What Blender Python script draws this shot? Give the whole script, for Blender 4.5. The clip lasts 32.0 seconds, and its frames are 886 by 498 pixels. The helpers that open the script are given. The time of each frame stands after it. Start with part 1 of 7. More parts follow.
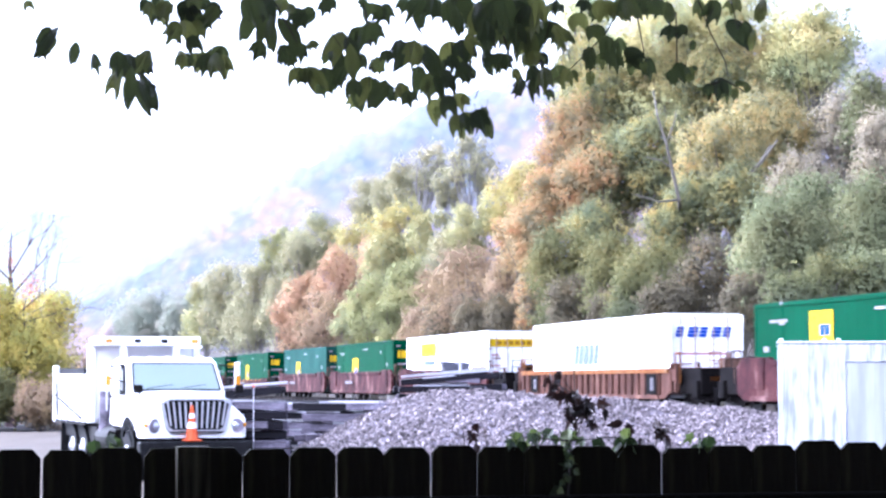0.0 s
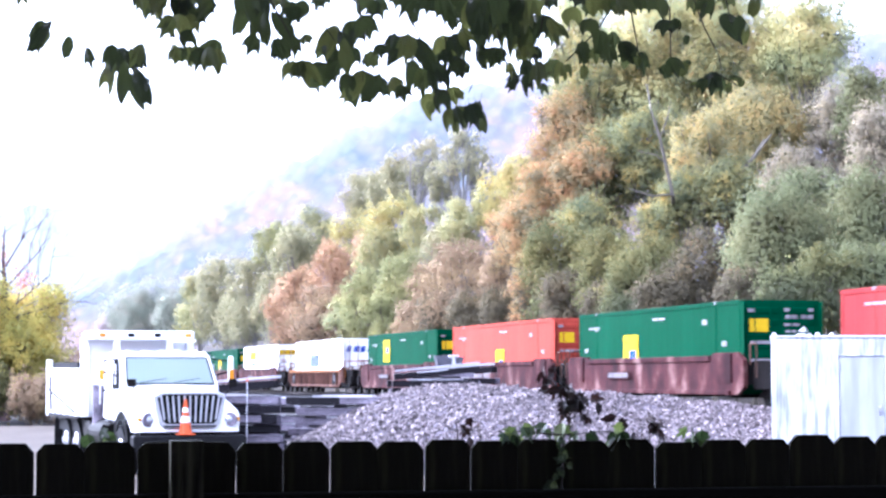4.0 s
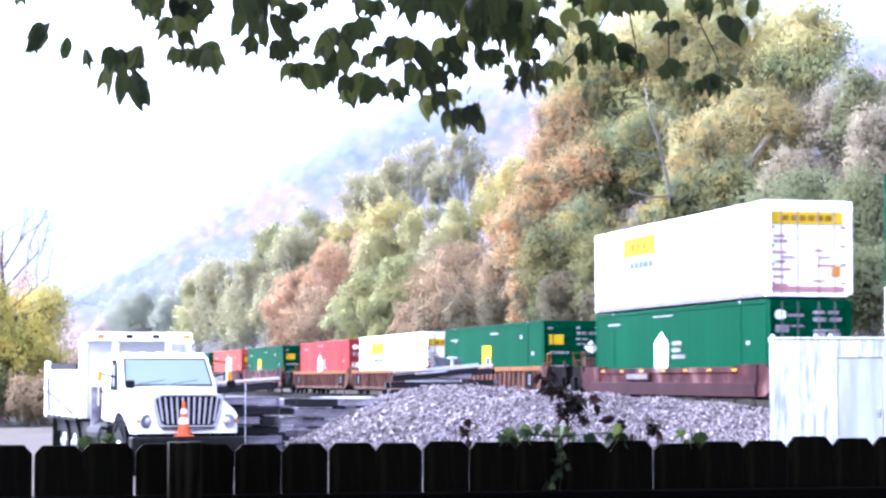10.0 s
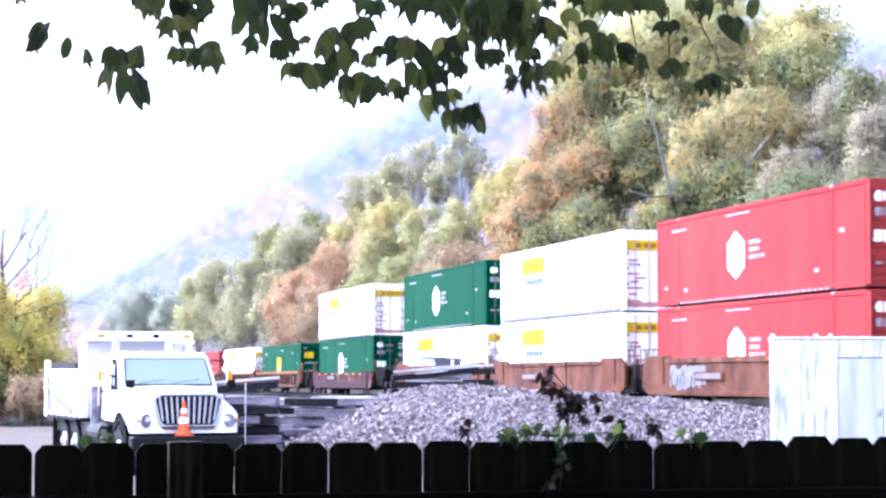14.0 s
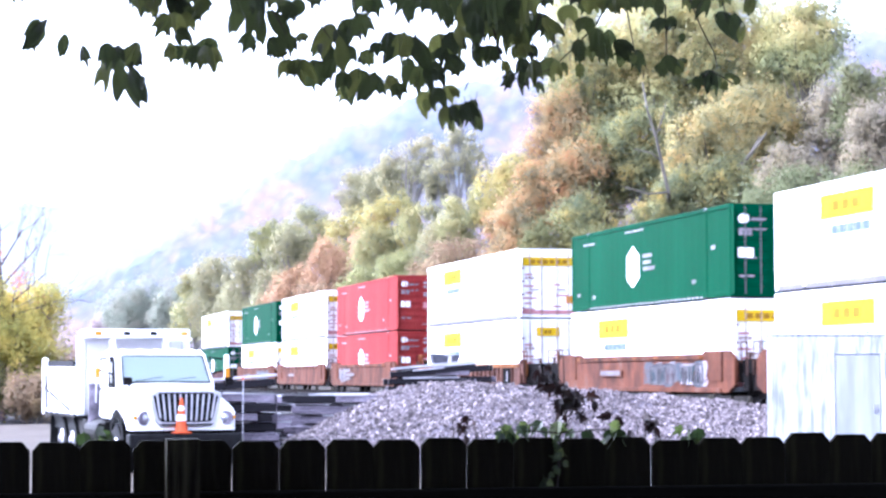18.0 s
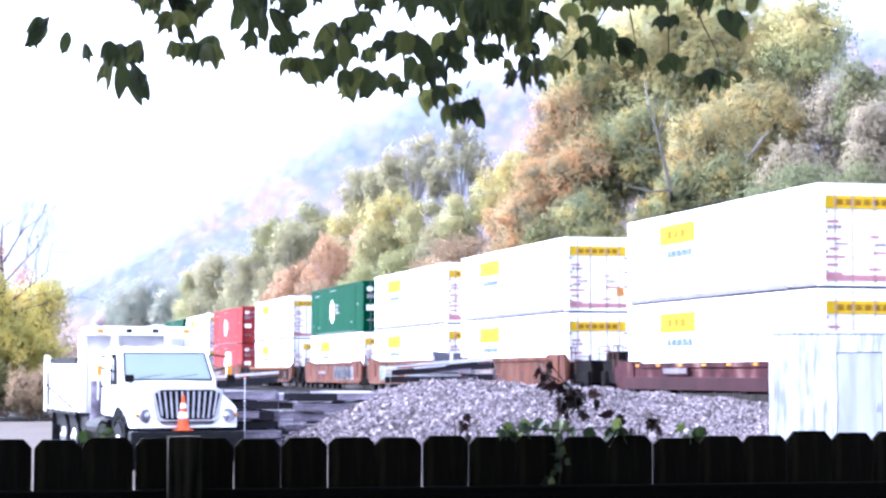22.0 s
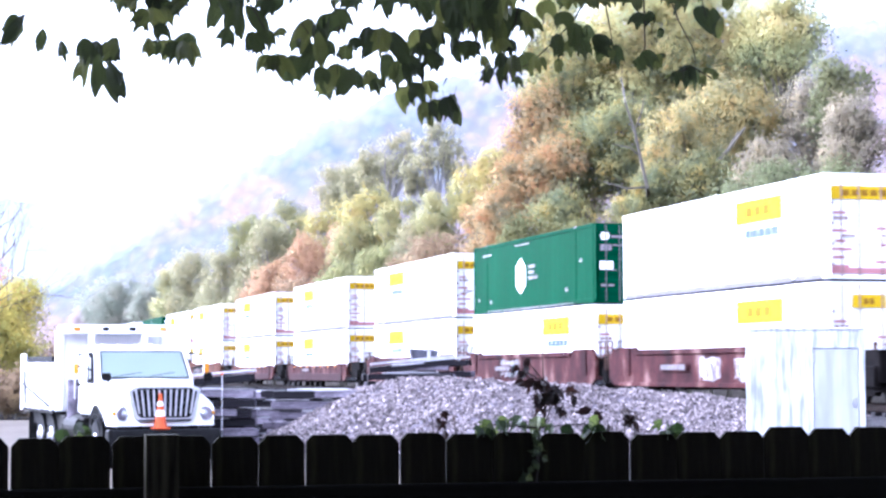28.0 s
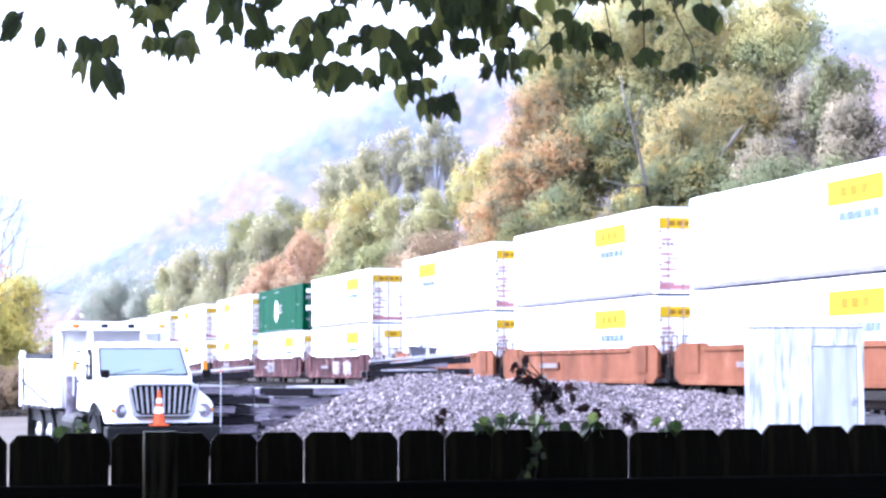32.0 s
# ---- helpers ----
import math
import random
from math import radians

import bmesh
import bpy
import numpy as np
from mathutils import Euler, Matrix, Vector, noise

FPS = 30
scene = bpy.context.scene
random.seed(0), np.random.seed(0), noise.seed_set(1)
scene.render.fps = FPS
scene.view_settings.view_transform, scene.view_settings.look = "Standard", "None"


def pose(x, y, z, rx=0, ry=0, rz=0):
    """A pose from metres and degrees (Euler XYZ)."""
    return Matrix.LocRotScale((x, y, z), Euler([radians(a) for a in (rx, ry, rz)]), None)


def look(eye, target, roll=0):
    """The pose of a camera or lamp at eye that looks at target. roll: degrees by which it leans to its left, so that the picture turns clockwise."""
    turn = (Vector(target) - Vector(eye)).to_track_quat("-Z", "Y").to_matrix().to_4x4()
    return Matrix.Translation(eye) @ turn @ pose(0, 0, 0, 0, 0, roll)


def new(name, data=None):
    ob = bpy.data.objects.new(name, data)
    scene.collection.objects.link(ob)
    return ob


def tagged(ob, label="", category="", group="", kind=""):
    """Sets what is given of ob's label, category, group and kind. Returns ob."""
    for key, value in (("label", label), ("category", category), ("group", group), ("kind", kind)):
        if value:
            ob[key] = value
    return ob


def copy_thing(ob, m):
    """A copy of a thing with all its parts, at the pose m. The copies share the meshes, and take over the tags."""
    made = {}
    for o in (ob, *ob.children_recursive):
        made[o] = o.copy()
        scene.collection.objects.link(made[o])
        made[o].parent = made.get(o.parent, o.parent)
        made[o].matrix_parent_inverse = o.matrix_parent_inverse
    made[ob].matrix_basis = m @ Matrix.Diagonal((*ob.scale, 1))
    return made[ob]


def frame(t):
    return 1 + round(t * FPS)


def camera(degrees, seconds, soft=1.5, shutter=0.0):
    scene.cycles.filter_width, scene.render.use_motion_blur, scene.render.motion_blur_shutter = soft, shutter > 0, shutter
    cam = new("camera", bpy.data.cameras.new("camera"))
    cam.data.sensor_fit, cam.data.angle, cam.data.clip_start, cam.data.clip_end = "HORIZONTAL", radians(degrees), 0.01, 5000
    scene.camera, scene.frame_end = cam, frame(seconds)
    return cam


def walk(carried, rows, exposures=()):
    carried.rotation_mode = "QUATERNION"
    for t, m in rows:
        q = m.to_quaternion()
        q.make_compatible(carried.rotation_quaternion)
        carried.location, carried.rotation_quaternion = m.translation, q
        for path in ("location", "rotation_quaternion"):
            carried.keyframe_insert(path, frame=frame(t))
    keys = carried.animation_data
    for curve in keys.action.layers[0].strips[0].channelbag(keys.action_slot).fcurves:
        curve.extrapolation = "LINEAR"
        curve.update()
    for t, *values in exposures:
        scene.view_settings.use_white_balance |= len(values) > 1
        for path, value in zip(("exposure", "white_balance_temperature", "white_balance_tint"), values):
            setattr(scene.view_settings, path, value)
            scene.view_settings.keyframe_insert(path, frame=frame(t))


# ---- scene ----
EYE = (0.0, 0.0, 2.25)
cam = camera(23.93, 32.0, soft=2.6, shutter=0.4)
# seconds, pan to the left, tilt upwards and lean, in degrees: held in the hand on one spot
LOOKS = [
    (0, 0.112, 3.373, -0.00), (0.5, 0.073, 3.317, -0.02), (1, 0.082, 3.278, -0.02), (1.5, 0.098, 3.232, 0.02), (2, 0.098, 3.228, 0.01),
    (2.5, 0.208, 3.234, 0.01), (3, 0.073, 3.208, 0.03), (3.5, -0.053, 3.207, 0.00), (5.5, -0.068, 3.248, 0.05), (6, -0.155, 3.221, 0.05),
    (6.5, -0.134, 3.233, 0.05), (7, -0.147, 3.252, 0.02), (7.5, -0.065, 3.269, 0.06), (8, 0.072, 3.268, 0.03), (8.5, 0.101, 3.291, 0.01),
    (9, 0.000, 3.276, 0.00), (9.5, -0.026, 3.259, 0.02), (10, -0.109, 3.253, 0.02), (10.5, -0.138, 3.240, 0.08), (11, -0.111, 3.229, 0.03),
    (11.5, -0.088, 3.263, 0.08), (12, -0.097, 3.300, 0.01), (12.5, -0.137, 3.307, 0.05), (13, -0.179, 3.336, 0.04), (13.5, -0.113, 3.292, 0.06),
    (14, -0.104, 3.244, 0.05), (14.5, -0.160, 3.150, 0.06), (16.5, -0.115, 3.157, 0.01), (17, -0.074, 3.154, 0.00), (17.5, -0.146, 3.160, -0.01),
    (18, -0.176, 3.162, -0.02), (18.5, -0.149, 3.145, -0.01), (19, -0.185, 3.093, 0.05), (19.5, -0.212, 3.117, 0.04), (20, -0.176, 3.117, 0.04),
    (20.5, -0.097, 3.128, 0.02), (21, -0.096, 3.143, 0.05), (21.5, -0.122, 3.136, -0.01), (22, -0.122, 3.102, 0.05), (22.5, -0.179, 3.043, 0.05),
    (23, -0.253, 3.001, 0.05), (23.5, -0.428, 2.927, 0.04), (24, -0.486, 2.935, 0.00), (24.5, -0.497, 2.880, 0.03), (25, -0.679, 2.900, -0.06),
    (25.5, -0.751, 2.954, -0.14), (27.5, -0.723, 3.027, -0.18), (28, -0.751, 3.025, -0.14), (28.5, -0.767, 3.026, -0.12), (29, -0.751, 3.049, -0.14),
    (29.5, -0.655, 3.002, -0.12), (30, -0.618, 2.989, -0.08), (30.5, -0.685, 2.960, -0.13), (31, -0.838, 2.952, -0.10), (31.5, -0.815, 2.958, -0.11),
    (32, -0.783, 2.950, -0.08),
]
walk(cam, [(t, pose(*EYE, 90 + up, 0, pan) @ pose(0, 0, 0, 0, 0, lean)) for t, pan, up, lean in LOOKS],
     exposures=[(0, 2.9, 5020, 23), (32, 2.9, 5020, 23)])

# ---- light: a bright overcast sky ----
world = bpy.data.worlds.new("overcast")
scene.world = world
world.use_nodes = True
wn = world.node_tree.nodes
wl = world.node_tree.links
sky = wn.new("ShaderNodeTexSky")
sky.sky_type = "NISHITA"
sky.sun_disc = False
sky.sun_elevation = radians(38)
sky.sun_rotation = radians(-60)
sky.dust_density = 6.0
sky.ozone_density = 1.0
cloud = wn.new("ShaderNodeHueSaturation")
cloud.inputs["Saturation"].default_value = 0.25
wl.new(sky.outputs[0], cloud.inputs["Color"])
wl.new(cloud.outputs[0], wn["Background"].inputs[0])
wn["Background"].inputs[1].default_value = 0.145

sun_data = bpy.data.lights.new("sun", "SUN")
sun_data.energy = 0.8
sun_data.angle = radians(50)
sun_data.color = (1.0, 0.97, 0.93)
sun = new("sun", sun_data)
sun.matrix_world = look((-40, -20, 45), (0, 30, 0))


# ---- materials ----
def material(name, build):
    m = bpy.data.materials.new(name)
    m.use_nodes = True
    nodes, links = m.node_tree.nodes, m.node_tree.links
    build(nodes, links, nodes["Principled BSDF"])
    return m


def ramp(nodes, stops):
    r = nodes.new("ShaderNodeValToRGB")
    while len(r.color_ramp.elements) < len(stops):
        r.color_ramp.elements.new(0.5)
    for e, (at, c) in zip(r.color_ramp.elements, stops):
        e.position, e.color = at, (*c, 1)
    return r


def noise_node(nodes, links, scale, detail=4.0, coord="Object", stretch=None):
    tc = nodes.new("ShaderNodeTexCoord")
    n = nodes.new("ShaderNodeTexNoise")
    n.inputs["Scale"].default_value, n.inputs["Detail"].default_value = scale, detail
    if stretch:
        mp = nodes.new("ShaderNodeMapping")
        mp.inputs["Scale"].default_value = stretch
        links.new(tc.outputs[coord], mp.inputs[0])
        links.new(mp.outputs[0], n.inputs["Vector"])
    else:
        links.new(tc.outputs[coord], n.inputs["Vector"])
    return n


def mixed(nodes, links, factor, a, b, mode="MIX"):
    mx = nodes.new("ShaderNodeMix")
    mx.data_type, mx.blend_type = "RGBA", mode
    for socket, v in ((mx.inputs[0], factor), (mx.inputs[6], a), (mx.inputs[7], b)):
        if isinstance(v, (int, float)):
            socket.default_value = v
        elif isinstance(v, tuple):
            socket.default_value = (*v, 1)
        else:
            links.new(v, socket)
    return mx.outputs[2]


def surface(name, stops, scale=3.0, rough=0.7, metal=0.0, grain=40.0, bump=0.15, depth=0.01, stretch=None, spread=0.12, shine=0.2):
    """Two scales of noise: stops colour the large one, the fine one adds grain and relief."""
    def build(nodes, links, b):
        big = noise_node(nodes, links, scale, 5, stretch=stretch)
        r = ramp(nodes, stops)
        links.new(big.outputs[0], r.inputs[0])
        fine = noise_node(nodes, links, grain, 3, stretch=stretch)
        info = nodes.new("ShaderNodeObjectInfo")
        grey = ramp(nodes, [(0.25, (1 - spread * 2,) * 3), (0.75, (1.0,) * 3)])
        links.new(fine.outputs[0], grey.inputs[0])
        tone = ramp(nodes, [(0.0, (1 - spread,) * 3), (1.0, (1.0,) * 3)])
        links.new(info.outputs["Random"], tone.inputs[0])
        c = mixed(nodes, links, 1.0, r.outputs[0], grey.outputs[0], "MULTIPLY")
        c = mixed(nodes, links, 1.0, c, tone.outputs[0], "MULTIPLY")
        links.new(c, b.inputs["Base Color"])
        b.inputs["Roughness"].default_value = rough
        b.inputs["Metallic"].default_value = metal
        b.inputs["Specular IOR Level"].default_value = shine
        if bump:
            bp = nodes.new("ShaderNodeBump")
            bp.inputs["Strength"].default_value, bp.inputs["Distance"].default_value = bump, depth
            links.new(fine.outputs[0], bp.inputs["Height"])
            links.new(bp.outputs[0], b.inputs["Normal"])
    return material(name, build)


def leafage(name, stops, clear=0.5, patch=0.3, apart=0.20):
    """Leaves: colour from patch to patch of the crown and a little from leaf to leaf, partly shining through."""
    def build(nodes, links, b):
        geo = nodes.new("ShaderNodeNewGeometry")
        big = noise_node(nodes, links, patch, 4)
        add = nodes.new("ShaderNodeMath")
        add.operation = "MULTIPLY_ADD"
        links.new(geo.outputs["Random Per Island"], add.inputs[0])
        add.inputs[1].default_value = apart
        shift = nodes.new("ShaderNodeMapRange")
        shift.inputs[1].default_value, shift.inputs[2].default_value = 0.3, 0.7
        shift.inputs[3].default_value, shift.inputs[4].default_value = -0.15, 0.90
        links.new(big.outputs[0], shift.inputs[0])
        links.new(shift.outputs[0], add.inputs[2])
        r = ramp(nodes, stops)
        links.new(add.outputs[0], r.inputs[0])
        links.new(r.outputs[0], b.inputs["Base Color"])
        b.inputs["Roughness"].default_value = 0.7
        b.inputs["Specular IOR Level"].default_value = 0.08
        tr = nodes.new("ShaderNodeBsdfTranslucent")
        links.new(r.outputs[0], tr.inputs[0])
        mx = nodes.new("ShaderNodeMixShader")
        mx.inputs[0].default_value = clear
        links.new(b.outputs[0], mx.inputs[1])
        links.new(tr.outputs[0], mx.inputs[2])
        links.new(mx.outputs[0], nodes["Material Output"].inputs[0])
    return material(name, build)


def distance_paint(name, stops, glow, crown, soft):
    """The far slopes, a backdrop: the mist before them is put into colour and a faint glow. Each crown has its own
    tint.
    """
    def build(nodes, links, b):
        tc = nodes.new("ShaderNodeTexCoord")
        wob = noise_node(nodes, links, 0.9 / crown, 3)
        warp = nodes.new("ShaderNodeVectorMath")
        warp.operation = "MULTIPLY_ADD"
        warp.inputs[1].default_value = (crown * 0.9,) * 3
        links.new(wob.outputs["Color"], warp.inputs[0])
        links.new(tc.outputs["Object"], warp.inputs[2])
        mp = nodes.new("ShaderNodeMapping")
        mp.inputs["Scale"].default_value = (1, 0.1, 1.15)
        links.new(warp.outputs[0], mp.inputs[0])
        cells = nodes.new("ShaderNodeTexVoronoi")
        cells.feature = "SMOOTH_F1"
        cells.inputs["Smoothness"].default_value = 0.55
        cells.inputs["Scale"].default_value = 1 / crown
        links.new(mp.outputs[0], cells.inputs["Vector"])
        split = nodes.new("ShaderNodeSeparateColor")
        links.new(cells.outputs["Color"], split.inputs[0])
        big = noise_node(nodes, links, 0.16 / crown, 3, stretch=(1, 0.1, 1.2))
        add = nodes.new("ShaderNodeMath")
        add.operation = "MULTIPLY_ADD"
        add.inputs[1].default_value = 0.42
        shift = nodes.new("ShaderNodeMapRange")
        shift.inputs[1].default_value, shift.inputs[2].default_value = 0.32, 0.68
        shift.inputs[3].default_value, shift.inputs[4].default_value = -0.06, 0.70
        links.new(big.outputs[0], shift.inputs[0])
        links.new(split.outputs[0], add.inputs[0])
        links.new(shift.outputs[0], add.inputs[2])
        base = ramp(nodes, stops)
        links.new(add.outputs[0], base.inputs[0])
        # shade between the crowns, multiplied into their colour
        rim_shade = ramp(nodes, [(0.05, (1.0, 1.0, 1.0)), (0.75, (1 - soft, 1 - soft, 1 - soft * 0.7))])
        links.new(cells.outputs["Distance"], rim_shade.inputs[0])
        c = mixed(nodes, links, 1.0, base.outputs[0], rim_shade.outputs[0], "MULTIPLY")
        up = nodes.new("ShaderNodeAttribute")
        # mist thickening towards the crest, painted as a fade to white
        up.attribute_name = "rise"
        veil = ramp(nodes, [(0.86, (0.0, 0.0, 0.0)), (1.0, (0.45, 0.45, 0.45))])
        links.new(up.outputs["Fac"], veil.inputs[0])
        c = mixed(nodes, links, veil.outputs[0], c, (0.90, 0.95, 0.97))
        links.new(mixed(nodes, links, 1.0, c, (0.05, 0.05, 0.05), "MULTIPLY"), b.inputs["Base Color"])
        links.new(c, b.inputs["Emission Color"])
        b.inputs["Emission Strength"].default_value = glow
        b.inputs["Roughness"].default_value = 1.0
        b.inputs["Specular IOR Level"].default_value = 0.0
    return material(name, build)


WHITE_BOX = surface("white_container_paint", [(0.3, (0.72, 0.72, 0.74)), (0.65, (0.82, 0.82, 0.83))], 0.8, 0.45, grain=12, bump=0.05, spread=0.03, shine=0.1)
GREEN_BOX = surface("green_container_paint", [(0.3, (0.0007, 0.0343, 0.0140)), (0.7, (0.0018, 0.0458, 0.0201))], 0.5, 0.5, grain=10, bump=0.05, spread=0.06, stretch=(1, 1, 0.25), shine=0.01)
DULL_GREEN_BOX = surface("faded_green_container_paint", [(0.3, (0.0109, 0.0467, 0.0357)), (0.7, (0.0213, 0.0680, 0.0536))], 0.5, 0.6, grain=10, bump=0.05, spread=0.08, shine=0.01)
RED_BOX = surface("red_container_paint", [(0.3, (0.1859, 0.0216, 0.0218)), (0.7, (0.2303, 0.0362, 0.0313))], 0.5, 0.5, grain=10, bump=0.05, spread=0.06, stretch=(1, 1, 0.25), shine=0.01)
DARK_STEEL = surface("dark_steel", [(0.3, (0.0043, 0.0040, 0.0040)), (0.7, (0.0144, 0.0129, 0.0129))], 3, 0.6, 0.3, grain=30, shine=0.04)
BLACK_GREASE = surface("black_greasy_steel", [(0.3, (0.0030, 0.0026, 0.0026)), (0.7, (0.0085, 0.0072, 0.0070))], 3, 0.85, 0.0, grain=20, bump=0.3, shine=0.02)
RUST_ROD = surface("rusty_rod", [(0.3, (0.21, 0.115, 0.095)), (0.7, (0.42, 0.32, 0.30))], 4, 0.7, grain=25)
YELLOW_PAINT = surface("yellow_decal", [(0.3, (0.4648, 0.2964, 0.0045)), (0.7, (0.5269, 0.3534, 0.0075))], 4, 0.5, bump=0.0, spread=0.03, shine=0.01)
BLEACHED_LABEL = surface("bleached_label", [(0.35, (0.50, 0.46, 0.33)), (0.65, (0.56, 0.53, 0.44))], 3, 0.5, bump=0.0, spread=0.03)
WHITE_PAINT = surface("white_decal", [(0.3, (0.72, 0.72, 0.72)), (0.7, (0.82, 0.82, 0.82))], 4, 0.5, bump=0.0, spread=0.03)
BLUE_PAINT = surface("blue_decal", [(0.3, (0.0144, 0.0432, 0.2592)), (0.7, (0.0216, 0.0648, 0.3240))], 4, 0.5, bump=0.0, spread=0.03, shine=0.01)
TEAL_PAINT = surface("slate_decal", [(0.3, (0.075, 0.098, 0.105)), (0.7, (0.115, 0.140, 0.145))], 4, 0.5, bump=0.0, spread=0.03, shine=0.01)
PINK_PAINT = surface("pink_decal", [(0.3, (0.3456, 0.1440, 0.1555)), (0.7, (0.4032, 0.1958, 0.2016))], 4, 0.5, bump=0.0, spread=0.03)
AMBER_DECAL = surface("amber_decal", [(0.3, (0.4608, 0.1728, 0.0115)), (0.7, (0.5184, 0.2419, 0.0230))], 4, 0.4, bump=0.0, spread=0.03, shine=0.01)
ORANGE_BOX = surface("orange_red_container_paint", [(0.3, (0.2850, 0.0425, 0.0270)), (0.7, (0.3420, 0.0575, 0.0378))], 0.5, 0.5, grain=10, bump=0.05, spread=0.06, stretch=(1, 1, 0.25), shine=0.01)
MAROON = surface("maroon_wagon_steel", [(0.30, (0.0180, 0.0062, 0.0075)), (0.45, (0.0400, 0.0115, 0.0133)), (0.54, (0.0580, 0.0180, 0.0180)), (0.60, (0.0950, 0.0420, 0.0380)), (0.70, (0.1750, 0.1050, 0.0950))], 1.1, 0.65, grain=9, bump=0.1, spread=0.2, stretch=(1, 1, 0.7), shine=0.03)
MAROON_DARK = surface("dark_maroon_sill_steel", [(0.3, (0.020, 0.0080, 0.0095)), (0.7, (0.034, 0.0130, 0.0150))], 1.1, 0.6, grain=9, bump=0.05, spread=0.1, stretch=(1, 1, 0.45), shine=0.03)
ORANGE_RUST = surface("orange_wagon_steel", [(0.30, (0.0377, 0.0182, 0.0140)), (0.44, (0.0841, 0.0322, 0.0196)), (0.58, (0.1189, 0.0448, 0.0238)), (0.68, (0.1044, 0.0560, 0.0420)), (0.78, (0.1740, 0.1008, 0.0756))], 1.3, 0.65, grain=9, bump=0.1, spread=0.2, stretch=(1, 1, 0.5), shine=0.03)
ORANGE_FRESH = surface("fresh_orange_wagon_steel", [(0.30, (0.080, 0.029, 0.014)), (0.5, (0.125, 0.046, 0.021)), (0.68, (0.155, 0.060, 0.030)), (0.8, (0.20, 0.11, 0.065))], 0.9, 0.65, grain=9, bump=0.08, spread=0.12, stretch=(1, 1, 0.5), shine=0.03)
LETTER_BROWN = surface("brown_lettering_paint", [(0.3, (0.20, 0.105, 0.012)), (0.7, (0.27, 0.145, 0.018))], 3, 0.6, bump=0.0, shine=0.01)
TAN_RUST = surface("tan_wagon_steel", [(0.28, (0.0459, 0.0234, 0.0189)), (0.5, (0.0918, 0.0442, 0.0324)), (0.64, (0.1215, 0.0611, 0.0446)), (0.76, (0.1688, 0.1040, 0.0783))], 1.3, 0.7, grain=9, bump=0.1, spread=0.18, stretch=(1, 1, 0.45), shine=0.03)
ORANGE_CHORD = surface("orange_rail_paint", [(0.3, (0.13, 0.046, 0.014)), (0.55, (0.19, 0.075, 0.022)), (0.75, (0.16, 0.090, 0.045))], 2.0, 0.65, grain=14, bump=0.05, spread=0.15, shine=0.03)
RUST_BROWN = surface("brown_rusted_steel", [(0.3, (0.0432, 0.0216, 0.0144)), (0.7, (0.1008, 0.0504, 0.0324))], 3, 0.8, grain=20)
GREY_PATCH = surface("grey_scrawl_paint", [(0.35, (0.0944, 0.0881, 0.0979)), (0.65, (0.1364, 0.1249, 0.1346))], 1.5, 0.6, bump=0.0)
PALE_PATCH = surface("pale_scrawl_paint", [(0.35, (0.16, 0.14, 0.155)), (0.65, (0.30, 0.27, 0.29))], 1.5, 0.6, bump=0.0)
BLUE_PATCH = surface("blue_scrawl_paint", [(0.35, (0.0210, 0.0270, 0.0405)), (0.65, (0.0446, 0.0450, 0.0541))], 2.5, 0.6, bump=0.0)
TEAL_PATCH = surface("teal_scrawl_paint", [(0.35, (0.008, 0.038, 0.050)), (0.65, (0.030, 0.062, 0.068))], 2.5, 0.6, bump=0.0, shine=0.02)
SEA_PATCH = surface("pale_green_scrawl_paint", [(0.38, (0.050, 0.100, 0.070)), (0.52, (0.110, 0.130, 0.110)), (0.64, (0.190, 0.185, 0.170))], 2.5, 0.6, bump=0.0)
RAIL_STEEL = surface("rail_steel", [(0.3, (0.014, 0.010, 0.009)), (0.7, (0.030, 0.021, 0.017))], 5, 0.7, 0.1, shine=0.05)
BALLAST = surface("ballast_stone", [(0.3, (0.0085, 0.0077, 0.0095)), (0.7, (0.0220, 0.0193, 0.0233))], 9, 0.85, grain=30, bump=0.8, depth=0.05)
GROUND = surface("yard_dirt", [(0.3, (0.0085, 0.0068, 0.0071)), (0.7, (0.0188, 0.0152, 0.0164))], 0.35, 0.9, grain=6, bump=0.6, depth=0.03)
ROAD = surface("pale_wet_gravel_road", [(0.3, (0.080, 0.066, 0.053)), (0.7, (0.105, 0.088, 0.071))], 0.5, 0.8, grain=14, bump=0.3, depth=0.02, shine=0.05)
HILL = surface("leaf_litter", [(0.3, (0.0238, 0.0214, 0.0157)), (0.7, (0.0570, 0.0428, 0.0314))], 0.3, 0.95, grain=3, bump=0.8, depth=0.2)
STONE = surface("crushed_limestone", [(0.25, (0.0751, 0.0640, 0.0771)), (0.5, (0.1246, 0.1061, 0.1238)), (0.75, (0.2135, 0.1844, 0.2093))], 3.5, 0.7, grain=25, bump=0.3)
TIE = surface("creosoted_timber", [(0.3, (0.0045, 0.0041, 0.0054)), (0.7, (0.0130, 0.0111, 0.0147))], 1.2, 0.5, grain=22, bump=0.4, stretch=(0.3, 3, 3), shine=0.12)
TIE_GREY = surface("weathered_grey_timber", [(0.3, (0.0911, 0.0802, 0.1006)), (0.5, (0.2005, 0.1750, 0.2161)), (0.75, (0.3919, 0.3463, 0.4192))], 1.6, 0.5, grain=22, bump=0.5, stretch=(0.4, 3, 3), spread=0.35, shine=0.12)
LIT_TIE_TOP = surface("pale_lit_timber", [(0.35, (0.2790, 0.2697, 0.2883)), (0.7, (0.5115, 0.5022, 0.5394))], 1.5, 0.3, grain=20, bump=0.3, stretch=(0.3, 3, 3))
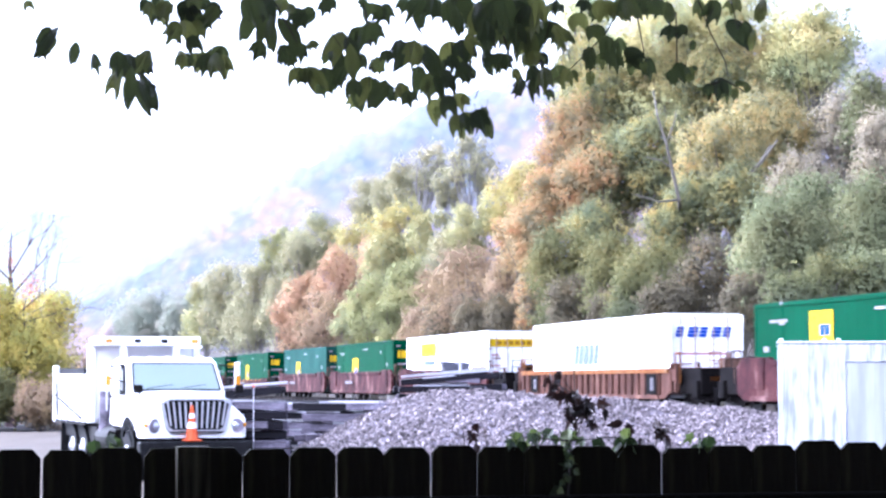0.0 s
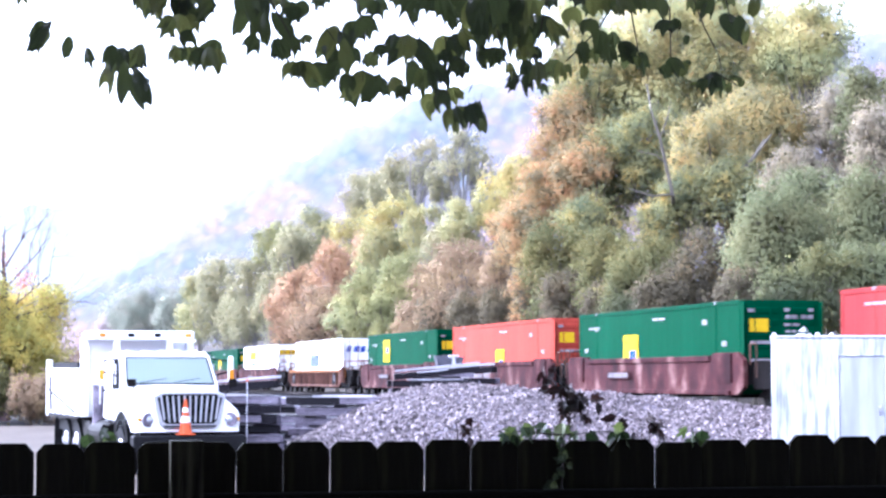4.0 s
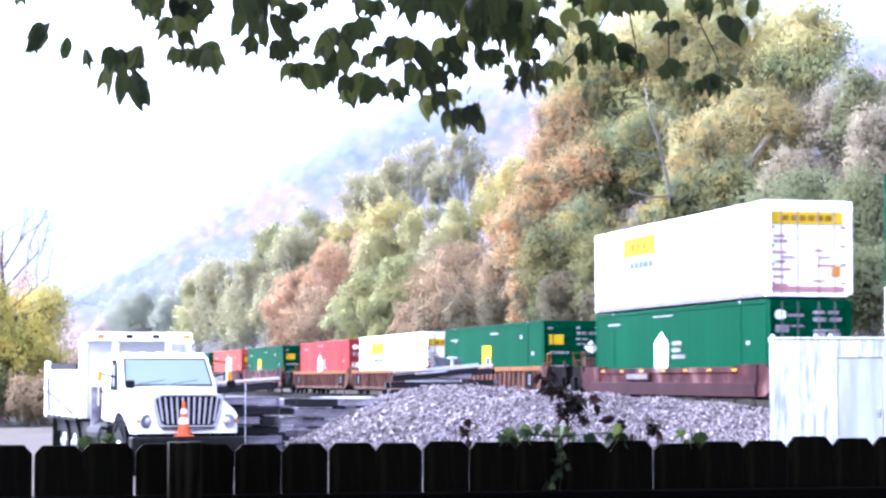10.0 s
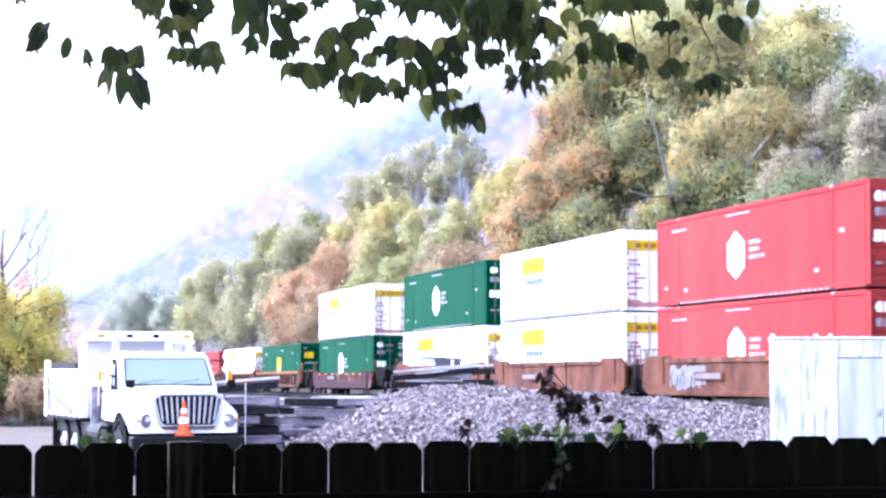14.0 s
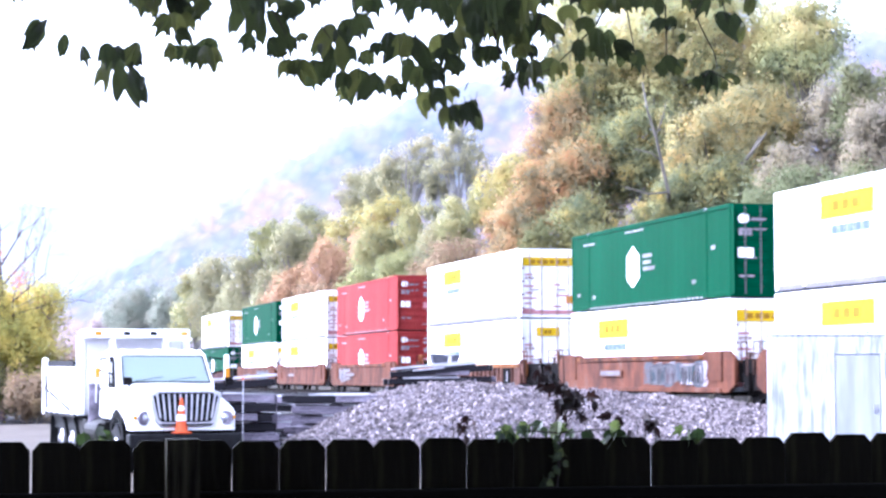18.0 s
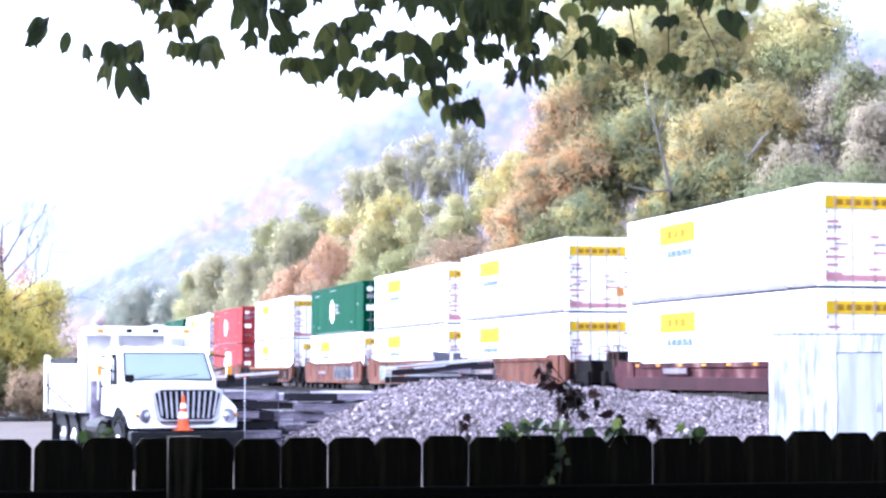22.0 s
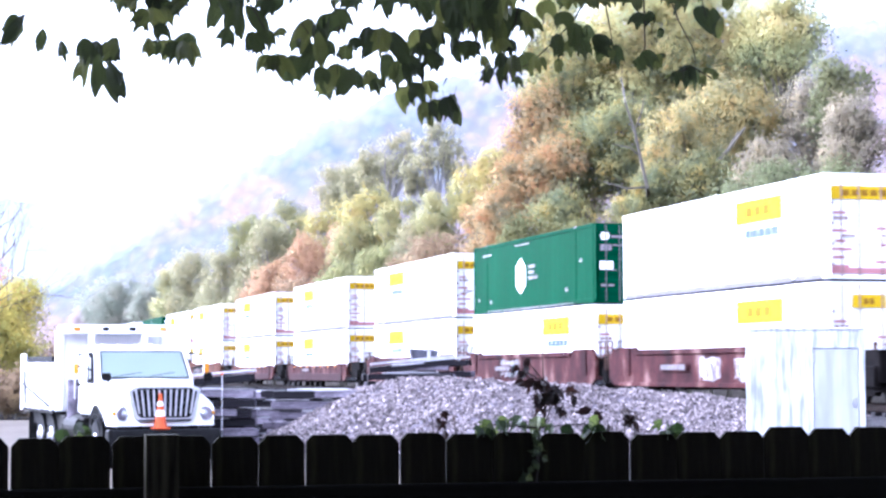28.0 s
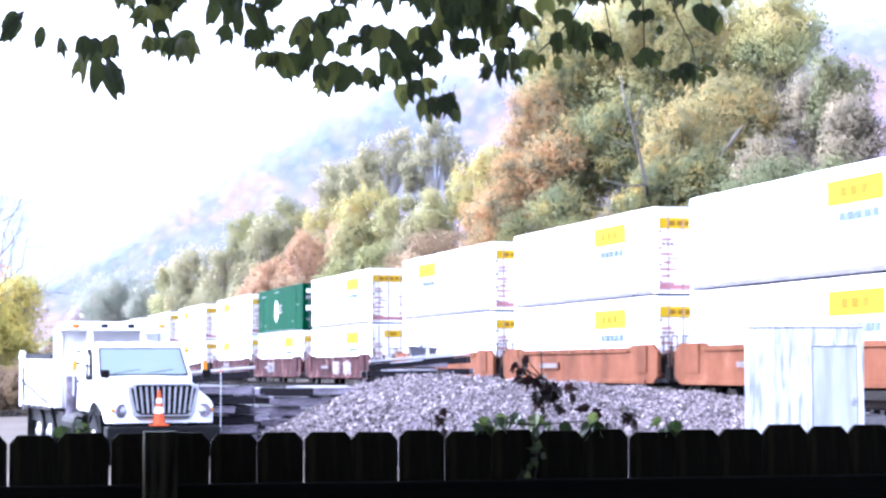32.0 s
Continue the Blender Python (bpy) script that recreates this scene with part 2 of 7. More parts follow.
# picket and rail colours carry the yard's shade besides their dark wood
PICKET = surface("weathered_picket_with_shade", [(0.35, (0.0042, 0.0037, 0.0025)), (0.52, (0.0072, 0.0063, 0.0040)), (0.70, (0.0230, 0.0215, 0.0095))], 4, 0.85, grain=35, bump=0.5, depth=0.004, stretch=(4, 4, 0.4), spread=0.2, shine=0.08)
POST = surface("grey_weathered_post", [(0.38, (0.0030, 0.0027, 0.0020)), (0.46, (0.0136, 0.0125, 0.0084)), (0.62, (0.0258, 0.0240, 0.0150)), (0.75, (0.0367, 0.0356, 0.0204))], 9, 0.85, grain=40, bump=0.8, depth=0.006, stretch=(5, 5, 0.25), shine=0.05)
FENCE_RAIL = surface("weathered_rail_with_shade", [(0.35, (0.0014, 0.0013, 0.0011)), (0.75, (0.0032, 0.0032, 0.0022))], 4, 0.85, grain=35, bump=0.4, depth=0.004, stretch=(0.4, 4, 4), shine=0.08)
TRUCK_WHITE = surface("truck_white_paint", [(0.3, (0.76, 0.76, 0.78)), (0.7, (0.82, 0.82, 0.83))], 0.7, 0.28, grain=15, bump=0.0, spread=0.02, shine=0.5)
BLACK_PLASTIC = surface("black_rubber", [(0.3, (0.0072, 0.0072, 0.0072)), (0.7, (0.0173, 0.0173, 0.0187))], 5, 0.6, shine=0.04)
CHROME = surface("dull_chrome", [(0.3, (0.45, 0.45, 0.50)), (0.7, (0.62, 0.62, 0.66))], 5, 0.3, 0.7, bump=0.0, spread=0.04, shine=0.5)
CONE_ORANGE = surface("orange_cone_plastic", [(0.3, (0.4608, 0.0691, 0.0173)), (0.7, (0.5184, 0.0979, 0.0288))], 6, 0.5, bump=0.0, spread=0.03)
SHED_WHITE = surface("white_shed_steel", [(0.36, (0.270, 0.282, 0.302)), (0.46, (0.405, 0.413, 0.43)), (0.56, (0.53, 0.535, 0.55))], 2.0, 0.5, grain=14, bump=0.06, spread=0.06, stretch=(4.2, 4.2, 0.5))
DOOR_WHITE = surface("white_door_steel", [(0.3, (0.270, 0.283, 0.305)), (0.7, (0.40, 0.407, 0.42))], 1.8, 0.45, grain=14, bump=0.05, spread=0.03, stretch=(2.5, 2.5, 0.3))
WALL_GREY = surface("unseen_wall_grey", [(0.3, (0.20, 0.20, 0.20)), (0.7, (0.30, 0.30, 0.30))], 1.2, 0.8)
BARK = surface("bark", [(0.3, (0.080, 0.072, 0.056)), (0.7, (0.19, 0.168, 0.132))], 2.0, 0.9, grain=12, bump=0.6, depth=0.03, stretch=(3, 3, 0.4))
# grey bark lightened by the haze of distance, mixed into its colour
HAZE_BARK = surface("hazed_grey_bark", [(0.3, (0.17, 0.160, 0.145)), (0.7, (0.30, 0.28, 0.255))], 2.0, 0.9, grain=12, bump=0.4, depth=0.03, stretch=(3, 3, 0.4))
MAUVE_BARK = surface("mauve_brown_bark", [(0.3, (0.070, 0.046, 0.048)), (0.7, (0.155, 0.108, 0.110))], 4, 0.9, grain=30, bump=0.3)
DARK_BARK = surface("dark_twig_bark", [(0.3, (0.022, 0.018, 0.016)), (0.7, (0.05, 0.042, 0.035))], 6, 0.9, grain=60, bump=0.3)


def glass(nodes, links, b):
    b.inputs["Base Color"].default_value = (0.36, 0.43, 0.41, 1)
    b.inputs["Roughness"].default_value = 0.08
    b.inputs["Specular IOR Level"].default_value = 0.5
    b.inputs["Metallic"].default_value = 0.0


WINDSCREEN = material("tinted_glass", glass)


def lens_glass(nodes, links, b):
    b.inputs["Base Color"].default_value = (0.35, 0.35, 0.40, 1)
    b.inputs["Roughness"].default_value = 0.12
    b.inputs["Metallic"].default_value = 0.5


LAMP_LENS = material("lamp_lens", lens_glass)


# ---- building helpers ----
def part(name, bm, mat, parent=None, label=""):
    me = bpy.data.meshes.new(name)
    bm.to_mesh(me)
    bm.free()
    me.materials.append(mat)
    ob = new(name, me)
    if parent:
        ob.parent = parent
    return tagged(ob, label)


def share(name, me, m, parent):
    """A further piece on the same mesh."""
    ob = new(name, me)
    ob.parent = parent
    ob.matrix_basis = m
    return ob


def thing(name, m, label, category, group="", kind=""):
    ob = new(name)
    ob.empty_display_size = 0.3
    ob.matrix_basis = m
    return tagged(ob, label, category, group, kind)


def box(x0, x1, y0, y1, z0, z1, bevel=0.0, bm=None, turn=None):
    """A block, with its edges broken by bevel; added to bm where one is given."""
    b = bmesh.new()
    bmesh.ops.create_cube(b, size=1)
    for v in b.verts:
        v.co = Vector(((x0 + x1) / 2 + v.co.x * (x1 - x0), (y0 + y1) / 2 + v.co.y * (y1 - y0), (z0 + z1) / 2 + v.co.z * (z1 - z0)))
    if bevel:
        bmesh.ops.bevel(b, geom=b.edges[:], offset=bevel, segments=1, affect="EDGES")
    if turn:
        b.transform(turn)
    return joined(bm, b)


def joined(bm, b):
    if bm is None:
        return b
    me = bpy.data.meshes.new("piece")
    b.to_mesh(me)
    b.free()
    bm.from_mesh(me)
    bpy.data.meshes.remove(me)
    return bm


def rod(p, q, r0, r1=None, sides=8, bm=None):
    p, q = Vector(p), Vector(q)
    b = bmesh.new()
    bmesh.ops.create_cone(b, cap_ends=True, segments=sides, radius1=r0, radius2=r0 if r1 is None else r1, depth=(q - p).length)
    b.transform(Matrix.Translation((p + q) / 2) @ (q - p).to_track_quat("Z", "Y").to_matrix().to_4x4())
    return joined(bm, b)


def prism(outline, y0, y1, bm=None, bevel=0.0):
    """An outline in x and z, drawn out along y."""
    b = bmesh.new()
    f = b.faces.new([b.verts.new((x, y0, z)) for x, z in outline])
    out = bmesh.ops.extrude_face_region(b, geom=[f])
    bmesh.ops.translate(b, verts=[v for v in out["geom"] if isinstance(v, bmesh.types.BMVert)], vec=(0, y1 - y0, 0))
    bmesh.ops.recalc_face_normals(b, faces=b.faces[:])
    if bevel:
        bmesh.ops.bevel(b, geom=b.edges[:], offset=bevel, segments=1, affect="EDGES")
    return joined(bm, b)


def from_arrays(name, verts, faces, mat, parent=None, smooth=False):
    me = bpy.data.meshes.new(name)
    me.from_pydata(np.asarray(verts).tolist(), [], faces if isinstance(faces, list) else faces.tolist())
    me.materials.append(mat)
    if smooth:
        me.shade_smooth()
    ob = new(name, me)
    if parent:
        ob.parent = parent
    return ob


# ---- the railway line, straight, and the lie of the land ----
LINE = radians(13.72)
START = (6.2426, 75.0)
GRADE = 0.00567
RAIL = 0.93


def on_line(s, w):
    """s metres back along the line, w metres across to its far side, from the near faces of the containers."""
    return (START[0] + s * math.sin(LINE) + w * math.cos(LINE), START[1] - s * math.cos(LINE) + w * math.sin(LINE))


def along(x, y):
    dx, dy = x - START[0], y - START[1]
    return dx * math.sin(LINE) - dy * math.cos(LINE), dx * math.cos(LINE) + dy * math.sin(LINE)


def line_pose(s, w=0.0, z=0.0):
    x, y = on_line(s, w)
    return Matrix.Translation((x, y, RAIL + GRADE * s + z)) @ pose(0, 0, 0, 0, -math.degrees(GRADE), -90 + math.degrees(LINE))


def ground_z(x, y):
    s, w = along(x, y)
    z = min(0.0, GRADE * (s + 20)) if s > -420 else GRADE * -400
    if w > 8:
        z += min((w - 8) * 0.30, 10.0)
    return z


def build_ground():
    xs = sorted(set(list(range(-60, 121, 3)) + list(range(-900, -60, 40)) + list(range(120, 901, 40)) + [-3000, 3000]))
    ys = sorted(set(list(range(0, 261, 3)) + list(range(-500, 0, 40)) + list(range(260, 1001, 40)) + [-3000, 3000]))
    verts, faces = [], []
    for y in ys:
        for x in xs:
            n = noise.noise(Vector((x * 0.15, y * 0.15, 0)))
            s, w = along(x, y)
            verts.append((x, y, ground_z(x, y) + n * (0.05 if w < 6 else 0.5 * min(1, (w - 6) / 10))))
    k = len(xs)
    for j in range(len(ys) - 1):
        for i in range(k - 1):
            faces.append((j * k + i, j * k + i + 1, (j + 1) * k + i + 1, (j + 1) * k + i))
    ob = from_arrays("ground", verts, faces, GROUND, smooth=True)
    ob.data.materials.append(HILL)
    for p in ob.data.polygons:
        p.material_index = 1 if along(p.center.x, p.center.y)[1] > 6 else 0
    tagged(ob, "brown gravelly yard ground and leaf-covered slope", "ground", kind="structure")


def build_line():
    """The ballast bank, the rails on it and the sleepers."""
    bank = [(-2.6, -2.2), (-0.9, -0.30), (3.5, -0.30), (5.2, -2.2)]
    verts, faces = [], []
    steps = list(range(-600, -140, 40)) + list(range(-140, 60, 2)) + list(range(60, 541, 40))
    for s in steps:
        for k, (w, z) in enumerate(bank):
            x, y = on_line(s, w)
            j = noise.noise(Vector((s * 0.7, w, 3))) * 0.08
            verts.append((x, y, RAIL + GRADE * s + z + j))
    for j in range(len(steps) - 1):
        for k in range(3):
            a = j * 4 + k
            faces.append((a, a + 1, a + 5, a + 4))
    tagged(from_arrays("ballast_bank", verts, faces, BALLAST), "grey crushed-stone ballast bank under the rails", "ballast", kind="structure")
    for w in (0.58, 2.02):
        b = bmesh.new()
        prof = [(-0.075, -0.17), (0.075, -0.17), (0.012, -0.14), (0.012, -0.04), (0.036, -0.03), (0.036, 0.0), (-0.036, 0.0), (-0.036, -0.03), (-0.012, -0.04), (-0.012, -0.14)]
        rings = []
        for s in (-600, 540):
            rings.append([])
            for dw, z in prof:
                x, y = on_line(s, w + dw)
                rings[-1].append(b.verts.new((x, y, RAIL + GRADE * s + z)))
        for i in range(len(prof)):
            j = (i + 1) % len(prof)
            b.faces.new((rings[0][i], rings[0][j], rings[1][j], rings[1][i]))
        tagged(part("rail", b, RAIL_STEEL), "rust-brown steel rail on the ballast", "rail", "rails of the line", "structure")
    verts, faces = [], []
    for i in range(330):
        s = -140 + i * 0.6
        m = line_pose(s, 1.3, 0)
        k = len(verts)
        for dx in (-0.11, 0.11):
            for dy in (-1.3, 1.3):
                for dz in (-0.32, -0.172):
                    verts.append(tuple(m @ Vector((dx, dy, dz))))
        for q in ((0, 1, 3, 2), (4, 6, 7, 5), (0, 4, 5, 1), (2, 3, 7, 6), (1, 5, 7, 3)):
            faces.append(tuple(k + i for i in q))
    tagged(from_arrays("sleepers", verts, faces, TIE), "dark timber sleepers bedded in the ballast", "sleepers", kind="stuff")


def build_road():
    """A pale track on which the lorry stands."""
    verts, faces = [], []
    for i in range(30):
        d = -40 + i * 2.62
        for k, w in enumerate((-4.6, -2.3, 0, 2.3, 4.6)):
            x = -5.1 - 0.284 * d + w * 0.96
            y = 41 + 0.959 * d + w * 0.284
            verts.append((x, y, ground_z(x, y) + 0.10 + 0.03 * noise.noise(Vector((d * 0.3, w, 1)))))
    for j in range(29):
        for k in range(4):
            a = j * 5 + k
            faces.append((a, a + 1, a + 6, a + 5))
    tagged(from_arrays("road", verts, faces, ROAD, smooth=True), "pale wet gravel track through the yard", "road", kind="structure")


build_ground()
build_line()
build_road()


# ---- far misty slopes ----
def slope(name, label, y0, crest, depth, mat, rough, seed, x0, x1, step, rows=60):
    """A wooded hillside whose crest follows crest(x) in metres of height; crowns show as bumps."""
    verts, faces = [], []
    n = int((x1 - x0) / step) + 1
    for j in range(rows):
        v = j / (rows - 1)
        for i in range(n):
            x = x0 + i * step
            h = crest(x)
            up = h * v
            bump = 0.75 - noise.voronoi(Vector((x / rough, up / rough, seed)))[0][0]
            bump += 0.5 * (0.7 - noise.voronoi(Vector((x * 2.1 / rough, up * 2.1 / rough, seed + 5)))[0][0])
            verts.append((x, y0 + depth * v - bump * rough * 0.3, up + bump * rough * 0.45 * (0.3 + v)))
    for j in range(rows - 1):
        for i in range(n - 1):
            a = j * n + i
            faces.append((a, a + 1, a + n + 1, a + n))
    ob = from_arrays(name, verts, faces, mat, smooth=True)
    ob.data.attributes.new("rise", "FLOAT", "POINT").data.foreach_set("value", np.repeat(np.linspace(0, 1, rows), n))
    return tagged(ob, label, "hillside", kind="structure")


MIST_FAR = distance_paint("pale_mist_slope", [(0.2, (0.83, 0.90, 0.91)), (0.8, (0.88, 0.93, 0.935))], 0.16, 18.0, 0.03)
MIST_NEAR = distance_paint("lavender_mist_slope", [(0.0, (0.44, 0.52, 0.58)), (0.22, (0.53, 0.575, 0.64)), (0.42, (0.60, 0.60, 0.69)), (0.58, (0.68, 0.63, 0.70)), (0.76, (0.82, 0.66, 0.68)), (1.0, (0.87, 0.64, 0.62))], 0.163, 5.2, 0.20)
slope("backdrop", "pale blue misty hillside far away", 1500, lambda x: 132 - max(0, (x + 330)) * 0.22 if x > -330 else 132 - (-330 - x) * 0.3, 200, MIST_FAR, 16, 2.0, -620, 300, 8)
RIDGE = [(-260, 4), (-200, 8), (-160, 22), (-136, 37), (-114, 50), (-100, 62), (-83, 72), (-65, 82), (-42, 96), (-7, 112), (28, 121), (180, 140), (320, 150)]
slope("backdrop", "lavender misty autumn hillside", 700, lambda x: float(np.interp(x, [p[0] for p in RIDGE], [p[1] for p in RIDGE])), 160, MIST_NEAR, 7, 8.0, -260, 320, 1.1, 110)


# ---- trees ----
LEAVES = {
    "olive": leafage("olive_leaves", [(0, (0.1525, 0.1704, 0.0974)), (0.3, (0.2183, 0.2226, 0.1064)), (0.52, (0.2941, 0.2714, 0.1064)), (0.75, (0.3709, 0.2918, 0.1042)), (1, (0.3752, 0.2316, 0.0895))], 0.5, 1.25, 0.12),
    "moss": leafage("moss_green_leaves", [(0, (0.1042, 0.1146, 0.0624)), (0.4, (0.1473, 0.1507, 0.0642)), (0.75, (0.1821, 0.1620, 0.0587)), (1, (0.2093, 0.1488, 0.0487))]),
    "amber": leafage("amber_leaves", [(0, (0.2141, 0.1968, 0.1170)), (0.3, (0.3103, 0.2441, 0.1248)), (0.6, (0.4119, 0.2633, 0.1170)), (1, (0.4174, 0.2159, 0.1002))], 0.5, 1.25, 0.12),
    "yellow": leafage("yellow_leaves", [(0, (0.2996, 0.2974, 0.1423)), (0.35, (0.3722, 0.3402, 0.1383)), (0.65, (0.4358, 0.3656, 0.1304)), (1, (0.4086, 0.3004, 0.1087))], 0.6, 0.45, 0.12),
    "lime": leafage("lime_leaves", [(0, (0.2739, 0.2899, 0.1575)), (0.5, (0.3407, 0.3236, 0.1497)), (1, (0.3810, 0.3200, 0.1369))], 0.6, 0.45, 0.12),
    "sage": leafage("grey_green_leaves", [(0, (0.1377, 0.1525, 0.0781)), (0.45, (0.1881, 0.2018, 0.0995)), (0.8, (0.2250, 0.2188, 0.1034)), (1, (0.2394, 0.1904, 0.0946))]),
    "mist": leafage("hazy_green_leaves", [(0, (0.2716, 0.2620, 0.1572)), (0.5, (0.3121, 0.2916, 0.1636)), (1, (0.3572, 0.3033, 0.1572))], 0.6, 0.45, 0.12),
    # dark brown: the shade low under the trees, put into leaf colour
    "umber_shade": leafage("shade_brown_leaves", [(0, (0.0926, 0.0833, 0.0558)), (0.4, (0.1283, 0.1105, 0.0702)), (0.75, (0.1649, 0.1360, 0.0756)), (1, (0.2091, 0.1479, 0.0756))], 0.5, 0.8),
    "gold": leafage("golden_leaves", [(0, (0.260, 0.270, 0.090)), (0.35, (0.450, 0.410, 0.115)), (0.7, (0.640, 0.530, 0.140)), (1, (0.700, 0.500, 0.140))], 0.6, 0.7),
    "straw": leafage("straw_yellow_leaves", [(0, (0.3032, 0.3429, 0.1992)), (0.35, (0.4327, 0.4510, 0.2209)), (0.65, (0.5742, 0.5181, 0.2262)), (1, (0.5548, 0.4240, 0.1919))]),
    "fern": leafage("fern_green_leaves", [(0, (0.1525, 0.1707, 0.0956)), (0.35, (0.2143, 0.2225, 0.1058)), (0.65, (0.3051, 0.2742, 0.1070)), (1, (0.4526, 0.3362, 0.1058))], 0.5, 1.25, 0.12),
    "gild": leafage("gilded_leaves", [(0, (0.2311, 0.2293, 0.1281)), (0.35, (0.3152, 0.2854, 0.1337)), (0.65, (0.4413, 0.3465, 0.1337)), (1, (0.4518, 0.3058, 0.1281))], 0.5, 1.25, 0.12),
    "scarlet": leafage("scarlet_and_orange_leaves", [(0, (0.40, 0.12, 0.12)), (0.5, (0.45, 0.24, 0.15)), (1, (0.50, 0.36, 0.16))], 0.6, 0.8),
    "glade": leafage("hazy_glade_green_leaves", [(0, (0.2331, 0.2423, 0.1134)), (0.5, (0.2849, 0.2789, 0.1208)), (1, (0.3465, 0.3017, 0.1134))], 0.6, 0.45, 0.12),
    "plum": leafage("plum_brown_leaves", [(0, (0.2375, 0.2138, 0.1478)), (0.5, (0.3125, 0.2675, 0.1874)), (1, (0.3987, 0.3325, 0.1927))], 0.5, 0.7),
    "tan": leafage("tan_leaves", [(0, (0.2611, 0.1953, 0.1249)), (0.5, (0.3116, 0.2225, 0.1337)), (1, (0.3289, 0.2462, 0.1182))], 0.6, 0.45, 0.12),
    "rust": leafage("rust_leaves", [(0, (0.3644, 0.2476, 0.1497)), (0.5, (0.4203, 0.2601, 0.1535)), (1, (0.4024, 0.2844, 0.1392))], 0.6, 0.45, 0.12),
    "pale": leafage("hazed_green_leaves", [(0, (0.2675, 0.2997, 0.2329)), (0.5, (0.3032, 0.3143, 0.2399)), (1, (0.3398, 0.3070, 0.2399))], 0.6, 0.45, 0.12),
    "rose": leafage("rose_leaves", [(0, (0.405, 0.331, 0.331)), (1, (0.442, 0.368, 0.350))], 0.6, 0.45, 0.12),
}
TREE_LABELS = {
    "olive": "tall olive-green tree turning yellow in autumn", "moss": "dark moss-green tree beside the railway", "amber": "tree with amber and orange autumn leaves",
    "yellow": "tree with yellow-green autumn leaves", "lime": "bright lime-green tree on the slope", "sage": "grey-green leafy tree beside the railway",
    "plum": "plum-brown tree losing its leaves", "tan": "tan-brown thin-leaved tree behind the train", "rust": "rust-red autumn tree behind the train",
    "glade": "soft green tree in the haze behind the train", "fern": "leafy green tree with yellowing boughs", "gild": "tree with glowing gold and orange leaves",
    "umber_shade": "brown understorey tree behind the train, coloured as in shade", "straw": "tall yellow-green autumn tree on the slope", "gold": "golden-yellow autumn tree beside the gravel track", "mist": "hazy grey-green tree on the slope", "pale": "pale misty green tree in the distance", "rose": "rose-red autumn tree in the distance"}


def leaf_cards(rng, centres, radii, count, size, rough=0.22, shell=0.35, stray=0.42, lumpy=0.35):
    """Small four-cornered leaves strewn over the uneven skins of overlapping lobes, and the way that the foliage faces there."""
    share_of = radii[:, 0] * radii[:, 2]
    which = rng.choice(len(centres), count, p=share_of / share_of.sum())
    d = rng.normal(size=(count, 3))
    d /= np.linalg.norm(d, axis=1)[:, None]
    swell = np.ones(count)
    for k in range(14):
        f = rng.normal(size=3) * (2.5 if k < 4 else 6.0 if k < 9 else 12.0)
        swell += rough * (0.30 if k < 4 else 0.30 if k < 9 else 0.24) * np.sin(d @ f + which * 2.4 + rng.uniform(0, 6))
    swell -= shell * rng.random(count)
    swell *= np.where(rng.random(count) < stray * 0.3, 1 + stray * rng.random(count), 1.0)
    pos = centres[which] + d * swell[:, None] * radii[which]
    keep = np.ones(count, bool)
    for c, r in zip(centres, radii):
        keep &= (((pos - c) / (r * (0.74 - shell * 0.55))) ** 2).sum(axis=1) > 1
    pos, d = pos[keep], d[keep]
    count = len(pos)
    out = (pos - centres.mean(axis=0)) / (centres.std(axis=0) + radii.mean(axis=0) * 0.6)
    out /= np.linalg.norm(out, axis=1)[:, None] + 0.01
    face = d * lumpy + out * lumpy * 1.14 + np.array([0, -0.2, 0.42])
    n = d * 0.7 + out * 0.3 + rng.normal(size=(count, 3)) * stray
    n /= np.linalg.norm(n, axis=1)[:, None]
    t = np.cross(n, rng.normal(size=(count, 3)))
    t /= np.linalg.norm(t, axis=1)[:, None]
    b = np.cross(n, t)
    s = size * (0.6 + 0.7 * rng.random(count))[:, None]
    fold = n * s * 0.2
    verts = np.empty((count, 4, 3))
    verts[:, 0] = pos - t * s
    verts[:, 1] = pos - b * s * 0.62 + fold
    verts[:, 2] = pos + t * s
    verts[:, 3] = pos + b * s * 0.62 + fold
    face += rng.normal(size=(count, 3)) * 0.37 * lumpy
    face /= np.linalg.norm(face, axis=1)[:, None]
    return verts.reshape(-1, 3), np.repeat(face, 4, axis=0)


def foliage(name, verts, facing, mat, parent):
    """Four-cornered leaves as one mesh, shaded softly by the way that the foliage faces."""
    k = len(verts)
    me = bpy.data.meshes.new(name)
    me.vertices.add(k)
    me.loops.add(k)
    me.polygons.add(k // 4)
    me.vertices.foreach_set("co", verts.astype(np.float32).ravel())
    me.loops.foreach_set("vertex_index", np.arange(k, dtype=np.int32))
    me.polygons.foreach_set("loop_start", np.arange(0, k, 4, dtype=np.int32))
    me.update(calc_edges=True)
    me.attributes.new("custom_normal", "FLOAT_VECTOR", "POINT").data.foreach_set("vector", facing.astype(np.float32).ravel())
    me.materials.append(mat)
    ob = new(name, me)
    ob.parent = parent
    return ob


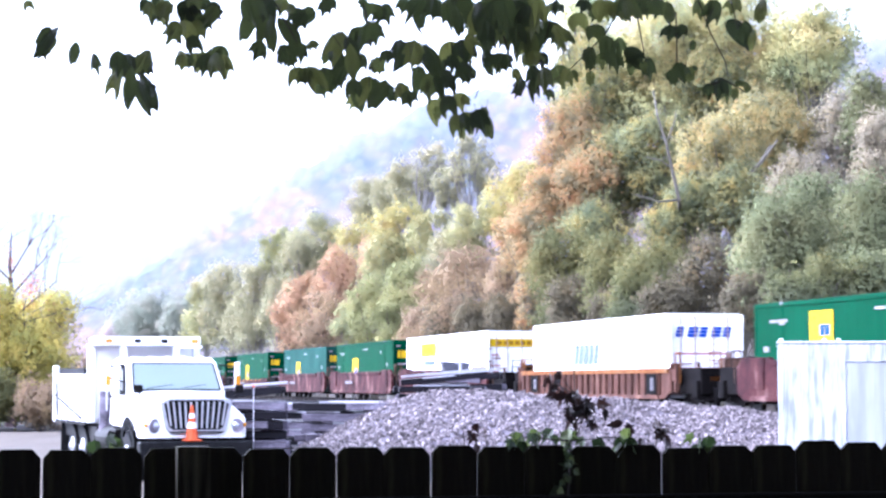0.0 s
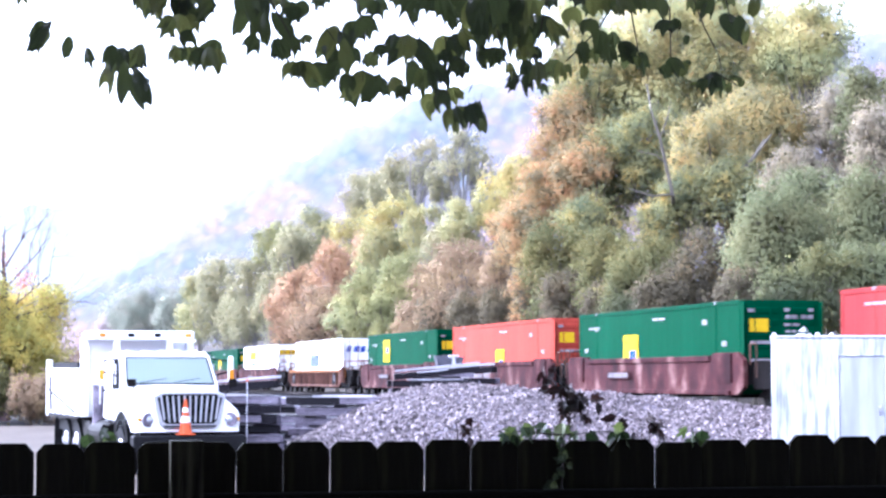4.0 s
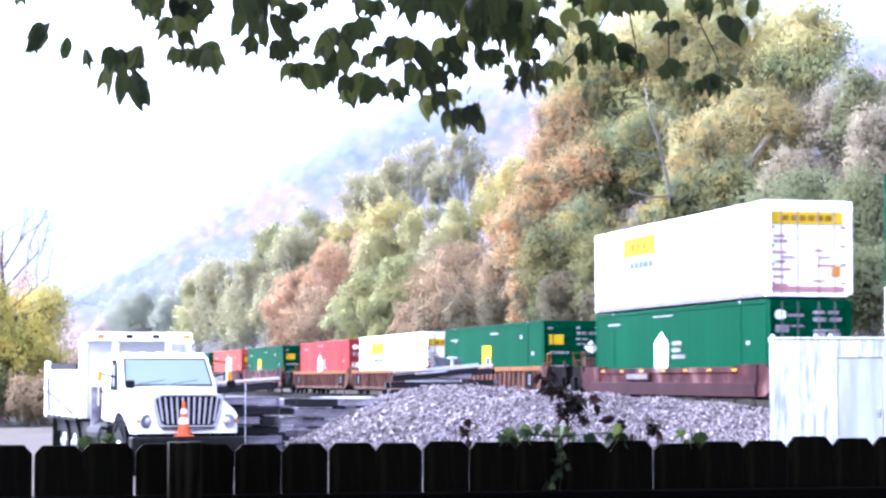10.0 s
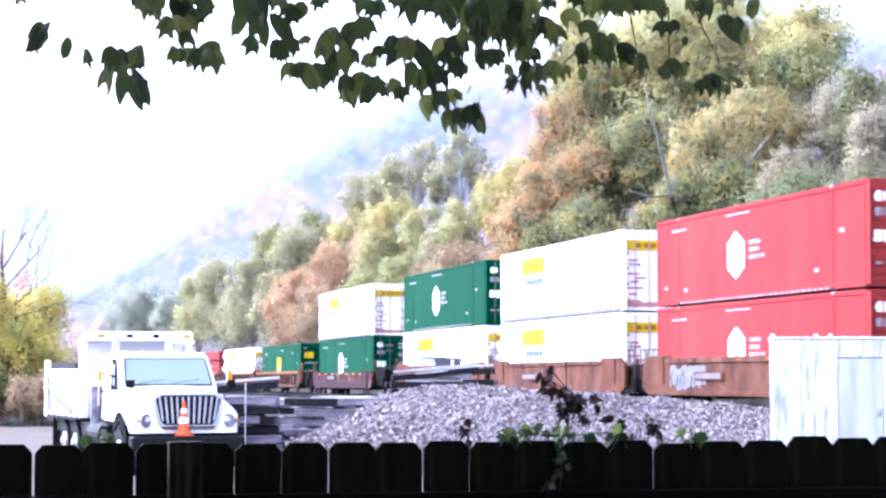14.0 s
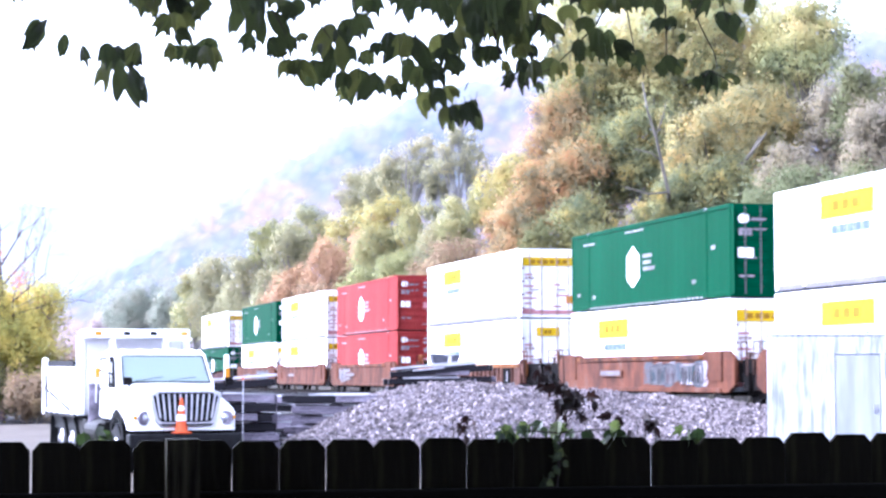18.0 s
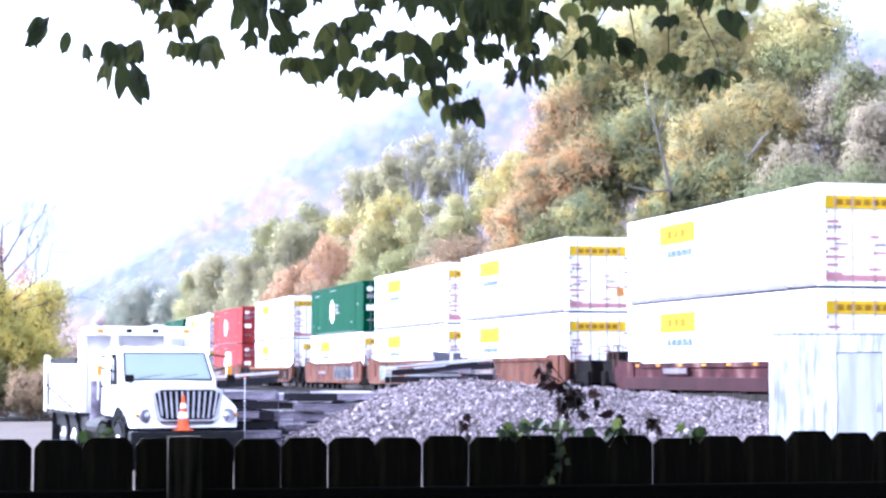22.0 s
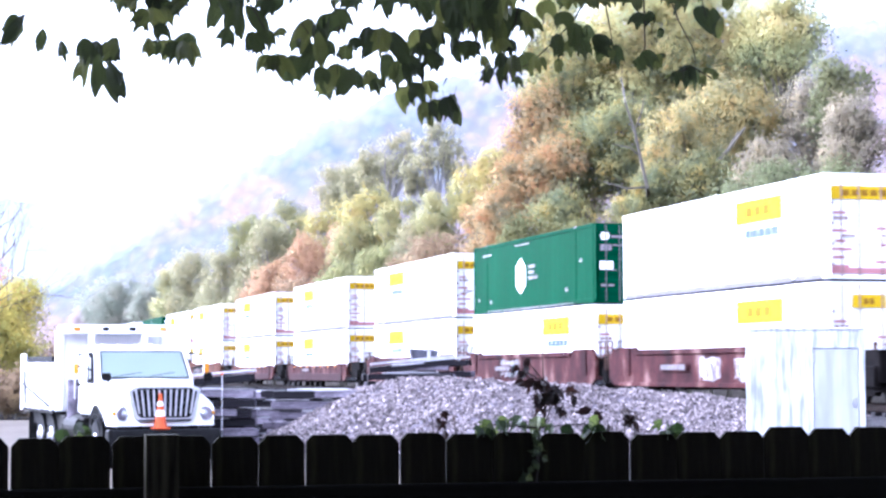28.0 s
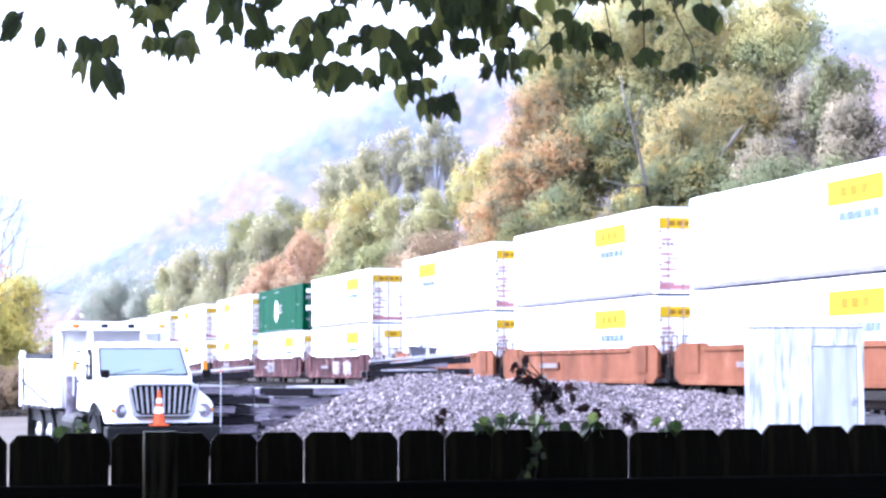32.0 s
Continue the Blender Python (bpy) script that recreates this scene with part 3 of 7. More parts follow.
def limb_mesh(paths, sides=6):
    """Tapered tubes along paths of (place, radius)."""
    verts, faces = [], []
    for path in paths:
        k = len(verts)
        for i, (p, r) in enumerate(path):
            q = path[min(i + 1, len(path) - 1)][0] - path[max(i - 1, 0)][0]
            m = q.to_track_quat("Z", "Y").to_matrix()
            for a in range(sides):
                w = 2 * math.pi * a / sides
                verts.append(tuple(p + m @ Vector((math.cos(w) * r, math.sin(w) * r, 0))))
        for i in range(len(path) - 1):
            for a in range(sides):
                b = (a + 1) % sides
                faces.append((k + i * sides + a, k + i * sides + b, k + (i + 1) * sides + b, k + (i + 1) * sides + a))
    return verts, faces


# kinds whose leaf colours are paled to stand for haze in the air
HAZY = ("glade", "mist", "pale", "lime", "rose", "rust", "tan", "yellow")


def tree(x, y, h, r, kind, low=0.12, size=0.1, bare=0.0, full=0.85):
    """A tree h metres tall with a rounded crown of radius r that begins at low * h: trunk, limbs and leaves in clumps."""
    rng = np.random.default_rng(int(abs(x) * 131 + y * 17 + h * 7))
    rnd = random.Random(int(abs(x) * 91 + y * 13))
    ob = thing("tree", Matrix.Translation((x, y, ground_z(x, y))), TREE_LABELS[kind], "tree", "autumn trees along the railway")
    mid, half = h * (1 + low) / 2, h * (1 - low) / 2
    hazy = kind in HAZY
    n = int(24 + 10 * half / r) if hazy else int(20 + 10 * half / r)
    centres, radii = [], []
    for i in range(n):
        v = -0.80 + 1.60 * (i + rnd.random()) / n
        c = r * (rnd.uniform(0.20, 0.40) if hazy else rnd.uniform(0.20, 0.46))
        ring = math.sqrt(max(0.02, 1 - abs(v) ** 2.6)) * r - c * 0.6
        a = rnd.uniform(0, 2 * math.pi)
        q = max(0.0, ring) * rnd.random() ** 0.45 * 1.08
        tall = min(c * rnd.uniform(0.8, 1.15), half)
        centres.append((math.cos(a) * q, math.sin(a) * q, mid + v * half + (0.15 - 0.35 * v) * tall))
        radii.append((c, c, tall))
    centres, radii = np.array(centres), np.array(radii)
    lean = Vector((rnd.uniform(-0.06, 0.06) * h, rnd.uniform(-0.06, 0.06) * h, 0))
    base = 0.013 * h + 0.03
    spine = [(Vector((0, 0, -0.3)), base * 1.25)] + [(lean * v + Vector((rnd.uniform(-.15, .15), rnd.uniform(-.15, .15), h * v * 0.9)), base * (1 - 0.85 * v)) for v in (0.12, 0.3, 0.5, 0.7, 0.9, 1.0)]
    paths = [spine]
    for i in range(0, n, 2):
        c = Vector(centres[i])
        v = max(0.1, min(0.85, (c.z / h) - 0.22))
        p = lean * v + Vector((0, 0, h * v * 0.9))
        bend = p.lerp(c, 0.5) + Vector((rnd.uniform(-.3, .3), rnd.uniform(-.3, .3), rnd.uniform(0, .5)))
        w = base * (1 - 0.85 * v) * 0.5
        paths.append([(p, w), (bend, w * 0.7), (c, w * 0.3)])
        for _ in range(2 + int(bare * 7)):
            e = c + Vector((rnd.gauss(0, 1), rnd.gauss(0, 1), rnd.uniform(-0.2, 1.2))) * radii[i][0] * 0.7
            paths.append([(bend.lerp(c, 0.6), w * 0.35), (c.lerp(e, 0.6), w * 0.22), (e, 0.01)])
    from_arrays("trunk", *limb_mesh(paths, 5), HAZE_BARK if kind in ("mist", "pale", "lime", "rose") else BARK, ob)
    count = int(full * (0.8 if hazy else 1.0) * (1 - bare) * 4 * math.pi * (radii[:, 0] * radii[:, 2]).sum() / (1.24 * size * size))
    # hazy crowns: leaves face nearly alike, which flattens shading as haze would
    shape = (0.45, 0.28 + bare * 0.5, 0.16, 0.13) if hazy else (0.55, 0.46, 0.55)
    foliage("crown", *leaf_cards(rng, centres, radii, count, size, *shape), LEAVES[kind], ob)
    return ob


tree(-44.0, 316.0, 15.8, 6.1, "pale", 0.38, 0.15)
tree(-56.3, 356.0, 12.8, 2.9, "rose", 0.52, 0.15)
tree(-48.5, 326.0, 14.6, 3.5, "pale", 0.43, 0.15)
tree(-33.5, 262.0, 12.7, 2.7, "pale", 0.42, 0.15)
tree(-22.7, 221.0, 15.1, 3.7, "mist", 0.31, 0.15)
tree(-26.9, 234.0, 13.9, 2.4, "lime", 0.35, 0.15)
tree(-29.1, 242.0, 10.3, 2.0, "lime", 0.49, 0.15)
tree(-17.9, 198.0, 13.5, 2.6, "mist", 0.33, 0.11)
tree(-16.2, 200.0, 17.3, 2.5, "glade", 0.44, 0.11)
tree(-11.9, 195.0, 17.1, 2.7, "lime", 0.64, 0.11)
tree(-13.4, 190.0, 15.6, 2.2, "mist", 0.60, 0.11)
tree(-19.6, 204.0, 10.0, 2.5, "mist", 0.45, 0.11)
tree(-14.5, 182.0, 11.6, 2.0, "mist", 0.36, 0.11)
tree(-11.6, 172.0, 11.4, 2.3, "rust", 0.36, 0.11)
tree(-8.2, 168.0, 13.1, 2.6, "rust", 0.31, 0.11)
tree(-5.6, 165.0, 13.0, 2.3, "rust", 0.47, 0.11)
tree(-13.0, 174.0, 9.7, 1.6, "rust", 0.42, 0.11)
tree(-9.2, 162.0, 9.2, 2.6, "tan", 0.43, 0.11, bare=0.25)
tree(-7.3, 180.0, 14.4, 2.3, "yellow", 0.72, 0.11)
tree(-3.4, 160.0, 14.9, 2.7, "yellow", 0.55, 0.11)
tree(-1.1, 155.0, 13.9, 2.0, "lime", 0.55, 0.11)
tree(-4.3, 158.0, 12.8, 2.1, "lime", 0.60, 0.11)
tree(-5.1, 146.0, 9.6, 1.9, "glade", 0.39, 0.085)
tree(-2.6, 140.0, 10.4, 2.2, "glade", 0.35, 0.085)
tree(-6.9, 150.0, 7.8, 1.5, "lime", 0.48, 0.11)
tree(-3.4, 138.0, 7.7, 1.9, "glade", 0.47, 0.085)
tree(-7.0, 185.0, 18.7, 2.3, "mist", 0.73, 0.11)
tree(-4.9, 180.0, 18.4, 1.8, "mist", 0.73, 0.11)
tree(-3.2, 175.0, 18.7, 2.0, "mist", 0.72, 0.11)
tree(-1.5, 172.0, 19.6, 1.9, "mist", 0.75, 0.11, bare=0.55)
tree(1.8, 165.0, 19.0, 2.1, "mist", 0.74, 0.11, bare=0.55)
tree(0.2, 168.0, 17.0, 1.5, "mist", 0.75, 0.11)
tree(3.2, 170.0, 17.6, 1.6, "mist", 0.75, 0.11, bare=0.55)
tree(1.4, 122.0, 10.1, 2.9, "tan", 0.33, 0.085, bare=0.25)
tree(-0.6, 128.0, 9.2, 1.6, "tan", 0.38, 0.085, bare=0.25)
tree(3.3, 116.0, 9.3, 1.6, "tan", 0.36, 0.085, bare=0.25)
tree(2.1, 130.0, 12.9, 2.1, "lime", 0.66, 0.085)
tree(0.3, 132.0, 11.9, 1.8, "mist", 0.65, 0.085)
tree(4.0, 128.0, 13.8, 1.8, "yellow", 0.70, 0.085)
tree(5.0, 126.0, 14.6, 1.6, "yellow", 0.69, 0.085)
tree(3.8, 112.0, 11.4, 1.5, "amber", 0.68, 0.07)
tree(6.2, 108.0, 16.5, 1.9, "amber", 0.67, 0.07)
tree(5.0, 105.0, 12.7, 1.6, "amber", 0.65, 0.07)
tree(4.5, 104.0, 10.4, 1.5, "amber", 0.68, 0.07)
tree(7.0, 104.0, 13.6, 2.0, "amber", 0.65, 0.07)
tree(7.9, 110.0, 17.9, 2.4, "olive", 0.65, 0.07)
tree(9.1, 112.0, 19.8, 3.0, "olive", 0.66, 0.07)
tree(8.9, 106.0, 13.8, 2.3, "fern", 0.64, 0.07)
tree(7.6, 114.0, 23.0, 1.7, "straw", 0.71, 0.07)
tree(6.8, 112.0, 20.5, 1.0, "olive", 0.75, 0.07)
tree(11.6, 110.0, 21.0, 3.3, "straw", 0.63, 0.07)
tree(10.5, 104.0, 14.3, 2.2, "fern", 0.62, 0.07)
tree(12.2, 98.0, 12.9, 1.7, "gild", 0.72, 0.07)
tree(17.5, 106.0, 12.0, 2.0, "olive", 0.68, 0.07)
tree(15.3, 102.0, 13.5, 2.4, "gild", 0.71, 0.07)
tree(15.2, 110.0, 20.3, 3.0, "straw", 0.69, 0.07)
tree(14.0, 108.0, 16.5, 2.3, "olive", 0.70, 0.07)
tree(18.1, 110.0, 17.0, 2.4, "straw", 0.68, 0.07)
tree(19.0, 106.0, 17.8, 2.3, "straw", 0.72, 0.07)
tree(13.6, 97.0, 10.6, 2.1, "fern", 0.65, 0.07)
tree(11.4, 97.0, 10.5, 1.6, "fern", 0.70, 0.07)
tree(10.6, 98.0, 9.4, 1.6, "olive", 0.66, 0.07)
tree(7.3, 100.0, 10.4, 1.9, "fern", 0.61, 0.07)
tree(5.6, 99.0, 9.1, 1.7, "moss", 0.45, 0.07)
tree(4.3, 102.0, 8.3, 1.0, "amber", 0.44, 0.07)
tree(7.5, 94.0, 8.6, 1.5, "moss", 0.47, 0.07)
tree(8.9, 90.0, 7.7, 1.9, "moss", 0.51, 0.07)
tree(7.8, 88.0, 6.5, 1.2, "moss", 0.53, 0.07)
tree(11.4, 88.0, 8.2, 1.2, "umber_shade", 0.48, 0.07, bare=0.3)
tree(10.0, 86.0, 7.1, 0.9, "umber_shade", 0.54, 0.07, bare=0.3)
tree(13.1, 80.0, 9.3, 1.9, "sage", 0.40, 0.07)
tree(12.3, 82.0, 8.0, 1.3, "sage", 0.47, 0.07)
tree(15.2, 84.0, 9.6, 1.8, "sage", 0.50, 0.07)
tree(15.7, 92.0, 10.5, 1.5, "plum", 0.61, 0.07)
tree(19.3, 100.0, 12.6, 1.8, "plum", 0.59, 0.07)
tree(20.0, 98.0, 13.4, 1.6, "sage", 0.62, 0.07)
tree(19.4, 92.0, 11.6, 1.5, "plum", 0.50, 0.07)
tree(16.4, 82.0, 9.0, 1.6, "sage", 0.45, 0.07)
tree(14.2, 76.0, 6.6, 1.4, "moss", 0.50, 0.07)
tree(12.2, 74.0, 5.8, 1.2, "moss", 0.55, 0.07)
tree(15.7, 76.0, 6.5, 1.2, "sage", 0.43, 0.07)
tree(11.2, 78.0, 6.0, 1.1, "umber_shade", 0.55, 0.07, bare=0.3)
tree(6.0, 96.0, 6.7, 1.3, "umber_shade", 0.45, 0.07)
tree(4.7, 102.0, 6.4, 1.2, "umber_shade", 0.48, 0.07)
tree(3.2, 108.0, 6.4, 1.3, "umber_shade", 0.50, 0.07)
tree(1.8, 114.0, 6.3, 1.4, "umber_shade", 0.51, 0.07)
tree(-0.0, 122.0, 6.5, 1.5, "umber_shade", 0.52, 0.085)
tree(-1.8, 130.0, 6.5, 1.6, "tan", 0.54, 0.085, bare=0.25)
tree(8.8, 84.0, 5.9, 1.1, "umber_shade", 0.57, 0.07)
tree(7.2, 92.0, 6.0, 1.1, "umber_shade", 0.58, 0.07)


SNAG = thing("dead_tree", Matrix.Translation((11.31, 97.0, 0.78)), "leaning grey dead trunk among the autumn trees", "tree", "autumn trees along the railway")
from_arrays("trunk", *limb_mesh([
    [(Vector((0, 0, -0.4)), 0.18), (Vector((0.28, 0, 6.2)), 0.16), (Vector((1.65, 0, 9.0)), 0.17), (Vector((2.83, 0, 10.64)), 0.15), (Vector((4.1, 0, 12.28)), 0.05)],
    [(Vector((2.07, 0, 9.55)), 0.09), (Vector((3.05, 0, 10.86)), 0.08), (Vector((3.8, 0.2, 12.08)), 0.04)],
], 6), BARK, SNAG)
FORKED = thing("tree", Matrix.Translation((11.80, 104.0, 0)), "dark forked trunk showing through the autumn leaves", "tree", "autumn trees along the railway")
from_arrays("trunk", *limb_mesh([
    [(Vector((0, 0, -1.0)), 0.132), (Vector((-0.23, -1.5, 8.61)), 0.110), (Vector((-1.25, -9.2, 10.07)), 0.088), (Vector((-1.58, -9.4, 11.47)), 0.077), (Vector((-1.85, -9.6, 12.61)), 0.066), (Vector((-2.26, -9.6, 13.89)), 0.050), (Vector((-2.28, -8.0, 15.27)), 0.028)],
    [(Vector((-1.25, -9.2, 10.07)), 0.061), (Vector((-2.24, -9.6, 9.96)), 0.055), (Vector((-3.28, -9.6, 10.29)), 0.028)],
    [(Vector((-1.58, -9.4, 11.47)), 0.039), (Vector((-2.06, -9.6, 11.83)), 0.033), (Vector((-2.86, -9.4, 12.03)), 0.017)],
    [(Vector((-1.85, -9.6, 12.61)), 0.039), (Vector((-1.55, -9.6, 13.38)), 0.028), (Vector((-1.28, -9.0, 14.36)), 0.017)],
], 6), BARK, FORKED)


# ---- containers ----
LONG, WIDE, TALL = 16.15, 2.59, 2.896


def plate(x0, x1, z0, z1, y=-0.012):
    return box(x0, x1, y, y + 0.010, z0, z1)


def end_plate(y0, y1, z0, z1, x=LONG + 0.078):
    return box(x, x + 0.010, y0, y1, z0, z1)


def bars(parent, name, mat, x, z, w, h, n, gap=0.3, y=-0.014, label=""):
    """Unreadable lettering: n upright blocks in a row."""
    u = w / (n + gap * (n - 1))
    for i in range(n):
        part(name, box(x + i * u * (1 + gap), x + i * u * (1 + gap) + u, y, y + 0.01, z, z + h), mat, parent, label)


def end_bars(parent, name, mat, y, z, w, h, n, x=LONG + 0.080, gap=0.3, label=""):
    u = w / (n + gap * (n - 1))
    for i in range(n):
        part(name, box(x, x + 0.01, y + i * u * (1 + gap), y + i * u * (1 + gap) + u, z, z + h), mat, parent, label)


def corrugated(pitch, deep):
    """The box's four walls as one skin; its long sides are pressed into shallow upright waves."""
    b = bmesh.new()
    pts, x, k = [], 0.30, 0
    while x < LONG - 0.35:
        for dx, y in ((0.0, 0.012), (pitch * 0.12, 0.012 + deep), (pitch * 0.88, 0.012 + deep), (pitch * 0.99, 0.012)):
            pts.append((x + dx, y))
        x += pitch
    outline = [(0.02, 0.02)] + pts + [(LONG - 0.02, 0.02), (LONG - 0.02, WIDE - 0.02)] + [(u, WIDE - v) for u, v in pts[::-1]] + [(0.02, WIDE - 0.02)]
    lo = [b.verts.new((u, v, 0.10)) for u, v in outline]
    hi = [b.verts.new((u, v, TALL - 0.06)) for u, v in outline]
    for i in range(len(outline)):
        j = (i + 1) % len(outline)
        b.faces.new((lo[i], lo[j], hi[j], hi[i]))
    return b


def container_shell(name, mat, label, door_ribs, rod_mat):
    """A 53-foot box: walls, rails, posts, castings and two doors with their locking rods."""
    ob = thing(name, Matrix.Identity(4), label, "container", "containers on the train")
    part("wall", corrugated(0.62 if door_ribs else 0.9, 0.003 if door_ribs else 0.004), mat, ob)
    part("roof", box(0.0, LONG, 0.0, WIDE, TALL - 0.06, TALL - 0.01, 0.012), mat, ob)
    part("floor", box(0.03, LONG - 0.03, 0.03, WIDE - 0.03, 0.03, 0.10), DARK_STEEL, ob)
    for y in (0.0, WIDE - 0.07):
        part("top_rail", box(0, LONG, y - 0.012, y + 0.082, TALL - 0.15, TALL - 0.055, 0.01), mat, ob)
        part("bottom_rail", box(0, LONG, y, y + 0.07, 0.04, 0.20, 0.01), mat if door_ribs else GREY_PATCH, ob)
        for x in (0.0, 1.98, 13.99, LONG - 0.16):
            part("post", box(x, x + 0.16, y - 0.004, y + 0.074, 0.04, TALL - 0.05, 0.012), mat, ob)
    for x in (1.97, 14.0):
        for y in (-0.012, WIDE - 0.168):
            for z in (0.0, TALL - 0.118):
                part("corner_casting", box(x, x + 0.18, y, y + 0.18, z, z + 0.118, 0.015), (PALE_PATCH if door_ribs else mat) if z else DARK_STEEL, ob)
    part("rear_frame", box(LONG - 0.03, LONG + 0.012, 0, 0.12, 0.04, TALL - 0.02, bm=box(LONG - 0.03, LONG + 0.012, WIDE - 0.12, WIDE, 0.04, TALL - 0.02,
         bm=box(LONG - 0.03, LONG + 0.012, 0.12, WIDE - 0.12, TALL - 0.15, TALL - 0.02, bm=box(LONG - 0.03, LONG + 0.012, 0.12, WIDE - 0.12, 0.04, 0.16)))), mat, ob)
    for k, y in enumerate((0.13, WIDE / 2 + 0.006)):
        d = WIDE / 2 - 0.136
        b = box(LONG - 0.02, LONG + 0.02, y, y + d, 0.17, TALL - 0.16, 0.01)
        door = part("door", b, mat, ob)
        for i in range(door_ribs):
            z = 0.32 + i * (TALL - 0.75) / max(1, door_ribs - 1)
            part("door_rib", prism([(LONG + 0.012, z), (LONG + 0.050, z + 0.03), (LONG + 0.072, z + 0.17), (LONG + 0.012, z + 0.21)], y + 0.07, y + d - 0.07), mat, door)
        for f in (0.28, 0.72):
            yy = y + d * f
            r = part("lock_rod", rod((LONG + 0.085, yy, 0.10), (LONG + 0.085, yy, TALL - 0.08), 0.022, sides=6), rod_mat, door)
        part("door_handle", box(LONG + 0.06, LONG + 0.085, y + d * 0.28, y + d * 0.62, 1.18, 1.23), rod_mat, door)
    return ob


def white_box(at=3.2, faded=False, small=False):
    """faded: the side label has bleached away; small: a short label over the doors."""
    ob = container_shell("intermodal_container", WHITE_BOX, "white 53-foot steel container with " + ("bleached" if faded else "yellow") + " labels on a well wagon", 0, RUST_ROD)
    side = part("side_label", plate(at, at + 3.35, 1.88, 2.54), BLEACHED_LABEL if faded else YELLOW_PAINT, ob, "bleached label with faint lettering bars" if faded else "yellow label with dark lettering bars")
    bars(side, "lettering", YELLOW_PAINT if faded else LETTER_BROWN, at + (0.5 if faded else 0.8), 2.06, 0.9 if faded else 1.7, 0.28, 2 if faded else 3, 0.30, -0.018)
    bars(ob, "number", TEAL_PAINT, at + (0.2 if faded else 0.7), 1.44, 1.0 if faded else 2.4, 0.24, 3 if faded else 5, 0.18, label="slate number bars")
    y0, y1 = (0.75, 1.75) if small else (0.16, WIDE - 0.16)
    rear = part("rear_label", end_plate(y0, y1, 2.18, 2.54, LONG + 0.046), YELLOW_PAINT, ob, "yellow rear label with dark lettering bars")
    end_bars(rear, "lettering", LETTER_BROWN, y0 + 0.34, 2.27, y1 - y0 - 0.7, 0.17, 2 if small else 6, LONG + 0.054)
    end_bars(ob, "notice", RUST_ROD, 0.25, 1.62, 0.42, 0.10, 3, LONG + 0.03)
    part("reflector", end_plate(WIDE - 0.55, WIDE - 0.25, 0.62, 0.95, LONG + 0.03), AMBER_DECAL, ob, "amber reflector plate")
    part("rust_band", end_plate(0.13, WIDE - 0.13, 0.18, 0.34, LONG + 0.022), PINK_PAINT, ob, "pinkish rust along the doors' foot")
    for z in (0.40, 0.95, 1.50, 2.05):
        for y in (0.06, WIDE - 0.24):
            part("hinge", box(LONG + 0.012, LONG + 0.05, y, y + 0.18, z, z + 0.07), RUST_ROD, ob)
    for z, y, w in ((0.34, 0.18, 0.5), (0.58, 0.22, 0.34), (0.80, 0.16, 0.62), (1.02, 0.30, 0.30), (1.30, 0.20, 0.46), (1.78, 0.24, 0.36), (0.46, 1.45, 0.40), (0.92, 1.60, 0.52), (1.36, 1.50, 0.30)):
        part("grime_band", end_plate(y, y + w, z, z + 0.075, LONG + 0.0225), PINK_PAINT, ob)
    return ob


def hub_box(mat, word):
    ob = container_shell("intermodal_container", mat, word + " 53-foot container with a white six-sided emblem", 7, GREY_PATCH if mat is GREEN_BOX else mat)
    b = prism([(7.1, 0.66), (7.74, 0.98), (7.74, 1.76), (7.1, 2.10), (6.46, 1.76), (6.46, 0.98)], -0.014, -0.004)
    sign = part("emblem", b, WHITE_PAINT, ob, "white six-sided emblem")
    bars(sign, "emblem_mark", mat, 6.93, 1.12, 0.36, 0.14, 2, 0.5, -0.022)
    bars(sign, "emblem_mark", mat, 6.93, 1.42, 0.36, 0.14, 2, 0.5, -0.022)
    for z, w, n in ((1.64, 0.85, 4), (1.42, 0.75, 4), (1.20, 1.15, 6)):
        bars(ob, "lettering", PALE_PATCH, 8.15, z, w, 0.13, n, 0.45)
    bars(ob, "bottom_trim", PALE_PATCH, 2.3, 0.055, 11.5, 0.06, 30, 0.9)
    bars(ob, "number", PALE_PATCH, 6.3, 2.60, 1.9, 0.055, 3, 0.15)
    bars(ob, "number", PALE_PATCH, 1.5, 2.42, 1.3, 0.075, 3, 0.15)
    for x, z in ((0.75, 0.55), (2.6, 0.42), (14.6, 1.55), (12.9, 0.55)):
        bars(ob, "notice", PALE_PATCH, x, z, 0.28, 0.13, 2, 0.5)
    disc = bmesh.new()
    bmesh.ops.create_cone(disc, cap_ends=True, segments=18, radius1=0.17, radius2=0.17, depth=0.01)
    disc.transform(Matrix.Translation((LONG + 0.055, 0.42, 2.42)) @ Matrix.Rotation(radians(90), 4, "Y"))
    part("round_mark", disc, WHITE_PAINT, ob, "white round mark")
    for y, z, w, h, n in ((0.64, 2.36, 0.5, 0.08, 1), (1.45, 2.44, 0.8, 0.10, 2), (1.45, 2.22, 0.9, 0.12, 2), (0.25, 1.90, 0.42, 0.16, 3), (1.45, 1.78, 0.85, 0.12, 2), (1.45, 1.93, 0.8, 0.06, 1), (0.25, 2.06, 0.9, 0.06, 4), (0.25, 0.62, 0.5, 0.07, 2), (1.4, 0.30, 0.9, 0.06, 4)):
        end_bars(ob, "lettering", PALE_PATCH, y, z, w, h, n)
    part("notice_plate", end_plate(0.22, 0.72, 1.22, 1.52), WHITE_PAINT, ob, "white notice plate")
    part("notice_plate", end_plate(1.42, 1.86, 1.15, 1.48), PINK_PAINT, ob, "faded pink notice plate")
    part("reflector", end_plate(1.95, 2.28, 0.62, 0.88), AMBER_DECAL, ob, "amber reflector plate")
    return ob


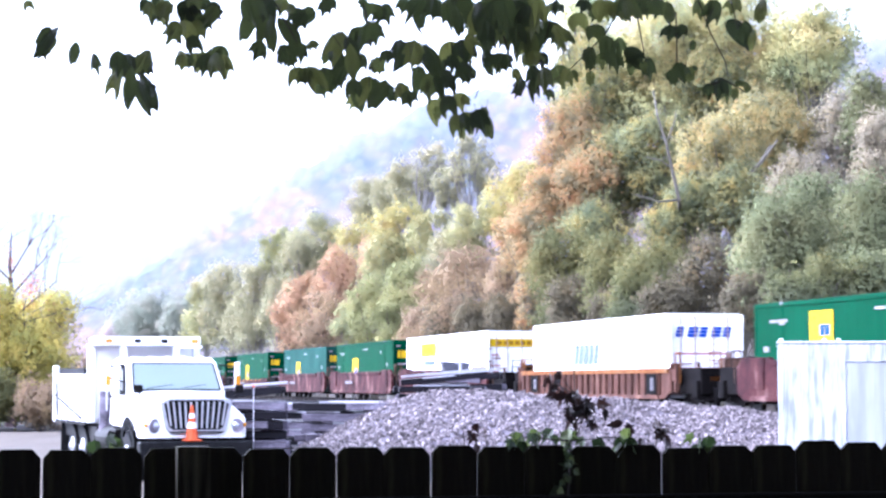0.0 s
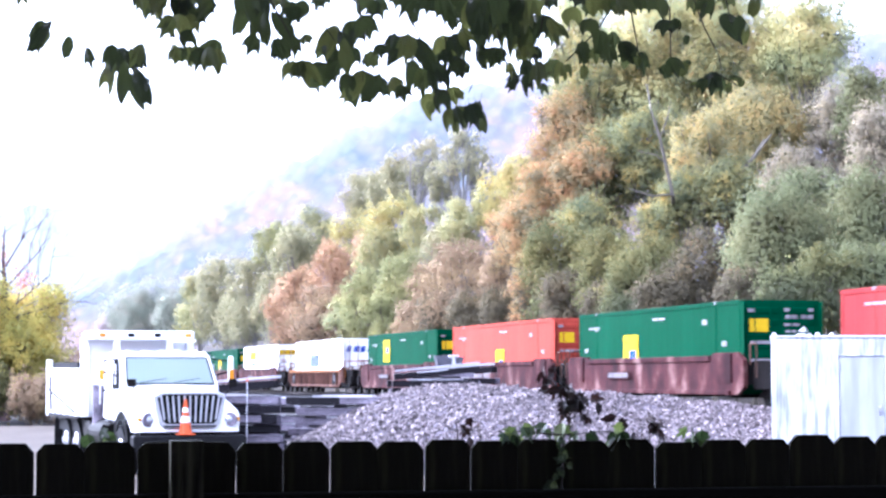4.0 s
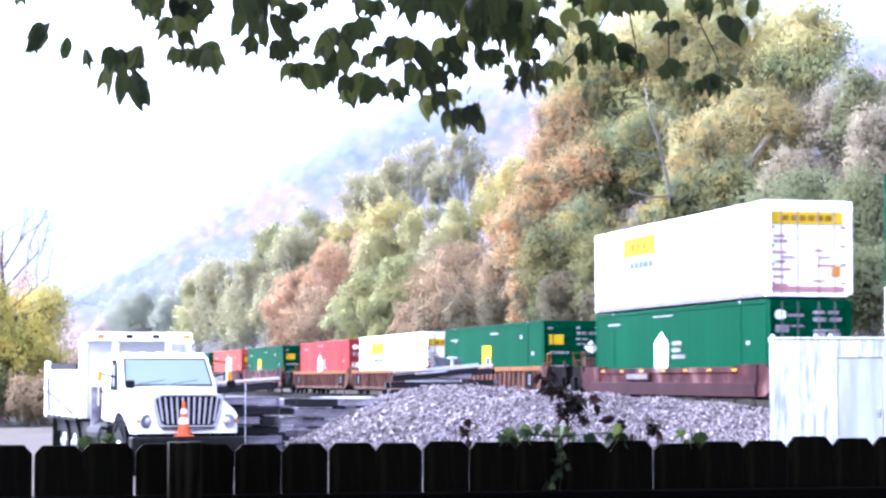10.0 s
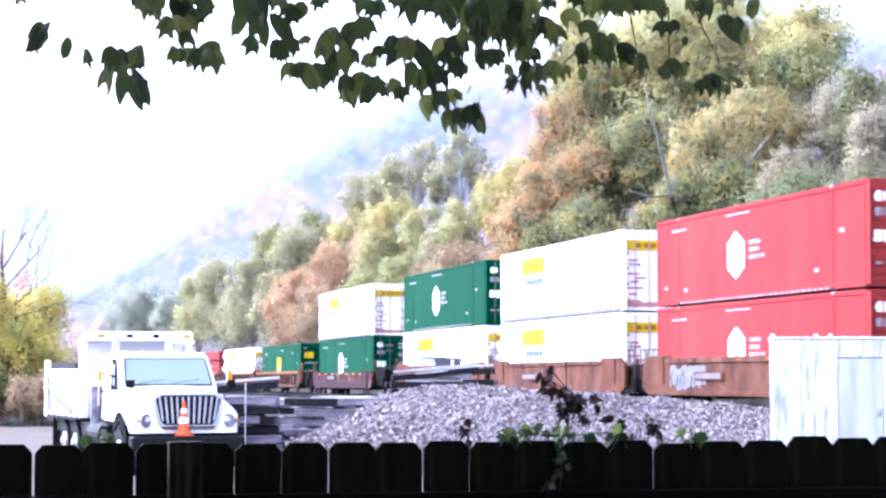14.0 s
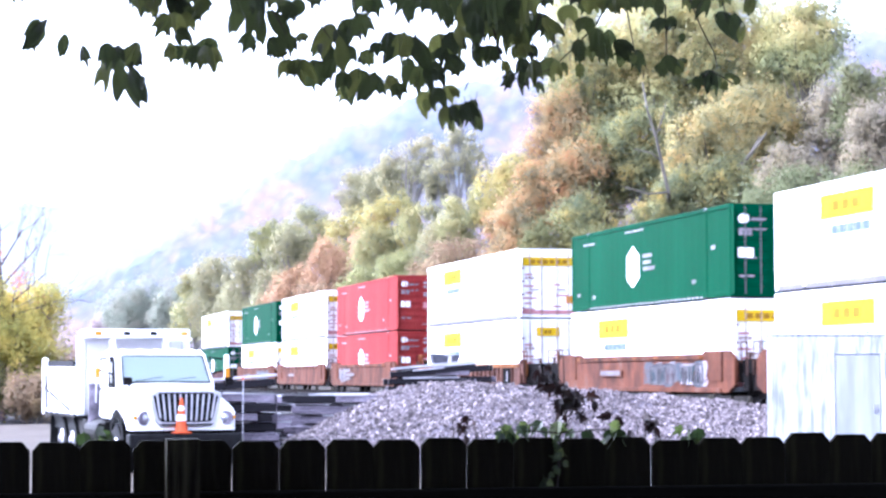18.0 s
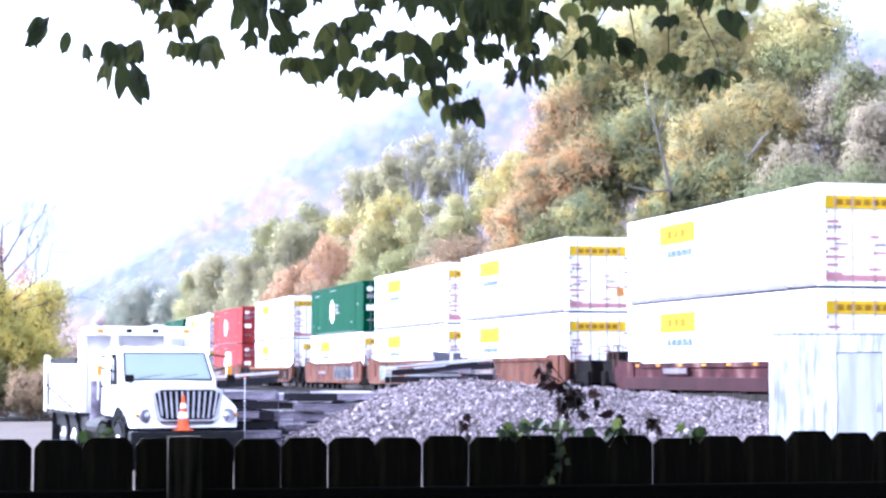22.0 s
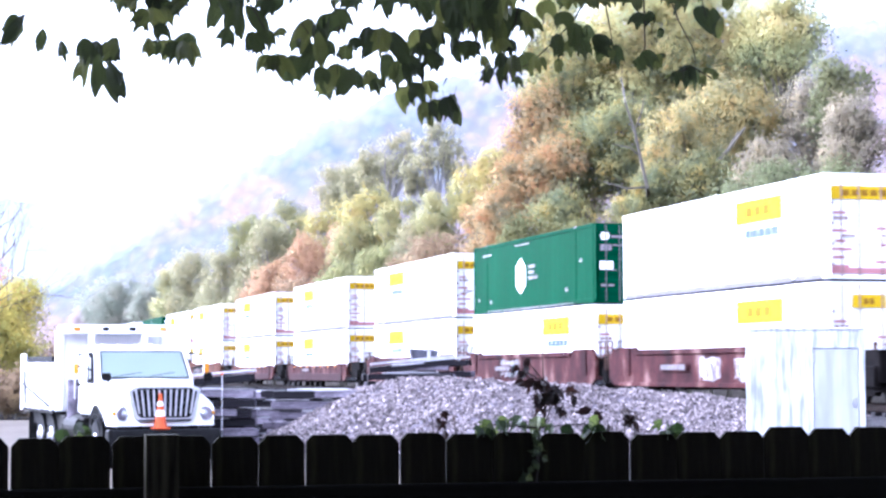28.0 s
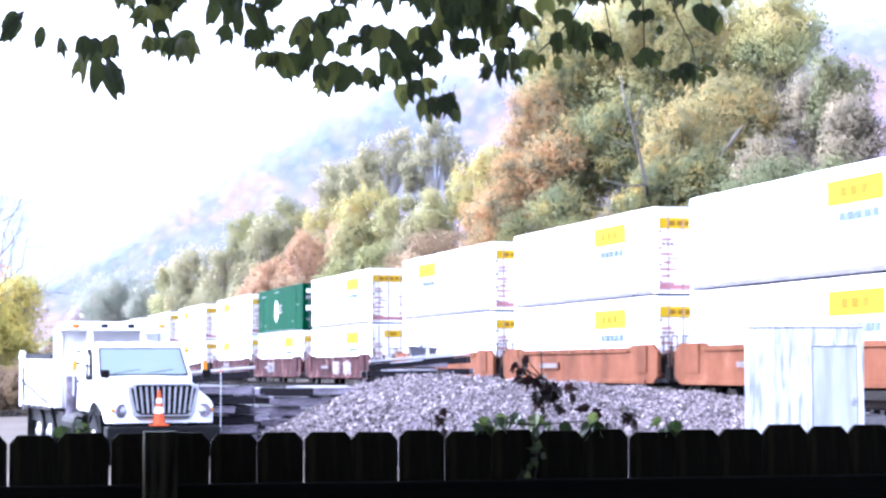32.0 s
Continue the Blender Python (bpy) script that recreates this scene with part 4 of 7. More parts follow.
def panel_box(mat, word, panel_at=(5.2, 0.42, 1.55, 1.60)):
    ob = container_shell("intermodal_container", mat, word + " 53-foot container with a yellow side panel", 7, mat)
    x, z, w, h = panel_at
    panel = part("side_label", plate(x, x + w, z, z + h), YELLOW_PAINT, ob, "yellow panel with blue marks")
    bars(panel, "mark", BLUE_PAINT, x + w * 0.45, z + h * 0.40, w * 0.42, h * 0.26, 2, 0.15, -0.020)
    for k in (0.18, 0.5, 0.82):
        bars(panel, "mark", mat, x + w * 0.14, z + h * k, w * 0.14, h * 0.035, 1, 0.15, -0.020)
    bars(ob, "number", PALE_PATCH, 8.3, 2.46, 1.2, 0.07, 2, 0.2)
    bars(ob, "number", PALE_PATCH, 1.2, 2.30, 1.3, 0.08, 3, 0.15)
    for x, z in ((0.75, 1.45), (1.95, 2.22), (13.0, 2.2), (14.7, 1.5)):
        bars(ob, "notice", PALE_PATCH, x, z, 0.34, 0.16, 2, 0.3)
    rear = part("rear_label", end_plate(0.28, 0.88, 1.92, 2.32), YELLOW_PAINT, ob, "yellow rear panel with blue marks")
    end_bars(rear, "mark", BLUE_PAINT, 0.46, 2.01, 0.28, 0.22, 2, LONG + 0.064)
    for y, z, w, h, n in ((0.22, 2.52, 0.22, 0.10, 1), (1.42, 2.54, 0.16, 0.10, 1), (2.2, 2.54, 0.16, 0.10, 1), (1.45, 2.32, 0.9, 0.12, 2), (1.40, 2.10, 0.5, 0.08, 2), (1.45, 1.9, 0.36, 0.07, 1), (0.3, 1.55, 0.8, 0.10, 1), (0.3, 1.0, 0.8, 0.10, 1)):
        end_bars(ob, "lettering", PALE_PATCH, y, z, w, h, n)
    d = prism([(-0.3, 0), (0, -0.3), (0.3, 0), (0, 0.3)], -0.005, 0.005)
    d.transform(Matrix.Translation((LONG + 0.06, 2.05, 1.80)) @ Matrix.Rotation(radians(90), 4, "Z"))
    part("diamond_mark", d, WHITE_PAINT, ob, "white diamond mark")
    return ob


def blue_box():
    ob = container_shell("intermodal_container", WHITE_BOX, "white 53-foot container with blue slanted lettering shapes", 0, RUST_ROD)
    b = bmesh.new()
    for i in range(5):
        u = 5.6 + i * 0.62
        prism([(u, 1.25), (u + 0.46, 1.25), (u + 0.66, 2.0), (u + 0.2, 2.0)], -0.014, -0.004, b)
    part("lettering", b, TEAL_PAINT, ob, "blue-grey slanted lettering shapes")
    b = bmesh.new()
    for i in range(5):
        u = 0.28 + i * 0.42
        for z, w in ((2.10, 0.0), (2.22, 0.03), (2.34, 0.06)):
            box(LONG + 0.05, LONG + 0.06, u + w, u + w + (0.34 if i % 2 else 0.26), z, z + 0.10, bm=b)
    part("lettering", b, BLUE_PAINT, ob, "deep blue lettering shapes on the doors")
    for z in (0.5, 1.0, 1.5):
        part("grime_band", end_plate(0.3, WIDE - 0.3, z, z + 0.07, LONG + 0.022), PINK_PAINT, ob)
    for z, y, w, h in ((0.15, 0.14, 0.42, 0.34), (0.55, 0.18, 0.30, 0.12), (0.80, 0.14, 0.34, 0.20), (0.15, 1.90, 0.40, 0.30), (0.62, 2.02, 0.30, 0.16), (1.30, 2.08, 0.24, 0.30), (1.05, 0.20, 0.22, 0.10), (0.15, 1.0, 0.55, 0.12)):
        part("rust_patch", end_plate(y, y + w, z, z + h, LONG + 0.0225), RUST_ROD, ob, "brown rust patch")
    return ob


# ---- well wagons ----
def wheel_mesh():
    b = rod((0, -0.07, 0), (0, 0.07, 0), 0.42, sides=20)
    rod((0, -0.10, 0), (0, -0.06, 0), 0.46, sides=20, bm=b)
    rod((0, -0.12, 0), (0, 0.12, 0), 0.12, sides=12, bm=b)
    me = bpy.data.meshes.new("wheel")
    b.to_mesh(me)
    b.free()
    me.materials.append(DARK_STEEL)
    return me


WHEEL = wheel_mesh()


def bogie(parent, x):
    b = bmesh.new()
    for y in (0.38, 2.22):
        prism([(x - 1.25, 0.36), (x - 0.75, 0.62), (x - 0.35, 0.74), (x + 0.35, 0.74), (x + 0.75, 0.62), (x + 1.25, 0.36), (x + 1.1, 0.30), (x + 0.4, 0.34), (x + 0.3, 0.22), (x - 0.3, 0.22), (x - 0.4, 0.34), (x - 1.1, 0.30)], y - 0.09, y + 0.09, b)
        for dx in (-0.16, 0.0, 0.16):
            rod((x + dx, y, 0.30), (x + dx, y, 0.66), 0.06, sides=8, bm=b)
    box(x - 0.22, x + 0.22, 0.4, 2.2, 0.42, 0.78, 0.03, bm=b)
    for dx in (-0.88, 0.88):
        rod((x + dx, 0.55, 0.42), (x + dx, 2.05, 0.42), 0.08, sides=10, bm=b)
    frame_ob = part("bogie", b, BLACK_GREASE, parent, "black steel bogie")
    for dx in (-0.88, 0.88):
        share("wheel", WHEEL, Matrix.Translation((x + dx, 0.58, 0.42)), frame_ob)
        share("wheel", WHEEL, Matrix.Translation((x + dx, 2.02, 0.42)) @ Matrix.Rotation(math.pi, 4, "Z"), frame_ob)


def well_wagon(mat, label, ribbed, joint_front, joint_rear, lamps=False):
    """One well: two side walls, ends with their platforms, floor, bogies; joints are shared with the next well or end in a coupling."""
    ob = thing("well_wagon", Matrix.Identity(4), label, "railway wagon", "wagons of the train")
    side, rise = (1.27, 1.36) if lamps else (1.58, 1.68)
    for y0, y1, out in ((-0.24, -0.12, -0.30), (WIDE + 0.12, WIDE + 0.24, WIDE + 0.30)):
        if ribbed:
            prof = [(-0.85, 0.62), (-0.35, 0.40), (16.5, 0.40), (17.0, 0.62), (17.0, 1.42), (-0.85, 1.42)]
        else:
            prof = [(-0.85, 0.62), (-0.35, 0.40), (16.5, 0.40), (17.0, 0.62), (17.0, rise - 0.25), (16.5, rise), (14.5, rise), (14.3, side), (1.85, side), (1.65, rise), (-0.35, rise), (-0.85, rise - 0.25)]
        part("side_wall", prism(prof, y0, y1), mat, ob)
        a, b = sorted((y0, out) if y0 < 0 else (y1, out))
        top = 1.42 if ribbed else side
        part("top_chord", box(-0.8 if ribbed else 1.9, 16.95 if ribbed else 14.25, a, b + (0.04 if y0 < 0 else 0), top - 0.16, top + 0.012, 0.01), mat if not ribbed else ORANGE_CHORD, ob)
        part("bottom_sill", box(0.2, 15.95, a, b + (0.04 if y0 < 0 else 0), 0.385, 0.80 if lamps else 0.52, 0.01), MAROON_DARK if lamps else mat, ob)
        if ribbed:
            for i in range(24):
                x = -0.45 + i * 0.72
                part("rib", box(x, x + 0.07, a - (0.03 if y0 < 0 else 0), b + (0 if y0 < 0 else 0.03), 0.53, 1.255, 0.012), mat, ob)
        else:
            for x in (0.1, 14.85):
                part("gusset", prism([(x, 0.75), (x + 1.2, 0.75), (x + 1.2, rise - 0.04), (x, rise - 0.04)], a + 0.02, b + (0.02 if y0 < 0 else -0.02)), mat, ob)
        if lamps or mat in (ORANGE_RUST, ORANGE_FRESH):
            for i in range(7):
                x = 1.6 + i * 2.1
                part("reflector", box(x, x + 0.32, a - 0.012 if y0 < 0 else b, a if y0 < 0 else b + 0.012, top - 0.11, top - 0.04), AMBER_DECAL if lamps else ORANGE_CHORD, ob, "amber reflector strip")
    for x in (0.6, 5.2, 10.6, 15.2):
        part("floor_beam", box(x, x + 0.5, -0.12, WIDE + 0.12, 0.30, 0.39), DARK_STEEL, ob)
    for end, joint in ((0, joint_front), (1, joint_rear)):
        reach = 1.62 if joint else 3.05
        x0, x1 = (-reach, -0.1) if end == 0 else (16.25, 16.15 + reach)
        deck = part("end_platform", box(x0, x1, 0.35, WIDE - 0.35, 0.98, 1.16, 0.02), DARK_STEEL if not ribbed else ORANGE_CHORD, ob)
        part("bulkhead", box(-0.80, -0.72, -0.12, WIDE + 0.12, 0.7, 1.38, 0.01) if end == 0 else box(16.87, 16.95, -0.12, WIDE + 0.12, 0.7, 1.38, 0.01), DARK_STEEL, ob)
        xl = x0 + 0.12 if end == 0 else x1 - 0.12
        lad = bmesh.new()
        for yy in (0.40, 0.78):
            rod((xl, yy, 0.6), (xl, yy, 1.95), 0.02, sides=6, bm=lad)
        for z in (0.75, 1.05, 1.35, 1.65, 1.93):
            rod((xl, 0.40, z), (xl, 0.78, z), 0.016, sides=6, bm=lad)
        part("ladder", lad, ORANGE_CHORD if ribbed else DARK_STEEL, ob)
        xs = x0 + 0.35 if end == 0 else x1 - 0.35
        part("stanchion", box(xs - 0.04, xs + 0.04, 0.06, 0.16, 0.9, 1.62, 0.02), RUST_BROWN, ob, "rusty brown end post")
        part("brake_box", box(xs - 0.3, xs + 0.25, 0.9, 1.7, 1.16, 1.75, 0.03), RUST_BROWN if ribbed else BLACK_GREASE, ob)
        part("side_step", box(xs - 0.25, xs + 0.25, -0.05, 0.10, 0.45, 1.0, 0.02), BLACK_GREASE, ob)
        xe, way = (-0.85, -1) if end == 0 else (17.0, 1)
        rail = rod((xe + way * 0.15, -0.08, 1.30), (xe + way * 0.15, -0.08, 1.92), 0.03, sides=6)
        rod((xe + way * 0.15, -0.08, 1.92), (xe + way * 0.62, -0.08, 1.92), 0.024, sides=6, bm=rail)
        rod((xe + way * 0.62, -0.08, 1.92), (xe + way * 0.62, -0.08, 0.92), 0.024, sides=6, bm=rail)
        part("hand_rail", rail, ORANGE_CHORD if ribbed else RUST_BROWN, ob, "rusty brown hand rail")
        if ribbed:
            part("end_frame", box(min(xe, xe + way * 0.62), max(xe, xe + way * 0.62), -0.20, -0.06, 0.98, 1.40, 0.02), TAN_RUST, ob, "rusty tan end frame")
            for k in (0.08, 0.56):
                part("end_post", box(xe + way * k - 0.06, xe + way * k + 0.06, -0.24, -0.10, 0.62, 1.58, 0.015), TAN_RUST, ob)
        # black block that fills the gap at the well's end
        xj, xk = sorted((-0.84, x0) if end == 0 else (16.99, x1))
        part("end_casting", prism([(xj, 0.55), (xk, 0.55), (xk, 1.42), (xj, 1.42)], 0.05, WIDE - 0.05, bevel=0.03), BLACK_GREASE, ob)
        if joint:
            if end == 0:
                bogie(ob, -1.72)
        else:
            bogie(ob, -1.95 if end == 0 else 18.10)
            xa, xb = (-3.85, -3.05) if end == 0 else (19.2, 20.0)
            part("coupler", box(xa, xb, WIDE / 2 - 0.16, WIDE / 2 + 0.16, 0.68, 0.98, 0.04), DARK_STEEL, ob)
            wb = rod((xl, 1.75, 1.5), (xl + 0.06, 1.75, 1.5), 0.28, sides=16)
            part("brake_wheel", wb, DARK_STEEL, ob)
    if ribbed:
        for x in (0.75, 14.95):
            board = part("number_board", box(x, x + 1.0, -0.346, -0.334, 0.56, 1.24), BLACK_GREASE, ob, "black number panel with pale bars")
            bars(board, "number", GREY_PATCH, x + 0.45, 0.68, 0.28, 0.42, 2, 0.4, -0.352)
    else:
        board = part("number_board", box(4.3, 6.7, -0.318, -0.306, 0.88, 1.14), mat, ob, "number board with pale bars")
        bars(board, "number", GREY_PATCH, 4.42, 0.92, 2.1, 0.17, 7, 0.25, -0.326)
    return ob


def scrawl(parent, mat, x, w, label, n=6):
    """Spray paint on a wagon side: one blot with a lobed rim."""
    rnd = random.Random(int(x * 10 + w))
    low, high = [], []
    for i in range(n):
        u, k = x + w * i / n, w / n
        dip, lift = rnd.uniform(0, 0.14), rnd.uniform(0, 0.16)
        low += [(u, 0.62), (u + k * 0.25, 0.54 + dip * 1.5), (u + k * 0.75, 0.54 + dip * 1.5)]
        high += [(u, 1.26), (u + k * 0.2, 1.38 - lift), (u + k * 0.8, 1.40 - lift)]
    blot = part("spray_paint", prism(low + [(x + w, 0.7), (x + w, 1.2)] + high[::-1], -0.252, -0.241), mat, parent, label)
    # crooked strokes over the blot
    tones = (DARK_STEEL, TEAL_PATCH, PALE_PATCH, MAROON) if mat in (GREY_PATCH, PALE_PATCH) else (PALE_PATCH, TEAL_PATCH, PALE_PATCH, SEA_PATCH) if mat is SEA_PATCH else (DARK_STEEL, BLUE_PATCH, TEAL_PATCH, ORANGE_RUST)
    for i in range(n + 3):
        u = x + w * (i + rnd.uniform(0.1, 0.6)) / (n + 3)
        z0, z1, lean, k = rnd.uniform(0.56, 0.75), rnd.uniform(1.02, 1.26), rnd.uniform(-0.22, 0.22), rnd.uniform(0.05, 0.11)
        zm, um = (z0 + z1) / 2, u + rnd.uniform(-0.16, 0.16)
        part("spray_stroke", prism([(u, z0), (u + k, z0), (um + k, zm), (u + lean + k, z1), (u + lean, z1), (um, zm)], -0.257, -0.2515), tones[rnd.randrange(4)], blot)
    return blot


# ---- the train: where each well stands at the start, in metres back along the line ----
JB, HG, HR, EG, ER, SW, DG = (white_box(), hub_box(GREEN_BOX, "green"), hub_box(RED_BOX, "red"), panel_box(GREEN_BOX, "green"),
                              panel_box(ORANGE_BOX, "orange-red", (7.7, 0.42, 1.35, 1.33)), blue_box(), panel_box(DULL_GREEN_BOX, "faded green"))
FRESH_WELL = "bright orange steel well wagon with pale number boards"
MAROON_WELL, ORANGE_WELL, TAN_WELL = ("maroon steel well wagon with rust patches", "orange-brown steel well wagon with spray paint", "tan ribbed steel well wagon")
# front of the well, lower box, upper box, paint, ribs, joint in front, joint behind
JC = white_box(10.0)
JS, JD, JF = white_box(small=True), white_box(10.0, small=True), white_box(faded=True)
EH, EK = panel_box(GREEN_BOX, "green", (4.1, 1.39, 1.55, 1.16)), panel_box(GREEN_BOX, "green", (6.9, 0.42, 1.5, 1.58))
WELLS = [
    (-161.8, EG, None, MAROON, False, False, True), (-142.2, DG, None, MAROON, False, True, True), (-122.4, EG, None, MAROON, False, True, False),
    (-98.6, EG, None, MAROON, False, False, False),
    (-74.8, DG, None, MAROON, False, False, True), (-54.9, EG, None, MAROON, False, True, True), (-35.1, JB, None, MAROON, False, True, False),
    (-11.3, SW, None, TAN_RUST, True, False, False),
    (12.6, EH, None, MAROON, False, False, True), (32.1, ER, None, MAROON, False, True, True), (51.8, EG, None, MAROON, False, True, False),
    (75.2, HR, None, TAN_RUST, True, False, True), (94.7, JB, None, TAN_RUST, True, True, True), (114.9, EK, None, TAN_RUST, True, True, False),
    (138.0, HG, JB, MAROON, False, False, False),
    (162.0, JB, HG, ORANGE_RUST, False, False, True), (180.9, JB, JB, ORANGE_RUST, False, True, True), (200.7, HR, HR, ORANGE_RUST, False, True, False),
    (223.9, JS, JB, TAN_RUST, True, False, False),
    (247.4, JB, HG, ORANGE_RUST, False, False, True), (267.0, JB, JB, ORANGE_RUST, False, True, True), (286.2, JB, JB, ORANGE_RUST, False, True, False),
    (309.8, JB, JB, MAROON, False, False, False), (333.4, JB, JB, MAROON, False, False, False),
    (356.7, JB, JB, MAROON, False, False, True), (376.3, JC, HG, MAROON, False, True, True), (395.7, JD, JC, MAROON, False, True, False),
    (419.3, JF, JB, ORANGE_FRESH, False, False, True), (438.7, JC, JC, ORANGE_FRESH, False, True, True), (458.1, JC, JC, ORANGE_FRESH, False, True, False),
]
SPEED = 14.0
TRAIN = []
first = {}
used = set()
for q, low, up, paint, ribbed, front, rear in WELLS:
    key = (paint.name, ribbed, front, rear)
    lamps = paint is MAROON and not front and not rear
    if key not in first:
        words = MAROON_WELL if paint is MAROON else ORANGE_WELL if paint is ORANGE_RUST else FRESH_WELL if paint is ORANGE_FRESH else TAN_WELL
        first[key] = well_wagon(paint, words, ribbed, front, rear, lamps)
        w = first[key]
    else:
        w = copy_thing(first[key], Matrix.Identity(4))
    TRAIN.append((w, q, 0.0))
    for base, z in ((low, 0.384), (up, 3.300)):
        if base is None:
            continue
        c = copy_thing(base, Matrix.Identity(4)) if base in used else base
        used.add(base)
        TRAIN.append((c, q, z))
    if q == 32.1:
        scrawl(w, GREY_PATCH, 1.9, 5.6, "pale grey painted-over patch")
    if q == 162.0:
        scrawl(w, BLUE_PATCH, 8.9, 5.6, "blue-grey sprayed lettering")
    if q == 200.7:
        scrawl(w, GREY_PATCH, 1.9, 3.2, "blue-grey sprayed lettering")
    if q == 247.4:
        scrawl(w, GREY_PATCH, 9.4, 2.6, "grey sprayed lettering on the wagon side", 4)
        scrawl(w, PALE_PATCH, 12.4, 2.4, "pale sprayed lettering on the wagon side", 4)
    if q == 286.2:
        scrawl(w, TEAL_PATCH, 2.2, 4.6, "teal sprayed lettering on the wagon side")
    if q == 267.0:
        scrawl(w, SEA_PATCH, 2.4, 4.2, "pale green sprayed lettering on the wagon side")
        scrawl(w, SEA_PATCH, 10.2, 4.0, "pale green sprayed lettering on the wagon side", 7)
    if q == 395.7:
        scrawl(w, PALE_PATCH, 7.6, 1.7, "pale sprayed lettering on the wagon side", 4)
        scrawl(w, PALE_PATCH, 10.4, 2.0, "pale sprayed lettering on the wagon side", 5)
    if q in (356.7, 376.3):
        scrawl(w, GREY_PATCH, 5.0, 2.6, "pale grey sprayed patch", 4)

# ---- the lorry ----
def build_lorry():
    ob = thing("dump_truck", pose(-4.86, 41.05, ground_z(-4.86, 41.05) + 0.10, 0, 0, 20.5), "white dump truck with black grille parked on the gravel track", "truck")
    # bumper and frame
    part("bumper", box(-1.16, 1.10, 0.0, 0.34, 0.44, 0.80, 0.03), BLACK_PLASTIC, ob, "black steel front bumper")
    part("chassis_frame", box(-0.45, 0.45, 0.3, 9.0, 0.62, 0.92, 0.02), DARK_STEEL, ob, "dark steel chassis")
    # bonnet: a lofted shell, narrow at the grille and wide over the wheels
    b = bmesh.new()
    rings = []
    for y, half, low, shoulder, top in ((0.26, 0.98, 0.86, 1.26, 1.48), (0.36, 1.04, 0.86, 1.36, 1.63), (0.62, 1.08, 0.86, 1.39, 1.66), (0.85, 1.10, 1.08, 1.41, 1.69), (1.75, 1.11, 1.12, 1.50, 1.75), (2.10, 1.03, 0.95, 1.56, 1.79)):
        ring = []
        for x, z in ((-half, low), (-half, shoulder - 0.12), (-half * 0.88, shoulder), (-half * 0.62, top - 0.03), (-half * 0.3, top), (half * 0.3, top), (half * 0.62, top - 0.03), (half * 0.88, shoulder), (half, shoulder - 0.12), (half, low)):
            ring.append(b.verts.new((x, y, z)))
        rings.append(ring)
    for r, q in zip(rings, rings[1:]):
        for i in range(9):
            b.faces.new((r[i], r[i + 1], q[i + 1], q[i]))
    b.faces.new(rings[0][::-1])
    b.faces.new(rings[-1])
    bmesh.ops.recalc_face_normals(b, faces=b.faces[:])
    bmesh.ops.bevel(b, geom=[e for e in b.edges if e.calc_face_angle(0) > 0.5], offset=0.03, segments=2, affect="EDGES")
    part("bonnet", b, TRUCK_WHITE, ob)
    # grille
    g = prism([(-0.46, 0.93), (0.46, 0.93), (0.56, 1.03), (0.68, 1.56), (0.54, 1.65), (-0.54, 1.65), (-0.68, 1.56), (-0.56, 1.03)], 0.20, 0.27, bevel=0.015)
    grille = part("grille", g, CHROME, ob, "dull chrome grille surround")
    grille.matrix_basis = Matrix.Translation((0.0, 0, 0)) @ Matrix.Diagonal((1.07, 1, 1, 1))
    part("grille_recess", prism([(-0.44, 1.02), (0.44, 1.02), (0.51, 1.08), (0.61, 1.53), (0.49, 1.60), (-0.49, 1.60), (-0.61, 1.53), (-0.51, 1.08)], 0.192, 0.21), BLACK_PLASTIC, grille)
    for i in range(11):
        x = -0.48 + i * 0.096
        low = 1.05 if abs(x) < 0.46 else 1.10
        part("grille_bar", prism([(x - 0.016, low), (x + 0.016, low), (x * 1.14 + 0.016, 1.57), (x * 1.14 - 0.016, 1.57)], 0.165, 0.195), CHROME, grille)
    part("grille_lower_bar", prism([(-0.47, 0.955), (0.47, 0.955), (0.52, 0.99), (-0.52, 0.99)], 0.185, 0.202), BLACK_PLASTIC, grille)
    for sx in (-1, 1):
        l = bmesh.new()
        bmesh.ops.create_uvsphere(l, u_segments=14, v_segments=8, radius=1)
        l.transform(Matrix.Translation((sx * 0.82, 0.27, 1.10)) @ Matrix.Diagonal((0.105, 0.075, 0.10, 1)))
        lamp = part("headlight", l, LAMP_LENS, ob, "clear headlight")
        part("headlight_rim", rod((sx * 0.82, 0.225, 1.10), (sx * 0.84, 0.262, 1.10), 0.135, sides=18), TIE_GREY, lamp)
        part("turn_signal", box(sx * 0.99 - 0.035, sx * 0.99 + 0.035, 0.24, 0.36, 1.07, 1.15, 0.02), AMBER_DECAL, ob, "amber turn signal")
        arch = bmesh.new()
        hoops = [[arch.verts.new((sx * 1.15, 1.30 + rr * math.cos(math.pi * i / 9), 0.55 + rr * math.sin(math.pi * i / 9))) for i in range(10)] for rr in (0.52, 0.72)]
        for i in range(9):
            arch.faces.new((hoops[0][i], hoops[1][i], hoops[1][i + 1], hoops[0][i + 1]))
        bmesh.ops.solidify(arch, geom=arch.faces[:], thickness=0.08)
        part("wheel_arch", arch, BLACK_PLASTIC, ob)
    # cab
    c = bmesh.new()
    prof = [(2.00, 1.02), (2.00, 1.76), (2.52, 2.40), (2.72, 2.45), (3.75, 2.45), (3.90, 2.34), (3.90, 1.02)]
    left = [c.verts.new((-0.99 + max(0, z - 1.9) * 0.13, y, z)) for y, z in prof]
    right = [c.verts.new((1.05 - max(0, z - 1.8) * 0.13, y, z)) for y, z in prof]
    c.faces.new(left)
    c.faces.new(right[::-1])
    for i in range(len(prof)):
        j = (i + 1) % len(prof)
        c.faces.new((left[i], right[i], right[j], left[j]))
